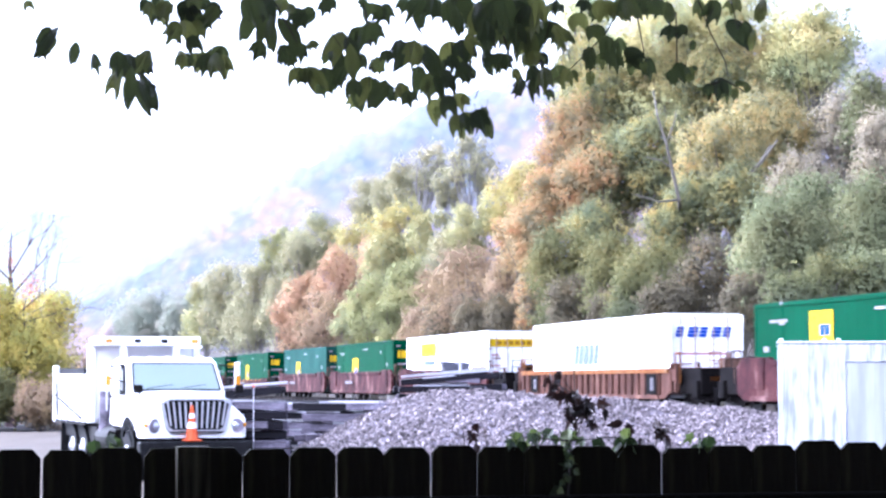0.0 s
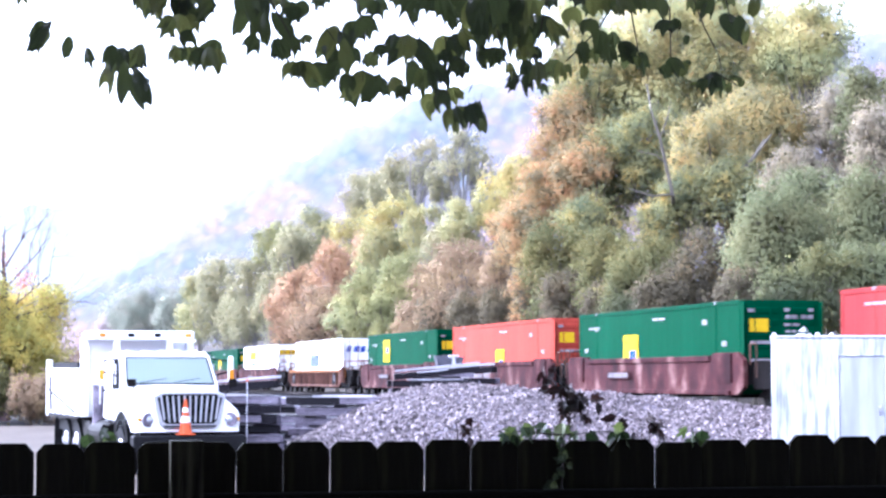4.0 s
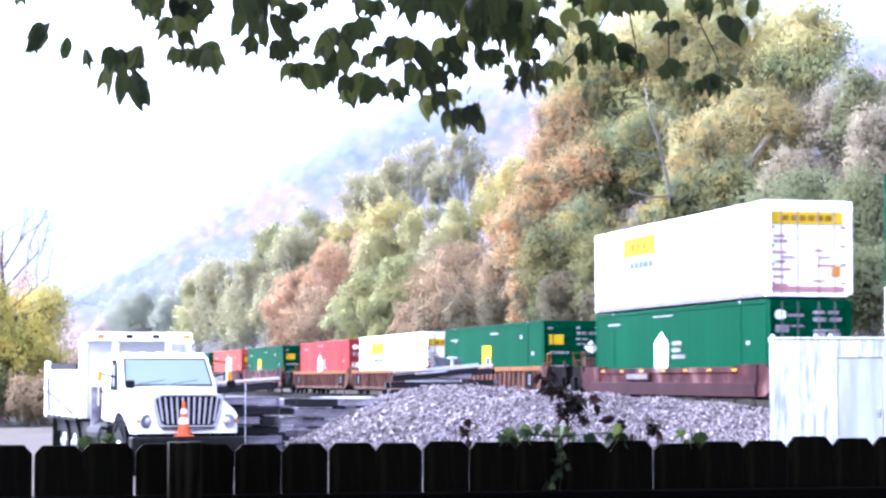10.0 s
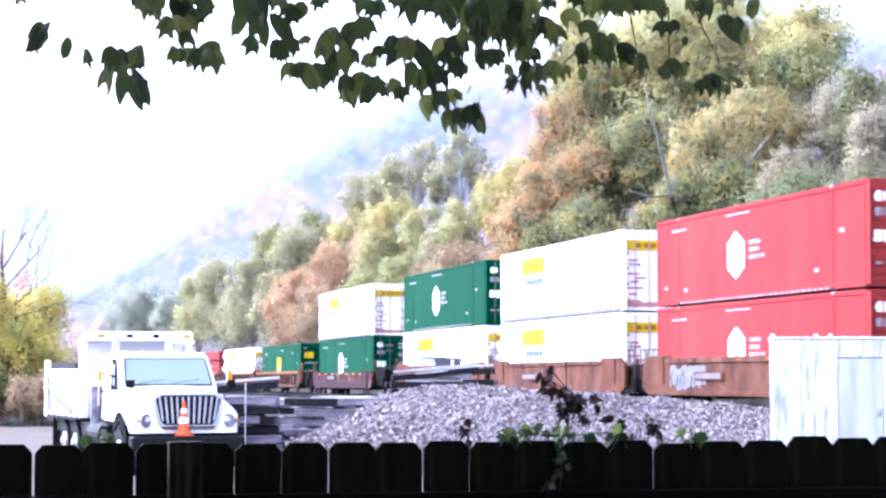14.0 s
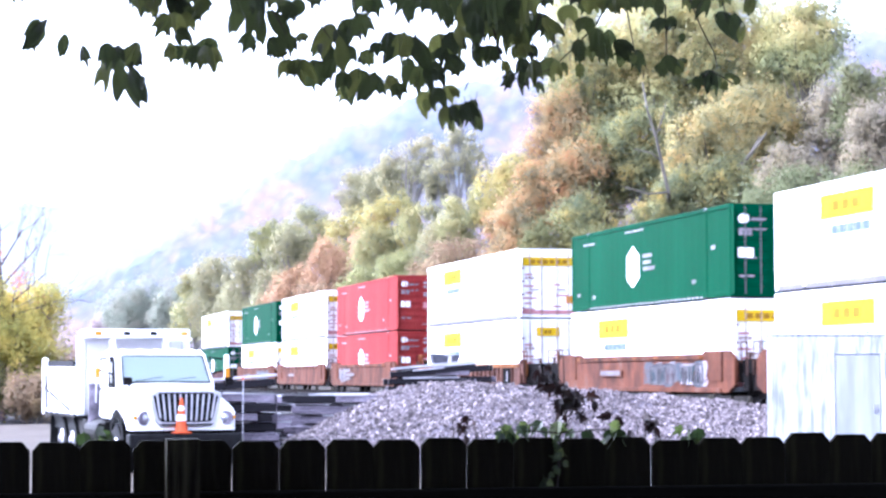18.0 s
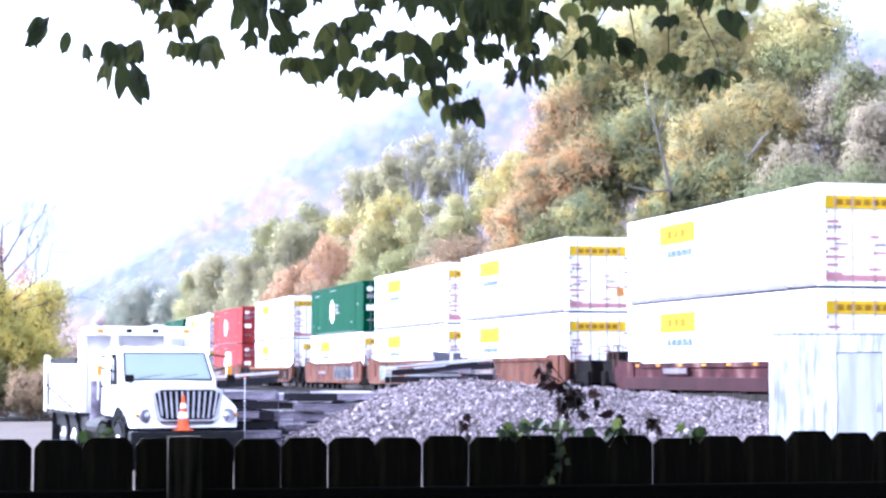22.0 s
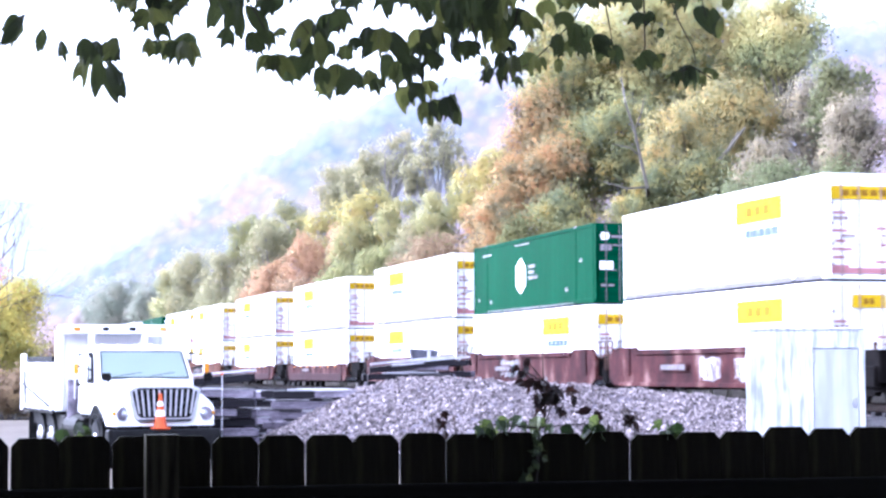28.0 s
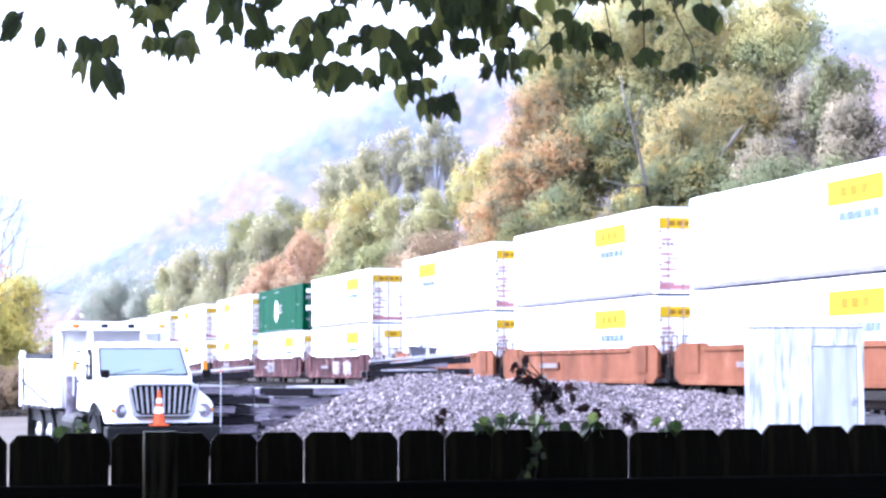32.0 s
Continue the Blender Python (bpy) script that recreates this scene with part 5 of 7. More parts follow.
    bmesh.ops.recalc_face_normals(c, faces=c.faces[:])
    bmesh.ops.bevel(c, geom=[e for e in c.edges if e.calc_face_angle(0) > 0.4], offset=0.05, segments=2, affect="EDGES")
    cab = part("cab", c, TRUCK_WHITE, ob)
    w = bmesh.new()
    quad = [(-0.87, 2.04, 1.77), (0.94, 2.04, 1.77), (0.88, 2.465, 2.31), (-0.81, 2.465, 2.31)]
    w.faces.new([w.verts.new((x, y - 0.035, z + 0.02)) for x, y, z in quad])
    bmesh.ops.solidify(w, geom=w.faces[:], thickness=-0.012)
    shield = part("windscreen", w, WINDSCREEN, cab, "pale green reflecting windscreen")
    for p, q in zip(quad, quad[1:] + quad[:1]):
        part("windscreen_seal", rod((p[0], p[1] - 0.035, p[2] + 0.02), (q[0], q[1] - 0.035, q[2] + 0.02), 0.016, sides=6), BLACK_PLASTIC, shield)
    for sx in (-1, 1):
        sw = bmesh.new()
        sw.faces.new([sw.verts.new((0.03 + sx * (1.03 - max(0, z - 1.9) * 0.11), y, z)) for y, z in ((2.16, 1.68), (2.92, 1.68), (2.92, 2.30), (2.50, 2.30))])
        bmesh.ops.solidify(sw, geom=sw.faces[:], thickness=0.02)
        part("side_window", sw, BLACK_PLASTIC, cab, "dark side window")
        part("window_pillar", box(0.03 + sx * 1.035 - 0.012, 0.03 + sx * 1.035 + 0.012, 2.50, 2.54, 1.78, 2.2), TRUCK_WHITE, cab)
        part("door_seam", box(sx * 1.052 - 0.004, sx * 1.052 + 0.004, 2.42, 2.45, 1.15, 2.3), BLACK_PLASTIC, cab)
        part("door_handle", box(sx * 1.07 - 0.02, sx * 1.07 + 0.02, 3.22, 3.40, 1.62, 1.67, 0.01), BLACK_PLASTIC, cab)
        arm = rod((sx * 1.0, 2.35, 1.95), (sx * 1.38, 2.25, 2.05), 0.018, sides=6)
        rod((sx * 1.0, 2.35, 2.30), (sx * 1.38, 2.25, 2.25), 0.018, sides=6, bm=arm)
        mirror = part("mirror", arm, BLACK_PLASTIC, ob)
        part("mirror_head", box(sx * 1.36 - 0.055, sx * 1.36 + 0.055, 2.20, 2.30, 1.80, 2.36, 0.03), TRUCK_WHITE, mirror)
        part("mirror_lamp", box(sx * 1.36 - 0.045, sx * 1.36 + 0.045, 2.185, 2.20, 1.88, 2.08), AMBER_DECAL, mirror, "amber side lamp")
        hm = rod((sx * 0.90, 0.95, 1.55), (sx * 1.02, 0.85, 1.78), 0.012, sides=6)
        box(sx * 1.03 - 0.09, sx * 1.03 + 0.09, 0.80, 0.86, 1.74, 1.90, 0.02, bm=hm)
        part("bonnet_mirror", hm, DARK_STEEL, ob)
    for i in range(5):
        x = -0.7 + i * 0.35
        part("roof_lamp", box(x - 0.06, x + 0.06, 2.70, 2.82, 2.435, 2.48, 0.015), TRUCK_WHITE, ob, "small white roof lamp")
    part("wiper", rod((-0.6, 1.99, 1.82), (-0.05, 2.05, 1.90), 0.006, sides=5, bm=rod((0.1, 1.99, 1.82), (0.65, 2.05, 1.90), 0.006, sides=5)), BLACK_PLASTIC, ob)
    part("exhaust_pipe", rod((-1.06, 4.02, 0.6), (-1.06, 4.02, 1.75), 0.12, sides=14), TIE_GREY, ob, "grey exhaust stack")
    part("air_cleaner", rod((1.10, 4.12, 1.2), (1.10, 4.12, 2.3), 0.09, sides=14), CHROME, ob)
    part("fuel_tank", rod((-0.95, 3.0, 0.75), (-0.95, 4.3, 0.75), 0.28, sides=18), DARK_STEEL, ob)
    part("cab_step", box(-1.12, -0.7, 2.5, 3.2, 0.55, 0.62, 0.01), DARK_STEEL, ob)
    # marker stick
    stick = part("bumper_marker", rod((1.13, 0.1, 0.60), (1.13, 0.1, 1.86), 0.010, sides=6), CHROME, ob, "thin marker rod")
    knob = bmesh.new()
    bmesh.ops.create_icosphere(knob, subdivisions=2, radius=0.028)
    knob.transform(Matrix.Translation((1.13, 0.1, 1.87)))
    part("marker_knob", knob, CONE_ORANGE, stick, "orange knob")
    # body
    bed = bmesh.new()
    box(-1.22, -1.12, 5.1, 8.85, 1.05, 2.02, 0.01, bm=bed)
    box(1.12, 1.22, 5.1, 8.85, 1.05, 2.02, 0.01, bm=bed)
    box(-1.12, 1.12, 5.1, 8.85, 1.05, 1.14, bm=bed)
    body = part("dump_body", bed, TRUCK_WHITE, ob)
    for sx in (-1, 1):
        part("body_rim", box(sx * 1.19 - 0.06, sx * 1.19 + 0.06, 5.11, 8.85, 2.02, 2.10, 0.015), TRUCK_WHITE, body)
        for i in range(6):
            y = 5.3 + i * 0.70
            part("body_rib", box(min(sx * 1.22, sx * 1.29), max(sx * 1.22, sx * 1.29), y, y + 0.10, 1.06, 2.01, 0.012), TRUCK_WHITE, body)
        part("body_sill", box(min(sx * 1.22, sx * 1.27), max(sx * 1.22, sx * 1.27), 5.15, 8.8, 1.00, 1.07), DARK_STEEL, body)
        part("sideboard", box(sx * 1.17 - 0.03, sx * 1.17 + 0.03, 5.65, 8.75, 2.10, 2.24), BLACK_PLASTIC, body, "black timber sideboard")
        part("head_post", box(min(sx * 1.06, sx * 1.24), max(sx * 1.06, sx * 1.24), 4.97, 5.13, 1.05, 2.76, 0.02), TRUCK_WHITE, body)
    part("headboard", box(-1.06, 1.06, 5.03, 5.09, 1.14, 2.75, 0.01), TRUCK_WHITE, body)
    part("cab_shield", box(-1.18, 0.92, 3.62, 5.13, 2.72, 2.90, 0.03), TRUCK_WHITE, body)
    for x in (-0.72, 0.42):
        part("shield_strut", box(x - 0.06, x + 0.06, 3.75, 3.85, 2.46, 2.74), TRUCK_WHITE, body)
    part("shield_light_bar", box(0.45, 0.95, 3.60, 3.72, 2.66, 2.72, 0.01), TRUCK_WHITE, body)
    for x, m in ((-1.06, AMBER_DECAL), (-0.45, DARK_STEEL), (0.12, DARK_STEEL), (0.78, AMBER_DECAL)):
        part("beacon", box(x - 0.07, x + 0.07, 3.59, 3.62, 2.77, 2.85, 0.01), m, body, "amber warning beacon" if m is AMBER_DECAL else "dark lamp")
    part("tailgate", box(-1.22, 1.22, 8.85, 8.97, 1.05, 2.15, 0.02), TRUCK_WHITE, body)
    for sx in (-1, 1):
        # dark sheet over the inside of the body wall
        part("body_liner", box(sx * 1.10 - 0.012, sx * 1.10 + 0.012, 5.12, 8.84, 1.15, 2.0), DARK_STEEL, body, "dark inner wall")
        part("body_brace", rod((sx * 1.30, 6.1, 1.10), (sx * 1.30, 6.55, 1.92), 0.035, sides=6), TRUCK_WHITE, body)
        part("body_brace", rod((sx * 1.30, 7.5, 1.92), (sx * 1.30, 7.95, 1.10), 0.035, sides=6), TRUCK_WHITE, body)
        part("tarp_arm", rod((sx * 1.33, 5.25, 1.15), (sx * 1.33, 8.5, 1.62), 0.022, sides=6), DARK_STEEL, body, "dark tarp arm")
        part("grab_rail", rod((sx * 1.10, 3.62, 1.35), (sx * 1.10, 3.62, 2.2), 0.016, sides=6), CHROME, body)
    part("tailgate_post", box(-1.30, -1.18, 8.80, 8.99, 1.0, 2.30, 0.02), TRUCK_WHITE, body)
    part("tailgate_post", box(1.18, 1.30, 8.80, 8.99, 1.0, 2.30, 0.02), TRUCK_WHITE, body)
    part("bonnet_seam", box(-0.006, 0.006, 0.34, 1.9, 1.665, 1.672), DARK_STEEL, ob)
    part("step_plate", box(-1.14, -0.85, 2.45, 3.3, 0.92, 0.98, 0.01), DARK_STEEL, ob)
    chain = rod((-1.27, 8.6, 1.9), (-1.27, 8.45, 1.15), 0.02, sides=6)
    part("tailgate_chain", chain, DARK_STEEL, body)
    for sx in (-1, 1):
        part("skirt", box(min(sx * 0.80, sx * 1.10), max(sx * 0.80, sx * 1.10), 5.15, 8.95, 0.70, 1.02, 0.02), BLACK_PLASTIC, ob)
        part("rear_mudguard", box(min(sx * 0.75, sx * 1.16), max(sx * 0.75, sx * 1.16), 8.55, 8.60, 0.18, 1.0, 0.005), BLACK_PLASTIC, ob)
    part("tool_box", box(-1.15, -0.75, 4.45, 5.12, 0.55, 0.98, 0.02), DARK_STEEL, ob)
    # two black boxes added in place of the shadow under the lorry
    part("engine_shroud", box(-0.72, 0.72, 0.45, 4.4, 0.32, 0.78, 0.03), BLACK_PLASTIC, ob)
    part("axle_housing", box(-0.72, 0.72, 5.9, 8.5, 0.28, 0.70, 0.03), BLACK_PLASTIC, ob)
    # wheels
    for x, y in ((-1.0, 1.30), (1.0, 1.30), (-1.0, 5.95), (1.0, 5.95), (-1.0, 7.2), (1.0, 7.2)):
        sx = -1 if x < 0 else 1
        t = rod((x - 0.15, y, 0.5), (x + 0.15, y, 0.5), 0.5, sides=28)
        bmesh.ops.bevel(t, geom=[e for e in t.edges if e.calc_face_angle(0) > 1.2], offset=0.05, segments=2, affect="EDGES")
        wheel = part("wheel", t, BLACK_PLASTIC, ob, "black tyre")
        part("rim", rod((x + sx * 0.10, y, 0.5), (x + sx * 0.165, y, 0.5), 0.24, 0.19, 20), CHROME, wheel, "grey steel rim")
        part("hub", rod((x + sx * 0.13, y, 0.5), (x + sx * 0.22, y, 0.5), 0.10, 0.07, 12), CHROME, wheel)
        if y < 7:
            part("mudflap", box(x - 0.2, x + 0.2, y + 0.62, y + 0.64, 0.25, 0.9) if y < 2 else box(x - 0.2, x + 0.2, 8.4, 8.42, 0.2, 0.9), BLACK_PLASTIC, ob)
    return ob


LORRY = build_lorry()


def build_cone():
    """The cone that stands on the bumper."""
    m = LORRY.matrix_basis @ Matrix.Translation((-0.10, 0.15, 0.802))
    ob = thing("traffic_cone", m, "orange traffic cone with white bands standing on the truck bumper", "traffic cone")
    part("base", box(-0.17, 0.17, -0.16, 0.16, 0.0, 0.035, 0.012), CONE_ORANGE, ob)
    for name, z0, z1, mat in (("sleeve", 0.035, 0.25, CONE_ORANGE), ("band", 0.25, 0.37, WHITE_PAINT), ("sleeve", 0.37, 0.45, CONE_ORANGE), ("band", 0.45, 0.54, WHITE_PAINT), ("tip", 0.54, 0.70, CONE_ORANGE)):
        r = lambda z: 0.135 - z * 0.155
        part(name, rod((0, 0, z0), (0, 0, z1), r(z0) + (0.003 if mat is WHITE_PAINT else 0), r(z1) + (0.003 if mat is WHITE_PAINT else 0), 20), mat, ob, "white reflecting band" if mat is WHITE_PAINT else "")


build_cone()


# ---- the white steel shed ----
def build_shed():
    ob = thing("steel_shed", pose(6.86, 43.4, 0, 0, 0, -9.0), "white steel box shed with a single door, streaked", "shed")
    W, D, Z0, Z1 = 2.42, 6.0, 0.26, 2.84
    door = (1.37, 2.30, 0.42, 2.47)
    b = bmesh.new()
    box(0, door[0], 0, 0.05, Z0, Z1, bm=b)
    box(door[1], W, 0, 0.05, Z0, Z1, bm=b)
    box(door[0], door[1], 0, 0.05, door[3], Z1, bm=b)
    box(door[0], door[1], 0, 0.05, Z0, door[2], bm=b)
    part("front_wall", b, SHED_WHITE, ob)
    for i in range(9):
        x = 0.10 + i * 0.14
        part("panel_rib", prism([(x, Z0 + 0.1), (x + 0.03, Z0 + 0.1), (x + 0.03, Z1 - 0.12), (x, Z1 - 0.12)], -0.006, 0.002), SHED_WHITE, ob)
    for x0, x1 in ((0.0, 0.05), (W - 0.05, W)):
        part("side_wall", box(x0, x1, 0.052, D, Z0, Z1), SHED_WHITE, ob)
    part("back_wall", box(0.05, W - 0.05, D - 0.05, D, Z0, Z1), SHED_WHITE, ob)
    part("roof", box(-0.03, W + 0.03, -0.03, D + 0.03, Z1, Z1 + 0.05, 0.012), SHED_WHITE, ob)
    part("floor", box(0.05, W - 0.05, 0.052, D - 0.05, Z0, Z0 + 0.1), DARK_STEEL, ob)
    for x in (0.0, W - 0.10):
        part("corner_post", box(x - 0.006, x + 0.106, -0.022, 0.08, Z0, Z1, 0.01), SHED_WHITE, ob)
    for x in (0.06, 0.95, 1.24):
        part("roof_lug", box(x - 0.05, x + 0.05, 0.0, 0.14, Z1 + 0.04, Z1 + 0.11, 0.02), SHED_WHITE, ob)
    d = part("door", box(door[0] + 0.012, door[1] - 0.012, 0.012, 0.05, door[2] + 0.01, door[3] - 0.014), DOOR_WHITE, ob, "closed pale steel door")
    part("door_frame", box(door[0] - 0.04, door[0], -0.012, 0.0, door[2], door[3], bm=box(door[1], door[1] + 0.04, -0.012, 0.0, door[2], door[3], bm=box(door[0] - 0.04, door[1] + 0.04, -0.014, -0.001, door[3], door[3] + 0.035))), SHED_WHITE, ob)
    part("door_handle", rod((door[1] - 0.10, -0.05, 1.35), (door[1] - 0.10, 0.02, 1.35), 0.035, sides=12, bm=box(door[1] - 0.13, door[1] - 0.07, -0.008, 0.012, 1.24, 1.44, 0.006)), CHROME, d, "chrome door knob")
    for z in (0.7, 1.45, 2.2):
        part("hinge", box(door[0] - 0.01, door[0] + 0.03, -0.022, 0.0, z, z + 0.12), SHED_WHITE, d)
    for y in (0.3, D / 2, D - 0.5):
        for x in (0.1, W - 0.4):
            part("block", box(x, x + 0.3, y, y + 0.25, 0.0, Z0), BALLAST, ob)


build_shed()


# ---- the heap of crushed stone ----
def heap_z(x, y):
    """A long ridge that falls away to the right."""
    crest = float(np.interp(x, (-4.4, -3.3, -1.4, -0.4, 0.6, 2.5, 4.5, 6.0, 7.3, 8.6, 11.0, 13.6), (0.0, 0.55, 1.58, 1.74, 1.80, 1.67, 1.56, 1.42, 1.33, 1.15, 0.85, 0.5)))
    h = crest * max(0.0, 1 - abs(y - 53.2 + 0.5 * math.sin(x * 0.9)) / 4.4) ** 0.85
    h += 0.07 * noise.noise(Vector((x * 1.3, y * 1.3, 2))) + 0.05 * noise.noise(Vector((x * 3.1, y * 3.1, 7)))
    return h


def build_heap():
    ob = thing("stone_heap", Matrix.Identity(4), "heap of grey crushed stone in the yard", "gravel pile")
    verts, faces = [], []
    nx, ny = 150, 64
    for j in range(ny):
        for i in range(nx):
            x, y = -4.6 + i * 0.125, 49.0 + j * 0.125
            verts.append((x, y, max(-0.2, heap_z(x, y))))
    for j in range(ny - 1):
        for i in range(nx - 1):
            a = j * nx + i
            faces.append((a, a + 1, a + nx + 1, a + nx))
    from_arrays("mound", verts, faces, STONE, ob)
    rng = np.random.default_rng(5)
    shape = np.array([(1, 0, 0), (-1, 0, 0), (0, 1, 0), (0, -1, 0), (0, 0, 1), (0, 0, -1)], float)
    tri = np.array([(0, 2, 4), (2, 1, 4), (1, 3, 4), (3, 0, 4), (2, 0, 5), (1, 2, 5), (3, 1, 5), (0, 3, 5)])
    V, F, k = [], [], 0
    for _ in range(34000):
        x, y = rng.uniform(-4.4, 13.4), rng.uniform(49.2, 54.6)
        h = heap_z(x, y)
        if h < 0.05:
            continue
        s = 0.022 + 0.045 * rng.random() ** 2.2
        v = shape * s * (0.6 + 0.8 * rng.random((6, 1)))
        q = rng.normal(size=(3, 3))
        q, _r = np.linalg.qr(q)
        V.append(v @ q + (x, y, h + s * 0.35))
        F.append(tri + k)
        k += 6
    st = from_arrays("loose_gravel", np.concatenate(V), np.concatenate(F), PEBBLES, ob)
    tagged(st, kind="stuff")


def pebble(nodes, links, b):
    geo = nodes.new("ShaderNodeNewGeometry")
    r = ramp(nodes, [(0, (0.0452, 0.0371, 0.0371)), (0.3, (0.1089, 0.0906, 0.0908)), (0.7, (0.1853, 0.1543, 0.1582)), (0.92, (0.2574, 0.2168, 0.2215)), (1, (0.4087, 0.3488, 0.3509))])
    links.new(geo.outputs["Random Per Island"], r.inputs[0])
    fine = noise_node(nodes, links, 30, 3)
    c = mixed(nodes, links, 0.25, r.outputs[0], fine.outputs[0], "MULTIPLY")
    links.new(c, b.inputs["Base Color"])
    b.inputs["Roughness"].default_value = 0.75
    b.inputs["Specular IOR Level"].default_value = 0.15


PEBBLES = material("loose_crushed_stone", pebble)
build_heap()


# ---- stacks of railway ties ----
def tie_mesh():
    b = box(-1.3, 1.3, -0.115, 0.115, 0, 0.175, 0.012)
    me = bpy.data.meshes.new("tie")
    b.to_mesh(me)
    b.free()
    me.materials.append(TIE)
    return me


TIE_MESH = tie_mesh()
# pale strips: sticks between layers, and the bright tie tops painted in
LIT_BATTEN_MESH = bpy.data.meshes.new("batten")
piece = box(-1.1, 1.05, -0.06, 0.06, 0, 0.045, 0.006)
piece.to_mesh(LIT_BATTEN_MESH)
piece.free()
LIT_BATTEN_MESH.materials.append(LIT_TIE_TOP)


GREY_TIE_MESH = TIE_MESH.copy()
GREY_TIE_MESH.materials[0] = TIE_GREY
SHORT_MESH = bpy.data.meshes.new("tie")
piece = box(-0.55, 0.5, -0.115, 0.115, 0, 0.175, 0.014)
piece.to_mesh(SHORT_MESH)
piece.free()
SHORT_MESH.materials.append(TIE_GREY)


def tie_stack(x, y, turn, layers, across, seed, tilt_top=0.0, slide=0.12, grey=0.5):
    rnd = random.Random(seed)
    ob = thing("tie_stack", pose(x, y, ground_z(x, y), 0, 0, turn), "stack of dark wet creosoted railway ties", "timber stack", "stacks of ties in the yard")
    z = 0.0
    for k in range(layers):
        lift = rnd.choice((0.19, 0.20, 0.235))
        dx = rnd.uniform(-slide, slide)
        for j in range(across):
            top = k == layers - 1 and tilt_top
            front = j == 0
            if k > 1 and not front and rnd.random() < 0.2:
                continue
            me = TIE_MESH if top else GREY_TIE_MESH if rnd.random() < grey else TIE_MESH
            out = rnd.uniform(-0.10, 0.02) if front else 0.0
            share("tie", me, pose(dx + rnd.uniform(-slide, slide), (j - (across - 1) / 2) * 0.25 + out, z + (0.06 if top else 0), rnd.uniform(-3, 3), -tilt_top if top else rnd.uniform(-0.7, 0.7), rnd.uniform(-2.0, 2.0)), ob)
        if rnd.random() < 0.55:
            share("tie", SHORT_MESH, pose(dx + rnd.uniform(-0.8, 0.8), -(across - 1) / 2 * 0.25 - 0.20, z + 0.012, rnd.uniform(-4, 4), rnd.uniform(-1, 1), rnd.uniform(-3, 3)), ob)
        for j in (0, across - 1):
            if rnd.random() < 0.6 or k == layers - 1:
                share("batten", LIT_BATTEN_MESH, pose(dx + rnd.uniform(-0.7, 0.5), (j - (across - 1) / 2) * 0.25 - (0.06 if j == 0 else -0.06), z + 0.178, 0, -tilt_top if k == layers - 1 else rnd.uniform(-0.8, 0.8), rnd.uniform(-2, 2)) @ Matrix.Diagonal((rnd.uniform(0.18, 0.7), 1, 1, 1)), ob)
        z += lift + 0.03
    if tilt_top:
        share("batten", LIT_BATTEN_MESH, pose(0.05, -(across - 1) / 2 * 0.25 - 0.05, z + 0.03, 0, -tilt_top, 0.5) @ Matrix.Diagonal((1.2, 1.3, 1.4, 1)), ob)
    return ob


tie_stack(-5.15, 50.5, 4, 8, 5, 3, tilt_top=4.5, slide=0.1)
tie_stack(-5.4, 52.2, 2, 7, 4, 4)
tie_stack(-2.35, 54.2, -3, 6, 6, 5, slide=0.2)
tie_stack(-2.3, 56.8, 2, 6, 5, 6, slide=0.2)
tie_stack(-4.3, 59.5, 1, 6, 5, 14, slide=0.2)
tie_stack(-0.9, 57.8, 3, 6, 5, 10, slide=0.2)
tie_stack(-0.15, 63.6, 6, 9, 4, 7, tilt_top=5.5)
tie_stack(0.4, 65.2, -4, 9, 4, 8, tilt_top=4.0)
tie_stack(0.75, 62.0, 3, 7, 4, 9, slide=0.3)


def build_bin():
    """A grey steel tub and a short post, standing behind the ties."""
    ob = thing("steel_tub", pose(0.24, 67.2, 0, 0, 0, 8), "dark grey steel tub on a frame behind the ties", "tub")
    b = bmesh.new()
    lo = [b.verts.new(p) for p in ((-0.30, -0.25, 1.98), (0.30, -0.25, 1.98), (0.30, 0.25, 1.98), (-0.30, 0.25, 1.98))]
    hi = [b.verts.new(p) for p in ((-0.44, -0.36, 2.60), (0.46, -0.36, 2.54), (0.46, 0.36, 2.54), (-0.44, 0.36, 2.60))]
    b.faces.new(lo[::-1])
    for i in range(4):
        j = (i + 1) % 4
        b.faces.new((lo[i], lo[j], hi[j], hi[i]))
    bmesh.ops.solidify(b, geom=b.faces[:], thickness=0.02)
    part("tub", b, TUB_GREY, ob)
    for x in (-0.25, 0.25):
        for y in (-0.2, 0.2):
            part("leg", rod((x, y, 0.0), (x, y, 2.0), 0.035, sides=8), DARK_STEEL, ob)
    po = thing("steel_post", pose(0.42, 66.4, 0), "pale galvanised steel post with a cap", "post")
    part("shaft", rod((0, 0, 0), (0, 0, 2.55), 0.055, sides=12), CHROME, po)
    part("cap", box(-0.16, 0.16, -0.05, 0.05, 2.52, 2.60, 0.02), CHROME, po)


TUB_GREY = surface("dark_grey_tub_paint", [(0.3, (0.10, 0.10, 0.12)), (0.7, (0.17, 0.17, 0.20))], 4, 0.5)
build_bin()


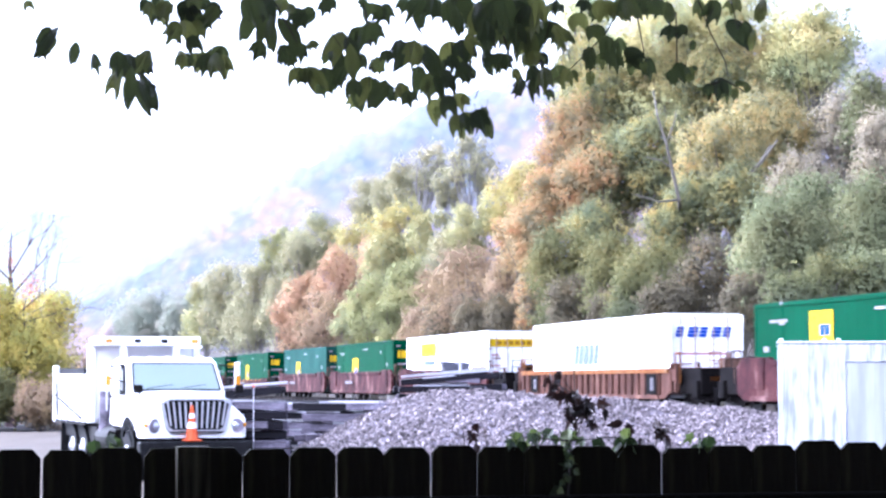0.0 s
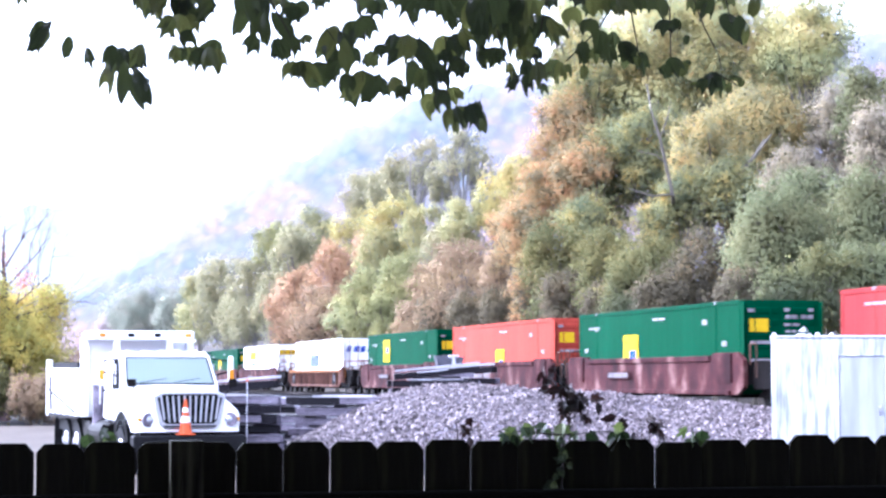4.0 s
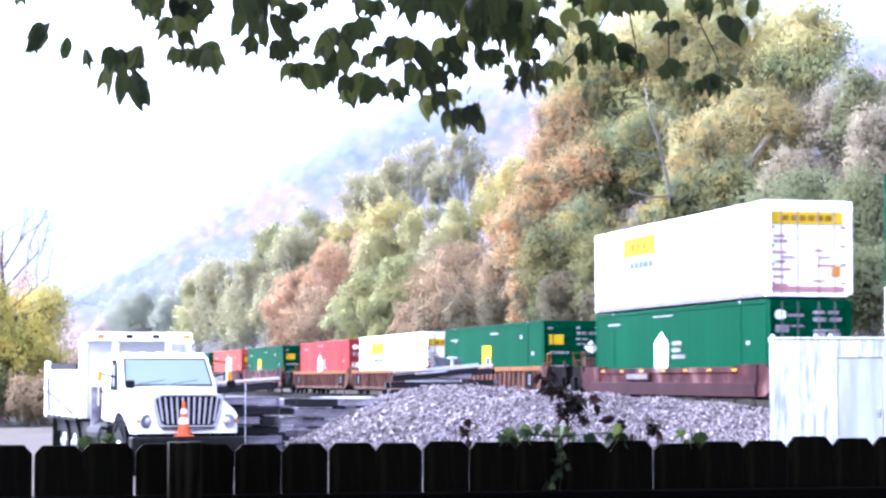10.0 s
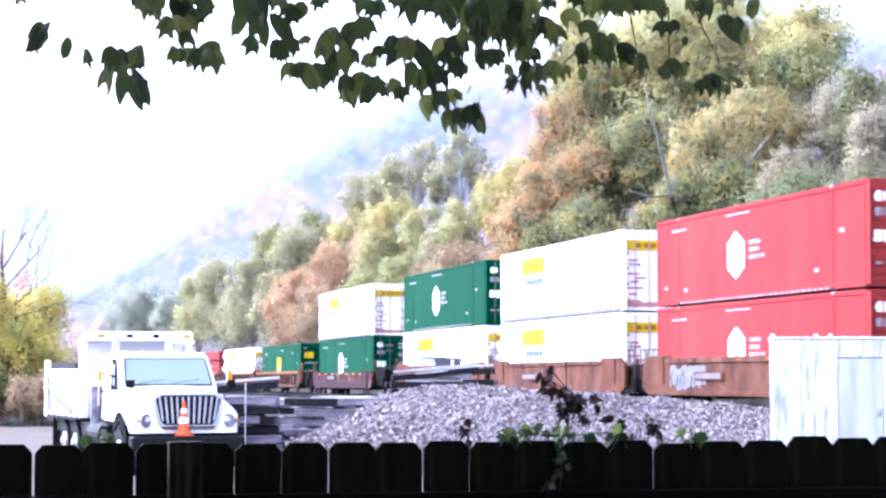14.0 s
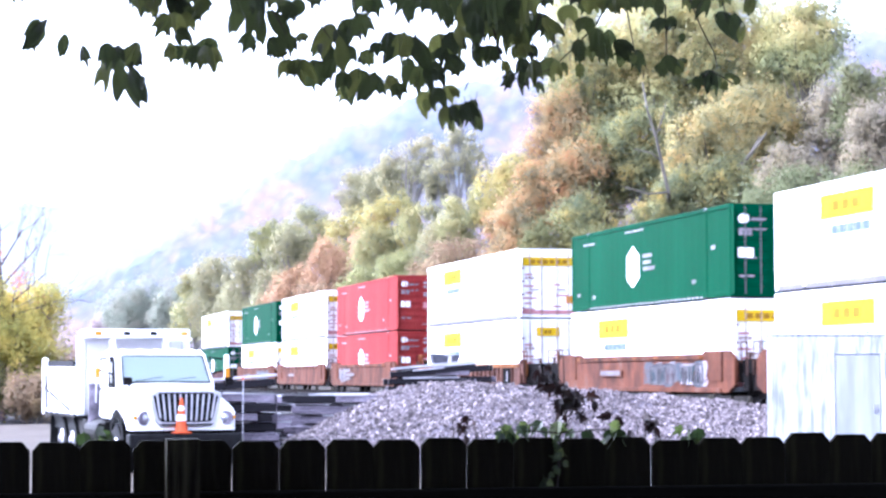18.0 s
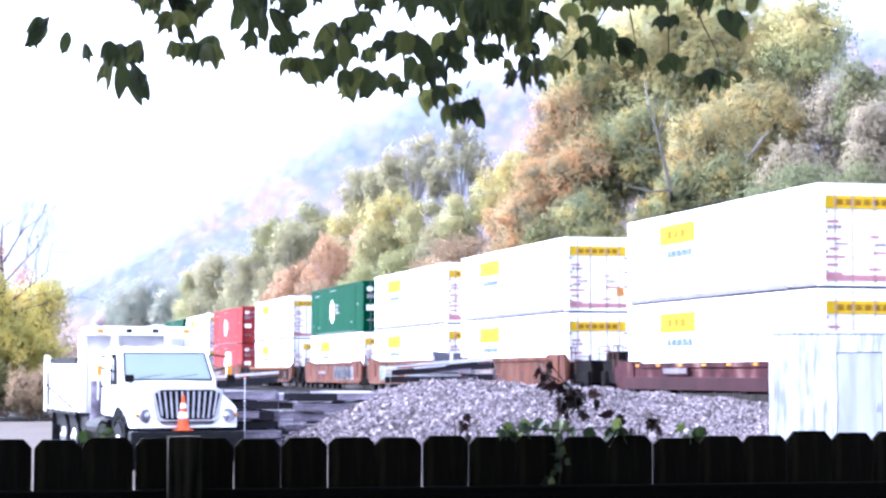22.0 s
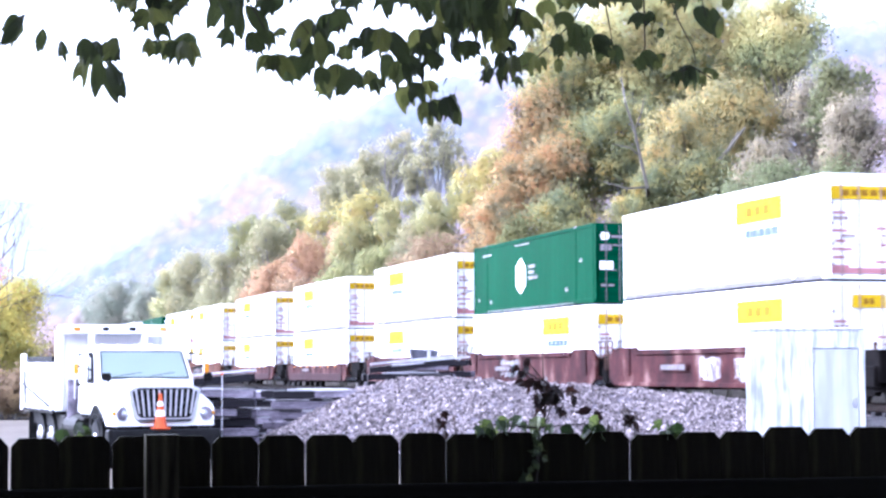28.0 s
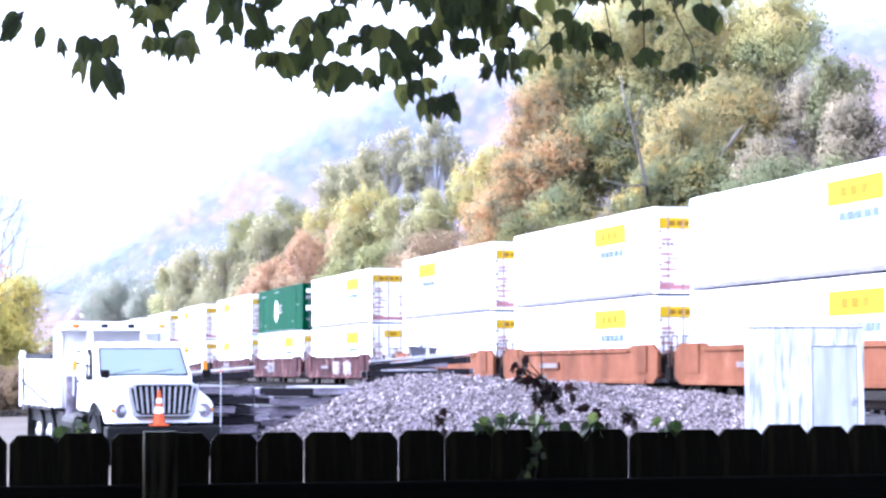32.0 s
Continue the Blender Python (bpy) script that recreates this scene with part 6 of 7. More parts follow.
# ---- the tree by the track ----
def build_track_tree():
    tree(-17.0, 85.0, 5.9, 2.3, "gold", 0.10, 0.06)
    tree(-18.9, 84.0, 6.6, 1.9, "gold", 0.10, 0.06)
    tree(-16.5, 92.0, 3.2, 1.4, "tan", 0.03, 0.07, 0.3)
    tree(-18.6, 88.0, 2.6, 1.6, "moss", 0.03, 0.07)
    for bx, by, bh, br, kind in ((-15.2, 79.5, 1.9, 1.3, "tan"), (-17.6, 80.5, 2.2, 1.5, "moss"), (-12.9, 82.0, 1.7, 1.2, "tan"), (-20.0, 79.0, 2.0, 1.6, "moss"), (-13.8, 86.0, 2.6, 1.3, "plum"), (-10.6, 84.0, 1.6, 1.2, "moss")):
        tree(bx, by, bh, br, kind, 0.03, 0.07)
    rnd = random.Random(12)
    x, y = -17.75, 85.2
    ob = thing("tree", Matrix.Translation((x, y, ground_z(x, y))), "bare dark autumn tree rising over yellow leaves", "tree", "autumn trees along the railway")
    paths = [[(Vector((0, 0, -0.2)), 0.26), (Vector((0.1, 0, 2.5)), 0.2), (Vector((0.0, 0.1, 5.0)), 0.13), (Vector((-0.1, 0, 6.6)), 0.07), (Vector((-0.05, 0, 8.0)), 0.015)]]

    def grow(p, way, length, r, depth):
        q = p + way * length
        bend = p.lerp(q, 0.5) + Vector((rnd.uniform(-.1, .1), rnd.uniform(-.1, .1), rnd.uniform(-.05, .15))) * length
        paths.append([(p, r), (bend, r * 0.75), (q, r * 0.45)])
        if depth:
            for _ in range(3):
                w = (way + Vector((rnd.gauss(0, 0.45), rnd.gauss(0, 0.3), rnd.gauss(0.12, 0.35)))).normalized()
                grow(bend.lerp(q, rnd.uniform(0.2, 1.0)), w, length * rnd.uniform(0.5, 0.75), r * 0.45, depth - 1)
    for z, sx, up, ln in ((3.6, 1, 0.7, 2.2), (4.4, 1, 0.9, 2.4), (4.9, -1, 1.0, 2.0), (5.4, 1, 1.2, 2.2), (5.9, -1, 1.4, 1.7), (6.3, 1, 1.8, 1.7), (4.0, 1, 0.35, 1.8)):
        grow(Vector((0, 0, z)), Vector((sx, rnd.uniform(-0.4, 0.4), up)).normalized(), ln, 0.042, 4)
    from_arrays("trunk", *limb_mesh(paths, 5), MAUVE_BARK, ob)
    rng = np.random.default_rng(3)
    cs = np.array([(-0.3, 0, 7.2), (-0.1, 0, 6.7), (0.9, 0.1, 5.9), (1.6, 0.1, 5.2), (0.6, 0.1, 5.6), (-0.9, 0.1, 5.6)])
    foliage("crown", *leaf_cards(rng, cs, np.repeat(np.array([[0.45], [0.4], [0.5], [0.5], [0.6], [0.6]]), 3, axis=1), 900, 0.05, 0.4, 0.9), LEAVES["scarlet"], ob)


build_track_tree()


# ---- the yard fence ----
FENCE_A, FENCE_WAY = Vector((-1.187, 6.14, 0)), Vector((2.29, 0.45, 0)).normalized()


def picket_mesh(w, top, cut):
    b = prism([(-w / 2, 0.12), (w / 2, 0.12), (w / 2, top - cut), (w / 2 - cut * 0.9, top), (-w / 2 + cut * 0.9, top), (-w / 2, top - cut)], -0.008, 0.008, bevel=0.002)
    me = bpy.data.meshes.new("picket")
    b.to_mesh(me)
    b.free()
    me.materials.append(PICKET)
    return me


def build_fence():
    turn = math.degrees(math.atan2(FENCE_WAY.y, FENCE_WAY.x))
    ob = thing("picket_fence", pose(*FENCE_A, 0, 0, turn), "dark weathered dog-eared picket fence in shade", "fence")
    rnd = random.Random(8)
    # where the pickets meet, and the clear gaps there, in metres; further ones stand close
    seams = [-0.1418, -0.0006, 0.1419, 0.2940, 0.4391, 0.5889, 0.7298, 0.8703, 1.0119, 1.1600, 1.3024, 1.4496, 1.5891, 1.7370, 1.8862, 2.0386, 2.1812, 2.3249, 2.4718, 2.6142]
    seams = [seams[0] - 0.1459 * k for k in range(11, 0, -1)] + seams + [seams[-1] + 0.140 * k for k in range(1, 18)]
    gaps = {11: 0.002, 12: 0.0095, 13: 0.0065, 14: 0.006, 15: 0.001, 16: 0.005, 17: 0.0055, 18: 0.001, 19: 0.004, 20: 0.006, 21: 0.006, 22: 0.0055, 25: 0.005, 26: 0.0058}
    for i, (left, right) in enumerate(zip(seams, seams[1:])):
        g, h = gaps.get(i, 0.0004) * 0.52, gaps.get(i + 1, 0.0004) * 0.52
        w = right - left - (g + h) / 2
        me = picket_mesh(w, 2.036 + rnd.uniform(-0.004, 0.004), rnd.uniform(0.019, 0.028))
        dz = -0.010 - (0.006 if 24 < i < 28 else 0.0) + (0.006 if i > 27 else 0.0)
        share("picket", me, pose((left + right) / 2 + (g - h) / 4, rnd.uniform(-0.001, 0.001), dz, 0, rnd.uniform(-0.06, 0.06), 0), ob)
    for z in (0.35, 1.05, 1.79):
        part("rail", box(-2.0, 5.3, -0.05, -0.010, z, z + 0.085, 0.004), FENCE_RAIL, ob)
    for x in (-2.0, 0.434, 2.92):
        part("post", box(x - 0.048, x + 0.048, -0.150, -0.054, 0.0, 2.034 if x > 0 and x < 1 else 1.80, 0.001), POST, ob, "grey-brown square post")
    return ob


build_fence()


# ---- the overhanging branch, the sapling and the creeper ----
def lobed_leaf(name, mat, length, lobes, tooth):
    """One leaf hanging from its stalk: lobed outline, folded along its rib, with a stalk."""
    pts = []
    n = len(lobes)
    for i, (a, r) in enumerate(lobes):
        pts.append((math.sin(radians(a)) * r * length, -length * 0.42 - math.cos(radians(a)) * r * length))
    outline = [(0.0, 0.0)] + pts
    b = bmesh.new()
    rib = [b.verts.new((0, 0, 0)), b.verts.new((0, 0.02 * length, -length * 0.5)), b.verts.new((0, 0, pts[n // 2][1]))]
    ring = [b.verts.new((x, -abs(x) * 0.35 + 0.004 * math.sin(x * 90), z)) for x, z in pts]
    for i, (r, q) in enumerate(zip(ring, ring[1:])):
        if tooth and i % 5 == tooth:
            m, s = b.verts.new(rib[1].co.lerp(r.co, 0.45)), b.verts.new(rib[1].co.lerp(q.co, 0.45))
            u, w = b.verts.new(rib[1].co.lerp(r.co, 0.75)), b.verts.new(rib[1].co.lerp(q.co, 0.75))
            b.faces.new((rib[1], m, s))
            b.faces.new((u, r, q, w))
        else:
            b.faces.new((rib[1], r, q))
    b.faces.new((rib[0], ring[0], rib[1]))
    b.faces.new((rib[0], rib[1], ring[-1]))
    rod((0, 0, 0), (0.0, 0.004, length * 0.35), 0.0011, 0.0008, 4, bm=b)
    me = bpy.data.meshes.new(name)
    b.to_mesh(me)
    b.free()
    me.materials.append(mat)
    return me


def leaf_paint(name, lo, mid, hi, clear):
    def build(nodes, links, b):
        info = nodes.new("ShaderNodeObjectInfo")
        r = ramp(nodes, [(0.0, lo), (0.6, mid), (1.0, hi)])
        links.new(info.outputs["Random"], r.inputs[0])
        n = noise_node(nodes, links, 60, 3)
        c = mixed(nodes, links, 0.5, r.outputs[0], n.outputs[0], "MULTIPLY")
        links.new(c, b.inputs["Base Color"])
        b.inputs["Roughness"].default_value = 0.5
        tr = nodes.new("ShaderNodeBsdfTranslucent")
        links.new(c, tr.inputs[0])
        mx = nodes.new("ShaderNodeMixShader")
        mx.inputs[0].default_value = clear
        links.new(b.outputs[0], mx.inputs[1])
        links.new(tr.outputs[0], mx.inputs[2])
        links.new(mx.outputs[0], nodes["Material Output"].inputs[0])
    return material(name, build)


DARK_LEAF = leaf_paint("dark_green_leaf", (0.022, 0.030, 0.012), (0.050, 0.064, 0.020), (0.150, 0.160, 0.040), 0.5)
WINE_LEAF = leaf_paint("wine_leaf", (0.010, 0.005, 0.005), (0.022, 0.008, 0.007), (0.045, 0.018, 0.012), 0.2)
IVY_LEAF = leaf_paint("ivy_leaf", (0.012, 0.022, 0.007), (0.034, 0.055, 0.015), (0.110, 0.140, 0.034), 0.45)
FIVE = [(-150, 0.36), (-118, 0.60), (-95, 0.36), (-62, 0.78), (-38, 0.42), (-16, 0.62), (0, 1.0), (16, 0.62), (38, 0.42), (62, 0.78), (95, 0.36), (118, 0.60), (150, 0.36)]
THREE = [(-150, 0.34), (-115, 0.46), (-85, 0.44), (-55, 0.86), (-34, 0.46), (-14, 0.66), (0, 1.08), (14, 0.66), (34, 0.46), (55, 0.80), (85, 0.44), (115, 0.46), (150, 0.34)]
BROAD = [(-160, 0.34), (-120, 0.52), (-85, 0.60), (-66, 0.70), (-58, 0.58), (-36, 0.74), (-28, 0.62), (-12, 0.80), (0, 1.02), (12, 0.80), (28, 0.62), (36, 0.74), (58, 0.58), (66, 0.70), (85, 0.60), (120, 0.52), (160, 0.34)]
LONGISH = [(-150, 0.28), (-110, 0.36), (-70, 0.40), (-40, 0.50), (-28, 0.70), (-20, 0.62), (-8, 0.86), (0, 1.1), (8, 0.86), (20, 0.62), (28, 0.70), (40, 0.50), (70, 0.40), (110, 0.36), (150, 0.28)]
HANG = 4.2


def hanging_leaf(name, mat, half_outline, hole=None):
    """A drooping leaf one unit wide and long, rounded above, its lobes hanging; folded over its rib. hole: place of a bite."""
    ring = list(half_outline)
    for cut in (0.20, 0.25):
        ring = [(p[0] + (q[0] - p[0]) * c, p[1] + (q[1] - p[1]) * c) for p, q in zip(ring, ring[1:] + ring[:1]) for c in (cut, 1 - cut)]
    if hole:
        hx, hz, hr = hole
        at = min(range(len(ring)), key=lambda i: (ring[i][0] - hx) ** 2 + (ring[i][1] - hz) ** 2)
        turn = math.atan2(ring[at][1] - hz, ring[at][0] - hx)
        bite = [(hx + hr * math.cos(turn - 2 * math.pi * i / 8), hz + hr * math.sin(turn - 2 * math.pi * i / 8)) for i in range(9)]
        ring = ring[:at + 1] + bite + ring[at:]
    b = bmesh.new()
    f = b.faces.new([b.verts.new((x, 0.0, z)) for x, z in ring])
    bmesh.ops.triangulate(b, faces=[f])
    for v in b.verts:
        v.co.y = -0.30 * (0.25 - v.co.x ** 2) - 0.10 * math.sin(v.co.z * 3 + v.co.x * 4)
    rod((0, -0.06, -0.03), (0.05, 0.0, 0.22), 0.014, 0.010, 4, bm=b)
    me = bpy.data.meshes.new(name)
    b.to_mesh(me)
    b.free()
    me.materials.append(mat)
    return me


def build_branch():
    """Twigs that hang into view from the tree over the fence, with their leaves."""
    ob = thing("overhanging_branch", Matrix.Translation((0, HANG, 2.25)), "dark leafy branch hanging down from above", "branch")
    maple = [(0.0, 0.0), (0.18, -0.10), (0.30, -0.06), (0.50, -0.40), (0.32, -0.42), (0.42, -0.78), (0.16, -0.62), (0.03, -1.0), (-0.10, -0.64), (-0.36, -0.86), (-0.30, -0.46), (-0.50, -0.50), (-0.34, -0.10), (-0.16, -0.08)]
    trident = [(0.0, 0.0), (0.30, -0.08), (0.46, -0.30), (0.50, -0.72), (0.30, -0.56), (0.18, -0.60), (0.04, -1.0), (-0.14, -0.62), (-0.30, -0.55), (-0.48, -0.80), (-0.46, -0.34), (-0.28, -0.08)]
    forked = [(0.0, 0.0), (0.28, -0.06), (0.46, -0.30), (0.44, -0.70), (0.28, -1.0), (0.12, -0.66), (0.0, -0.55), (-0.14, -0.60), (-0.30, -0.88), (-0.46, -0.56), (-0.46, -0.26), (-0.26, -0.05)]
    swept = [(0.0, 0.0), (0.22, -0.05), (0.38, -0.20), (0.50, -0.62), (0.32, -0.46), (0.24, -0.50), (0.26, -0.95), (0.06, -0.62), (-0.06, -0.60), (-0.14, -1.0), (-0.26, -0.58), (-0.36, -0.56), (-0.50, -0.80), (-0.44, -0.36), (-0.30, -0.12)]
    single = [(0.0, 0.0), (0.26, -0.14), (0.46, -0.36), (0.48, -0.58), (0.34, -0.80), (0.10, -1.0), (-0.06, -0.86), (-0.28, -0.88), (-0.42, -0.62), (-0.50, -0.40), (-0.34, -0.14)]
    blade = [(0.0, 0.0), (0.30, -0.16), (0.50, -0.46), (0.36, -0.74), (0.04, -1.0), (-0.20, -0.80), (-0.46, -0.60), (-0.48, -0.34), (-0.28, -0.10)]
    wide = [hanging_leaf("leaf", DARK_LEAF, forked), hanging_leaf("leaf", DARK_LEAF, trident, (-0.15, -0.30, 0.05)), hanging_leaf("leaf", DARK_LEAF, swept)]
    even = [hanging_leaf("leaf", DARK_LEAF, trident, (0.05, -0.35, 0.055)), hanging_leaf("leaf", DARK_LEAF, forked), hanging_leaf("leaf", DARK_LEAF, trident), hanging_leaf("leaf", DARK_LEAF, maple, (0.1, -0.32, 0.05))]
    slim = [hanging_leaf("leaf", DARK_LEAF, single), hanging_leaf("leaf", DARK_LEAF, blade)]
    # leaves spray by spray: sideways and up from the eye's level, width and length, in centimetres
    far_left = [(-85.2, 75.2, 2.7, 2.3), (-82.3, 68.2, 4.2, 6.4), (-79.3, 69.4, 5.0, 8.4), (-75.1, 66.8, 2.5, 5.1), (-71.6, 64.3, 2.7, 5.3), (-65.3, 65.0, 6.4, 6.2), (-61.4, 64.6, 6.6, 6.4), (-62.9, 61.3, 5.2, 9.8), (-66.7, 60.7, 3.6, 6.4), (-60.0, 58.1, 2.5, 3.4), (-60.4, 75.9, 5.4, 5.4), (-57.7, 75.4, 6.6, 6.6), (-52.3, 75.4, 7.9, 6.8), (-47.2, 74.0, 6.6, 5.2), (-54.5, 70.8, 7.3, 5.2), (-50.6, 71.9, 5.7, 6.1), (-52.0, 67.8, 3.6, 4.3), (-53.4, 64.6, 5.0, 4.3), (-49.5, 64.6, 5.9, 5.9), (-45.7, 65.0, 6.4, 6.4), (-50.6, 76.1, 5.7, 3.4)]
    left = [(-41.1, 74.3, 3.0, 4.8), (-38.6, 75.9, 6.8, 8.9), (-35.5, 71.9, 5.2, 8.2), (-37.3, 66.6, 3.6, 4.5), (-31.3, 73.3, 3.2, 4.8), (-28.4, 73.3, 5.7, 4.1), (-32.1, 66.9, 4.5, 5.7), (-29.6, 66.6, 2.7, 4.5), (-27.5, 66.9, 3.0, 2.0), (-29.6, 61.8, 4.3, 4.3), (-26.4, 61.8, 5.9, 5.2), (-23.0, 61.3, 3.9, 5.2), (-33.2, 75.6, 3.6, 3.9), (-24.4, 75.4, 4.3, 3.4), (-22.2, 68.0, 5.4, 7.3), (-19.8, 66.2, 3.0, 6.8), (-20.7, 61.6, 2.7, 5.0)]
    mid_left = [(-15.9, 70.6, 6.8, 4.8), (-13.9, 74.9, 5.4, 3.9), (-17.1, 64.3, 3.0, 4.1), (-14.3, 63.6, 3.0, 3.9), (-12.3, 65.0, 3.0, 3.0), (-17.1, 59.3, 5.4, 6.4), (-13.4, 59.3, 5.4, 6.4), (-18.8, 59.0, 3.4, 3.9), (-9.7, 58.4, 2.7, 4.5), (-8.2, 56.7, 3.2, 3.6), (-7.8, 67.1, 6.1, 6.6), (-4.9, 66.2, 3.4, 7.0), (-6.4, 75.9, 5.4, 6.4), (-2.3, 75.9, 4.1, 4.8), (0.9, 75.6, 4.5, 6.8), (-5.9, 61.8, 3.0, 5.0), (-2.5, 62.3, 3.0, 2.3)]
    mid = [(-4.6, 60.7, 5.4, 5.9), (-1.6, 60.7, 5.4, 5.2), (-3.2, 54.9, 3.4, 5.2), (-0.0, 55.8, 3.4, 4.8), (2.2, 56.3, 3.6, 3.9), (2.8, 52.6, 5.2, 5.7), (6.8, 52.8, 5.0, 6.4), (1.7, 67.3, 6.4, 4.8), (4.7, 67.8, 4.8, 5.4), (1.1, 64.3, 5.0, 3.9), (2.9, 62.5, 4.3, 4.5), (5.0, 61.8, 3.6, 4.1), (7.2, 64.6, 1.8, 5.2), (6.3, 75.4, 5.0, 7.5), (3.6, 75.6, 5.0, 4.1)]
    mid_right = [(9.0, 75.9, 7.3, 8.9), (12.7, 75.9, 7.3, 7.9), (16.1, 75.9, 6.1, 8.6), (9.0, 70.8, 5.7, 6.4), (12.7, 70.8, 6.1, 5.7), (16.5, 69.6, 6.1, 7.5), (10.2, 64.3, 4.5, 4.5), (12.0, 64.3, 2.7, 3.9), (16.4, 64.6, 4.3, 3.2), (13.7, 61.3, 1.9, 3.2), (15.4, 59.3, 2.5, 4.3), (17.2, 58.8, 2.3, 4.5), (18.6, 61.8, 5.0, 5.7), (21.8, 61.8, 4.1, 5.0), (24.1, 61.3, 3.2, 4.8), (21.0, 70.6, 4.8, 5.4), (22.9, 69.4, 3.4, 4.5), (19.5, 64.6, 2.5, 3.9), (20.6, 57.0, 1.6, 2.5), (22.2, 75.2, 2.5, 3.2)]
    right = [(26.1, 72.5, 5.2, 4.1), (30.2, 70.1, 4.8, 4.3), (31.7, 75.4, 7.3, 5.2), (35.7, 75.9, 7.3, 5.7), (39.2, 75.9, 6.1, 5.4), (42.6, 75.6, 5.0, 5.0), (44.5, 74.9, 3.0, 5.4), (32.4, 68.0, 4.1, 6.8), (34.6, 67.6, 3.4, 5.0), (28.6, 65.7, 3.2, 6.4), (29.0, 60.7, 2.2, 3.9), (31.3, 64.6, 4.1, 3.6), (33.9, 64.6, 3.6, 5.2), (37.2, 65.3, 5.7, 5.9), (40.5, 63.4, 3.2, 5.9), (38.3, 63.0, 4.8, 3.0), (28.3, 75.2, 4.1, 3.0)]
    far_right = [(45.4, 70.1, 4.1, 4.1), (48.0, 70.1, 2.7, 3.6), (50.8, 75.4, 3.4, 5.0), (49.9, 66.9, 1.7, 2.7), (46.5, 62.3, 4.1, 5.2), (48.4, 61.6, 3.4, 4.3), (44.9, 60.9, 3.0, 4.1), (54.7, 75.2, 4.8, 6.8), (56.9, 71.0, 3.9, 7.0), (60.3, 71.0, 3.2, 7.0), (62.3, 69.2, 1.9, 5.0), (64.3, 75.4, 3.2, 5.7), (58.5, 75.6, 4.8, 3.6), (55.0, 59.3, 4.8, 5.7), (56.7, 58.8, 2.8, 5.4), (53.1, 58.1, 2.5, 3.9), (58.5, 57.2, 1.7, 3.4), (60.3, 58.4, 3.9, 1.8), (51.6, 57.4, 2.3, 1.2), (49.3, 61.6, 3.0, 1.4)]
    sprays = [far_left, left, mid_left, mid, mid_right, right, far_right]
    rnd = random.Random(21)
    for spray in sprays:
        for x, z, w, h in spray:
            near_tip = 0.84 if x > 24 else 0.88 if x < -40 else 1.0
            w, h = w * near_tip * (0.88 if z > 71 and x > 20 else 1.0), h * near_tip
            # a broad leaf's place is filled by a tuft of three smaller ones
            tuft = [(0.0, 0.0, 1.16, 1.16)] if w < 4.2 else [(-0.22, rnd.uniform(-0.05, 0.15), rnd.uniform(0.62, 0.86), rnd.uniform(0.85, 1.15)), (0.22, rnd.uniform(-0.1, 0.12), rnd.uniform(0.62, 0.86), rnd.uniform(0.9, 1.2)), (rnd.uniform(-0.15, 0.15), rnd.uniform(0.0, 0.25), rnd.uniform(0.5, 0.75), rnd.uniform(0.9, 1.15))]
            for dx, dz, fw, fh in tuft:
                lw, lh = w * fw, h * fh * (1.15 if w > h else 1.0)
                kinds = wide if lw > 1.25 * lh else slim if lw < 0.50 * lh else even
                away = rnd.uniform(-0.30, 0.30)
                k = (HANG + away) / HANG
                m = pose((x + dx * w) / 100 * k, away, (z + 0.2 - dz * h) / 100 * k, rnd.uniform(-14, 14), rnd.gauss(dx * 55, 20), rnd.uniform(-25, 25))
                side = rnd.choice((-1, 1))
                share("leaf", kinds[rnd.randrange(len(kinds))], m @ Matrix.Diagonal((side * lw * 0.0102 * k, (lw + lh) * 0.005, lh * 0.0102 * k, 1)), ob)
    for spray in sprays[1:5]:
        for x, z, w, h in spray:
            if rnd.random() < 0.55:
                away = rnd.uniform(-0.2, 0.4)
                k = (HANG + away) / HANG
                m = pose((x + rnd.choice((-1, 1)) * w * rnd.uniform(0.25, 0.5)) / 100 * k, away, (z - h * rnd.uniform(-0.1, 0.25)) / 100 * k, rnd.uniform(-20, 20), rnd.gauss(0, 22), rnd.uniform(-40, 40))
                share("leaf", (slim + even)[rnd.randrange(6)], m @ Matrix.Diagonal((w * 0.0062 * k, (w + h) * 0.003, h * 0.0070 * k, 1)), ob)
    for spray in sprays[4:5]:
        for x, z, w, h in spray:
            if z > 66:
                away = rnd.uniform(0.1, 0.5)
                k = (HANG + away) / HANG
                m = pose((x + rnd.uniform(-2.5, 2.5)) / 100 * k, away, (z + rnd.uniform(-0.5, 2.0)) / 100 * k, rnd.uniform(-14, 14), rnd.gauss(0, 14), rnd.uniform(-30, 30))
                share("leaf", even[rnd.randrange(4)], m @ Matrix.Diagonal((w * 0.0105 * k, (w + h) * 0.005, h * 0.0105 * k, 1)), ob)
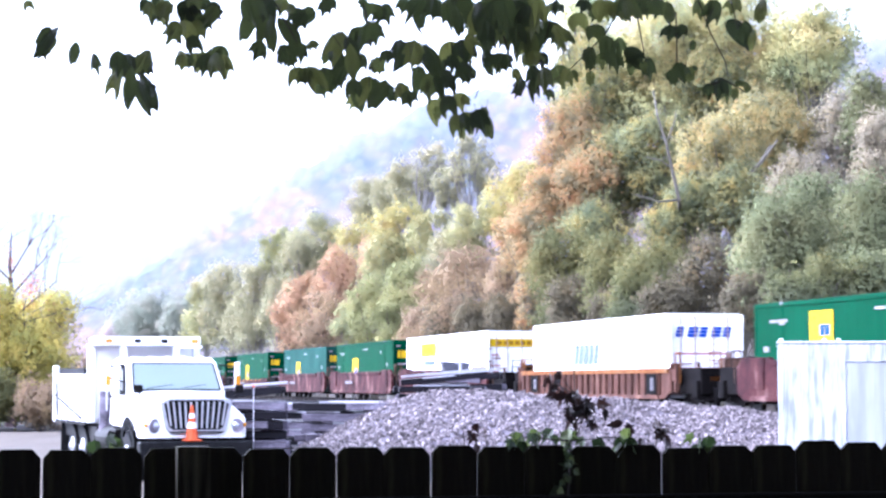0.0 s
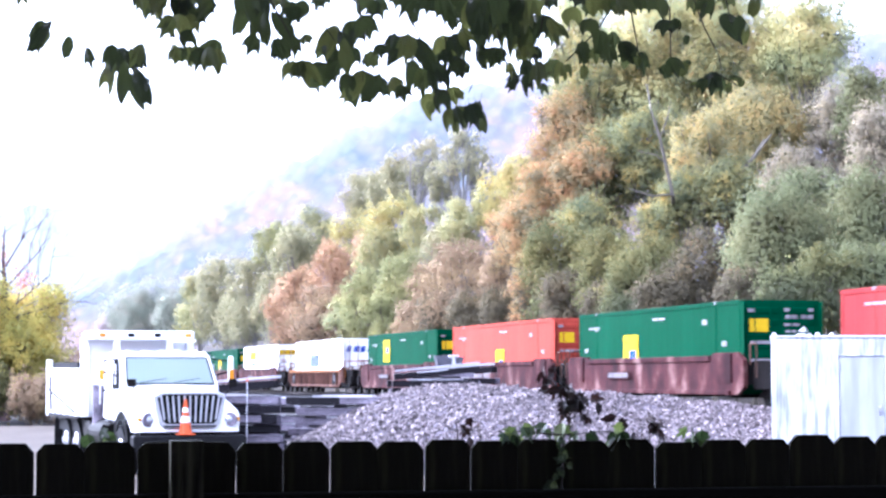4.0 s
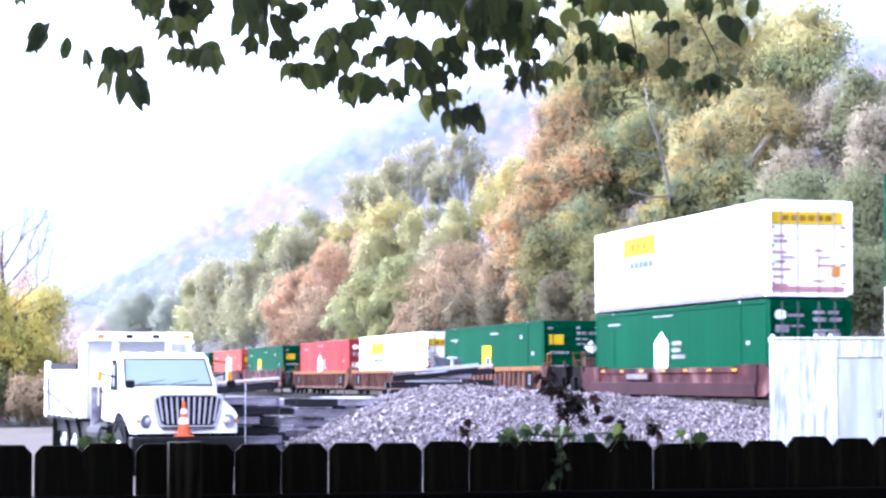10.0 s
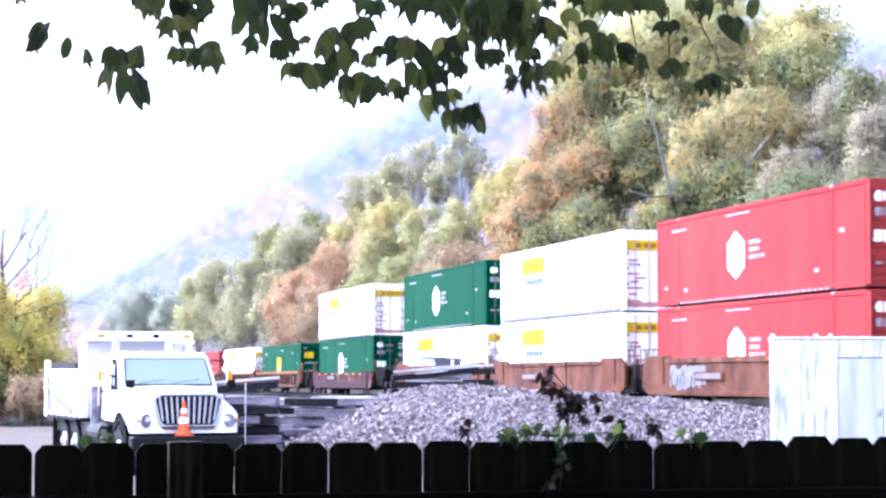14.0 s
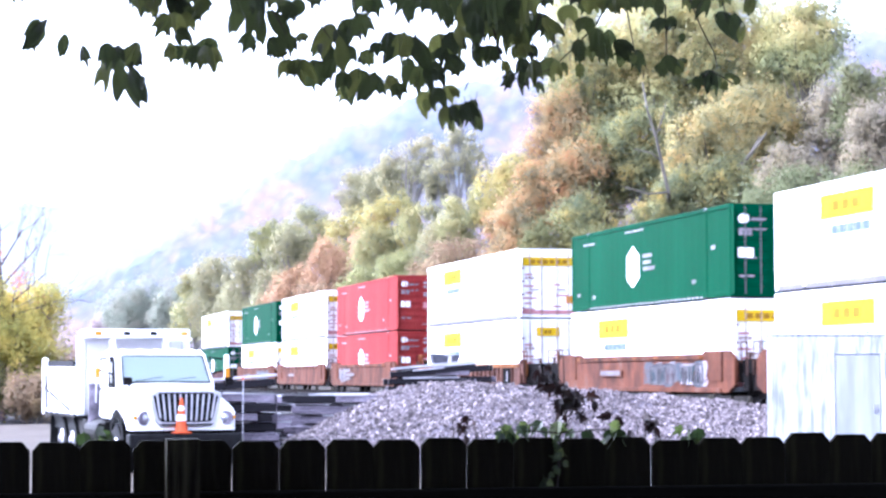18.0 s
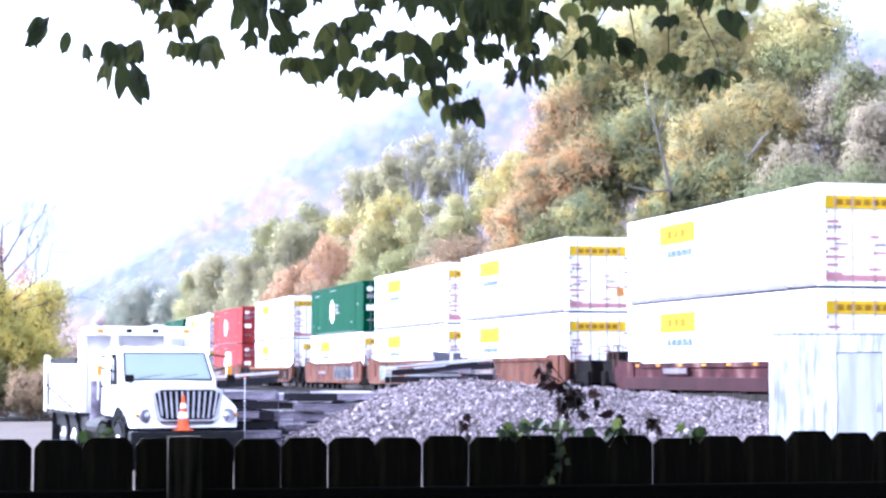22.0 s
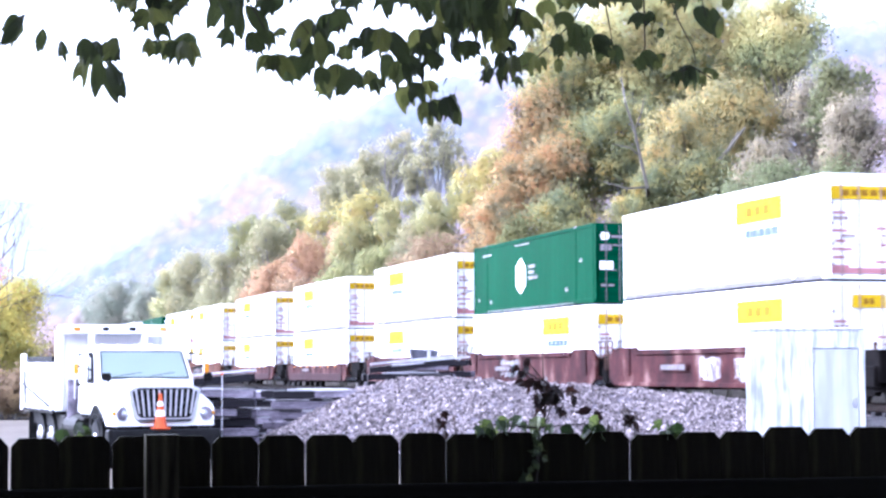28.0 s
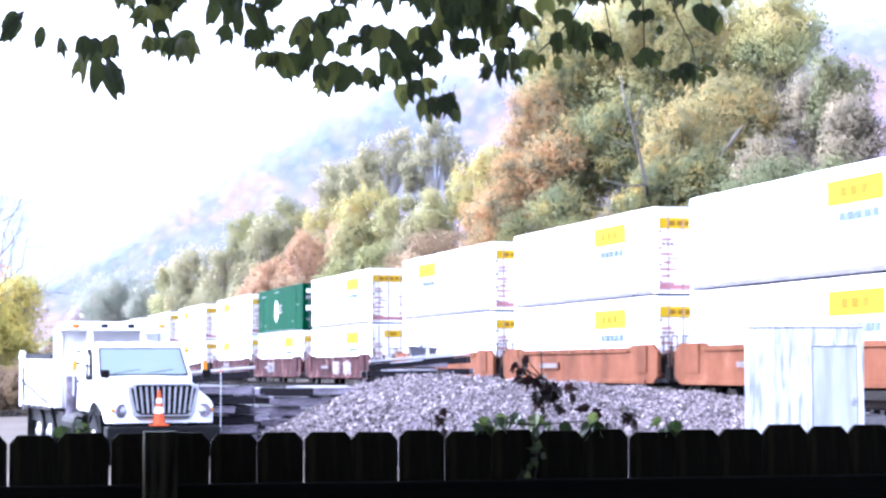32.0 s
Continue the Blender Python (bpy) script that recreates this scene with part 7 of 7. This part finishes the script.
    twigs = [
        [(34.6, 73.1), (32.7, 69.6), (28.9, 65.6), (23.8, 60.7), (21.0, 59.5)],
        [(38.3, 74.3), (39.5, 67.3), (40.3, 62.7)],
        [(50.1, 74.3), (52.7, 67.3), (55.5, 61.8), (56.0, 58.8)],
        [(57.8, 75.4), (59.2, 69.6)],
        [(1.0, 67.3), (0.9, 61.6), (1.3, 55.3)],
        [(7.0, 62.7), (7.1, 58.1), (5.6, 54.4)],
        [(11.7, 69.6), (13.6, 62.7), (16.8, 58.6)],
        [(46.5, 73.1), (46.7, 62.0)],
        [(-26.2, 75.4), (-23.9, 69.6), (-21.6, 66.2)],
        [(-5.5, 68.5), (-3.4, 63.9), (-1.6, 60.0)],
        [(-35.2, 75.4), (-30.7, 67.3), (-27.9, 61.0)],
        [(-52.3, 76.6), (-51.7, 67.3), (-50.6, 63.3)],
        [(-17.1, 75.4), (-15.4, 67.3), (-15.9, 58.1)],
        [(-65.3, 76.6), (-64.2, 67.3), (-63.4, 61.6)],
        [(56.0, 60.0), (60.7, 57.2)],
        [(56.0, 59.7), (51.0, 57.0)],
        [(22.1, 75.4), (20.4, 69.6), (18.7, 61.3)],
        [(6.8, 75.4), (9.3, 67.3), (10.2, 63.6)],
    ]
    for path in twigs:
        away, n = rnd.uniform(-0.1, 0.1), len(path)
        from_arrays("twig", *limb_mesh([[(Vector((x / 100, away, z / 100)), 0.0019 - 0.0012 * i / n) for i, (x, z) in enumerate(path)]], 5), DARK_BARK, ob)
    big = [[(Vector((-1.3, 0.0, 0.86)), 0.012), (Vector((-0.5, 0.1, 0.84)), 0.016), (Vector((0.3, 0.1, 0.86)), 0.022), (Vector((1.2, -0.3, 1.0)), 0.035), (Vector((2.6, -1.5, 1.5)), 0.06)]]
    from_arrays("bough", *limb_mesh(big, 7), DARK_BARK, ob)


def build_shade_canopy():
    """The unseen rest of the tree whose branch hangs in: trunk at the side, crown spread over the yard to shade the
    fence.
    """
    ob = thing("yard_tree", Matrix.Translation((4.6, 1.0, 0)), "unseen broad-leaved tree, its crown spread to shade the yard", "tree")
    paths = [[(Vector((0, 0, -0.1)), 0.24), (Vector((0.1, 0, 2.0)), 0.19), (Vector((0, 0.1, 4.4)), 0.14), (Vector((0, 0, 6.5)), 0.05)]]
    for dx, dy, dz in ((-3.4, 2.0, 0.9), (-4.5, -1.5, 1.4), (-2.0, 3.5, 2.0), (1.5, -2.5, 2.0), (-2.5, 0.5, 2.6)):
        p = Vector((0, 0.1, 3.2))
        paths.append([(p, 0.09), (p + Vector((dx, dy, dz)) * 0.5, 0.06), (p + Vector((dx, dy, dz)), 0.02)])
    from_arrays("trunk", *limb_mesh(paths, 7), DARK_BARK, ob)
    rng = np.random.default_rng(9)
    c = rng.uniform((-11.0, -5.0, 3.7), (5.0, 5.2, 6.6), (150, 3))
    c[:, 2] += np.maximum(0, c[:, 1]) * 0.12
    foliage("crown", *leaf_cards(rng, c, np.full((150, 3), 0.95), 30000, 0.16, 0.3, 0.6), LEAVES["moss"], ob)


def build_shade_wall():
    """A plain wall with a roof edge, added unseen behind the camera; it closes the yard and keeps light off the fence.
    """
    ob = thing("house", pose(0, -2.6, 0), "unseen grey wall added behind the camera to shade the yard", "house")
    part("wall", box(-9, 7, -0.25, 0, 0, 4.6), WALL_GREY, ob)
    part("eave", box(-9.3, 7.3, -3.2, 1.4, 4.6, 4.85, 0.02), WALL_GREY, ob)


def fence_point(u, z, out):
    p = FENCE_A + FENCE_WAY * u
    return Vector((p.x - FENCE_WAY.y * out, p.y + FENCE_WAY.x * out, z))


def build_creepers():
    ivy = [lobed_leaf("leaf", IVY_LEAF, 0.037, THREE, 0), lobed_leaf("leaf", IVY_LEAF, 0.034, BROAD, 0)]
    wine = [lobed_leaf("leaf", WINE_LEAF, 0.038, FIVE, 0), lobed_leaf("leaf", WINE_LEAF, 0.042, LONGISH, 0)]
    rnd = random.Random(4)
    ob = thing("creeper", Matrix.Identity(4), "green creeper growing over the fence top", "climbing plant")
    stems = []
    for u, z, n, out in ((1.41, 2.055, 3, 0.03), (1.46, 2.05, 5, 0.03), (1.55, 2.06, 4, 0.03), (1.62, 2.04, 3, 0.03), (1.72, 2.05, 3, 0.03), (1.78, 2.04, 3, 0.03), (1.99, 2.045, 2, 0.03), (2.04, 2.04, 2, 0.03), (0.18, 2.05, 3, 0.05), (0.22, 2.04, 2, 0.05)):
        for k in range(n + 1):
            p = fence_point(u + rnd.gauss(0, 0.025), z + rnd.uniform(-0.025, 0.018), out + rnd.uniform(-0.03, 0.03))
            share("leaf", ivy[rnd.randrange(2)], pose(*p, rnd.uniform(-40, 30), rnd.gauss(0, 40), rnd.uniform(-70, 70)) @ Matrix.Scale(rnd.uniform(0.8, 1.3), 4), ob)
    for i in range(24):
        v = i / 23
        p = fence_point(1.568 + 0.03 * math.sin(v * 7) + rnd.gauss(0, 0.008), 2.03 - 0.22 * v, -0.03)
        share("leaf", ivy[rnd.randrange(2)], pose(*p, rnd.uniform(-20, 20), rnd.gauss(0, 50), rnd.uniform(-50, 50)) @ Matrix.Scale(rnd.uniform(0.42, 0.72), 4), ob)
    stems.append([(fence_point(1.568, 1.80, -0.022), 0.003), (fence_point(1.588, 1.92, -0.022), 0.003), (fence_point(1.59, 2.04, -0.015), 0.003), (fence_point(1.75, 2.05, 0.03), 0.002)])
    stems.append([(fence_point(1.59, 2.04, -0.015), 0.003), (fence_point(1.45, 2.05, 0.03), 0.002)])
    from_arrays("stem", *limb_mesh(stems, 5), DARK_BARK, ob)
    sap = thing("sapling", Matrix.Identity(4), "dark wine-red sapling growing up behind the fence", "sapling")
    foot = fence_point(1.77, 0.0, 0.55)
    tip = fence_point(1.75, 2.28, 0.55)
    stems = [[(foot, 0.010), (foot.lerp(tip, 0.6) + Vector((0.02, 0, 0)), 0.006), (tip, 0.002)]]
    for dx, z, n in ((-0.055, 2.225, 6), (-0.075, 2.25, 4), (-0.03, 2.20, 6), (0.01, 2.18, 9), (0.035, 2.165, 9), (0.06, 2.15, 6), (0.0, 2.15, 8), (0.03, 2.12, 6), (-0.045, 2.265, 3), (0.20, 2.08, 4), (0.26, 2.07, 3), (0.29, 2.085, 6), (0.325, 2.075, 6), (-0.34, 2.075, 2), (-0.30, 2.05, 2), (-0.38, 2.10, 1)):
        hub = fence_point(1.75 + dx, z - 0.03, 0.55)
        stems.append([(fence_point(1.76 if abs(dx) < 0.15 else 1.75 + dx * 0.95, min(z - 0.08, 2.17) if abs(dx) < 0.15 else 1.90, 0.55), 0.003), (hub, 0.0015)])
        for k in range((2 * n + 2) // 3):
            p = hub + Vector((rnd.gauss(0, 0.014), rnd.gauss(0, 0.02), rnd.gauss(0.01, 0.012)))
            share("leaf", wine[rnd.randrange(2)], pose(*p, rnd.uniform(-40, 40), rnd.gauss(0, 55), rnd.uniform(-60, 60)) @ Matrix.Scale(rnd.uniform(0.7, 1.1), 4), sap)
    from_arrays("stem", *limb_mesh(stems, 5), DARK_BARK, sap)


build_branch()
build_shade_canopy()
build_shade_wall()
build_creepers()


# ---- what moves: the train rolls away along the line at a steady speed ----
def motions():
    for ob, q, z in TRAIN:
        walk(ob, [(t, line_pose(q - SPEED * t, 0.0, z)) for t in (0.0, 16.0, 32.0)])


motions()
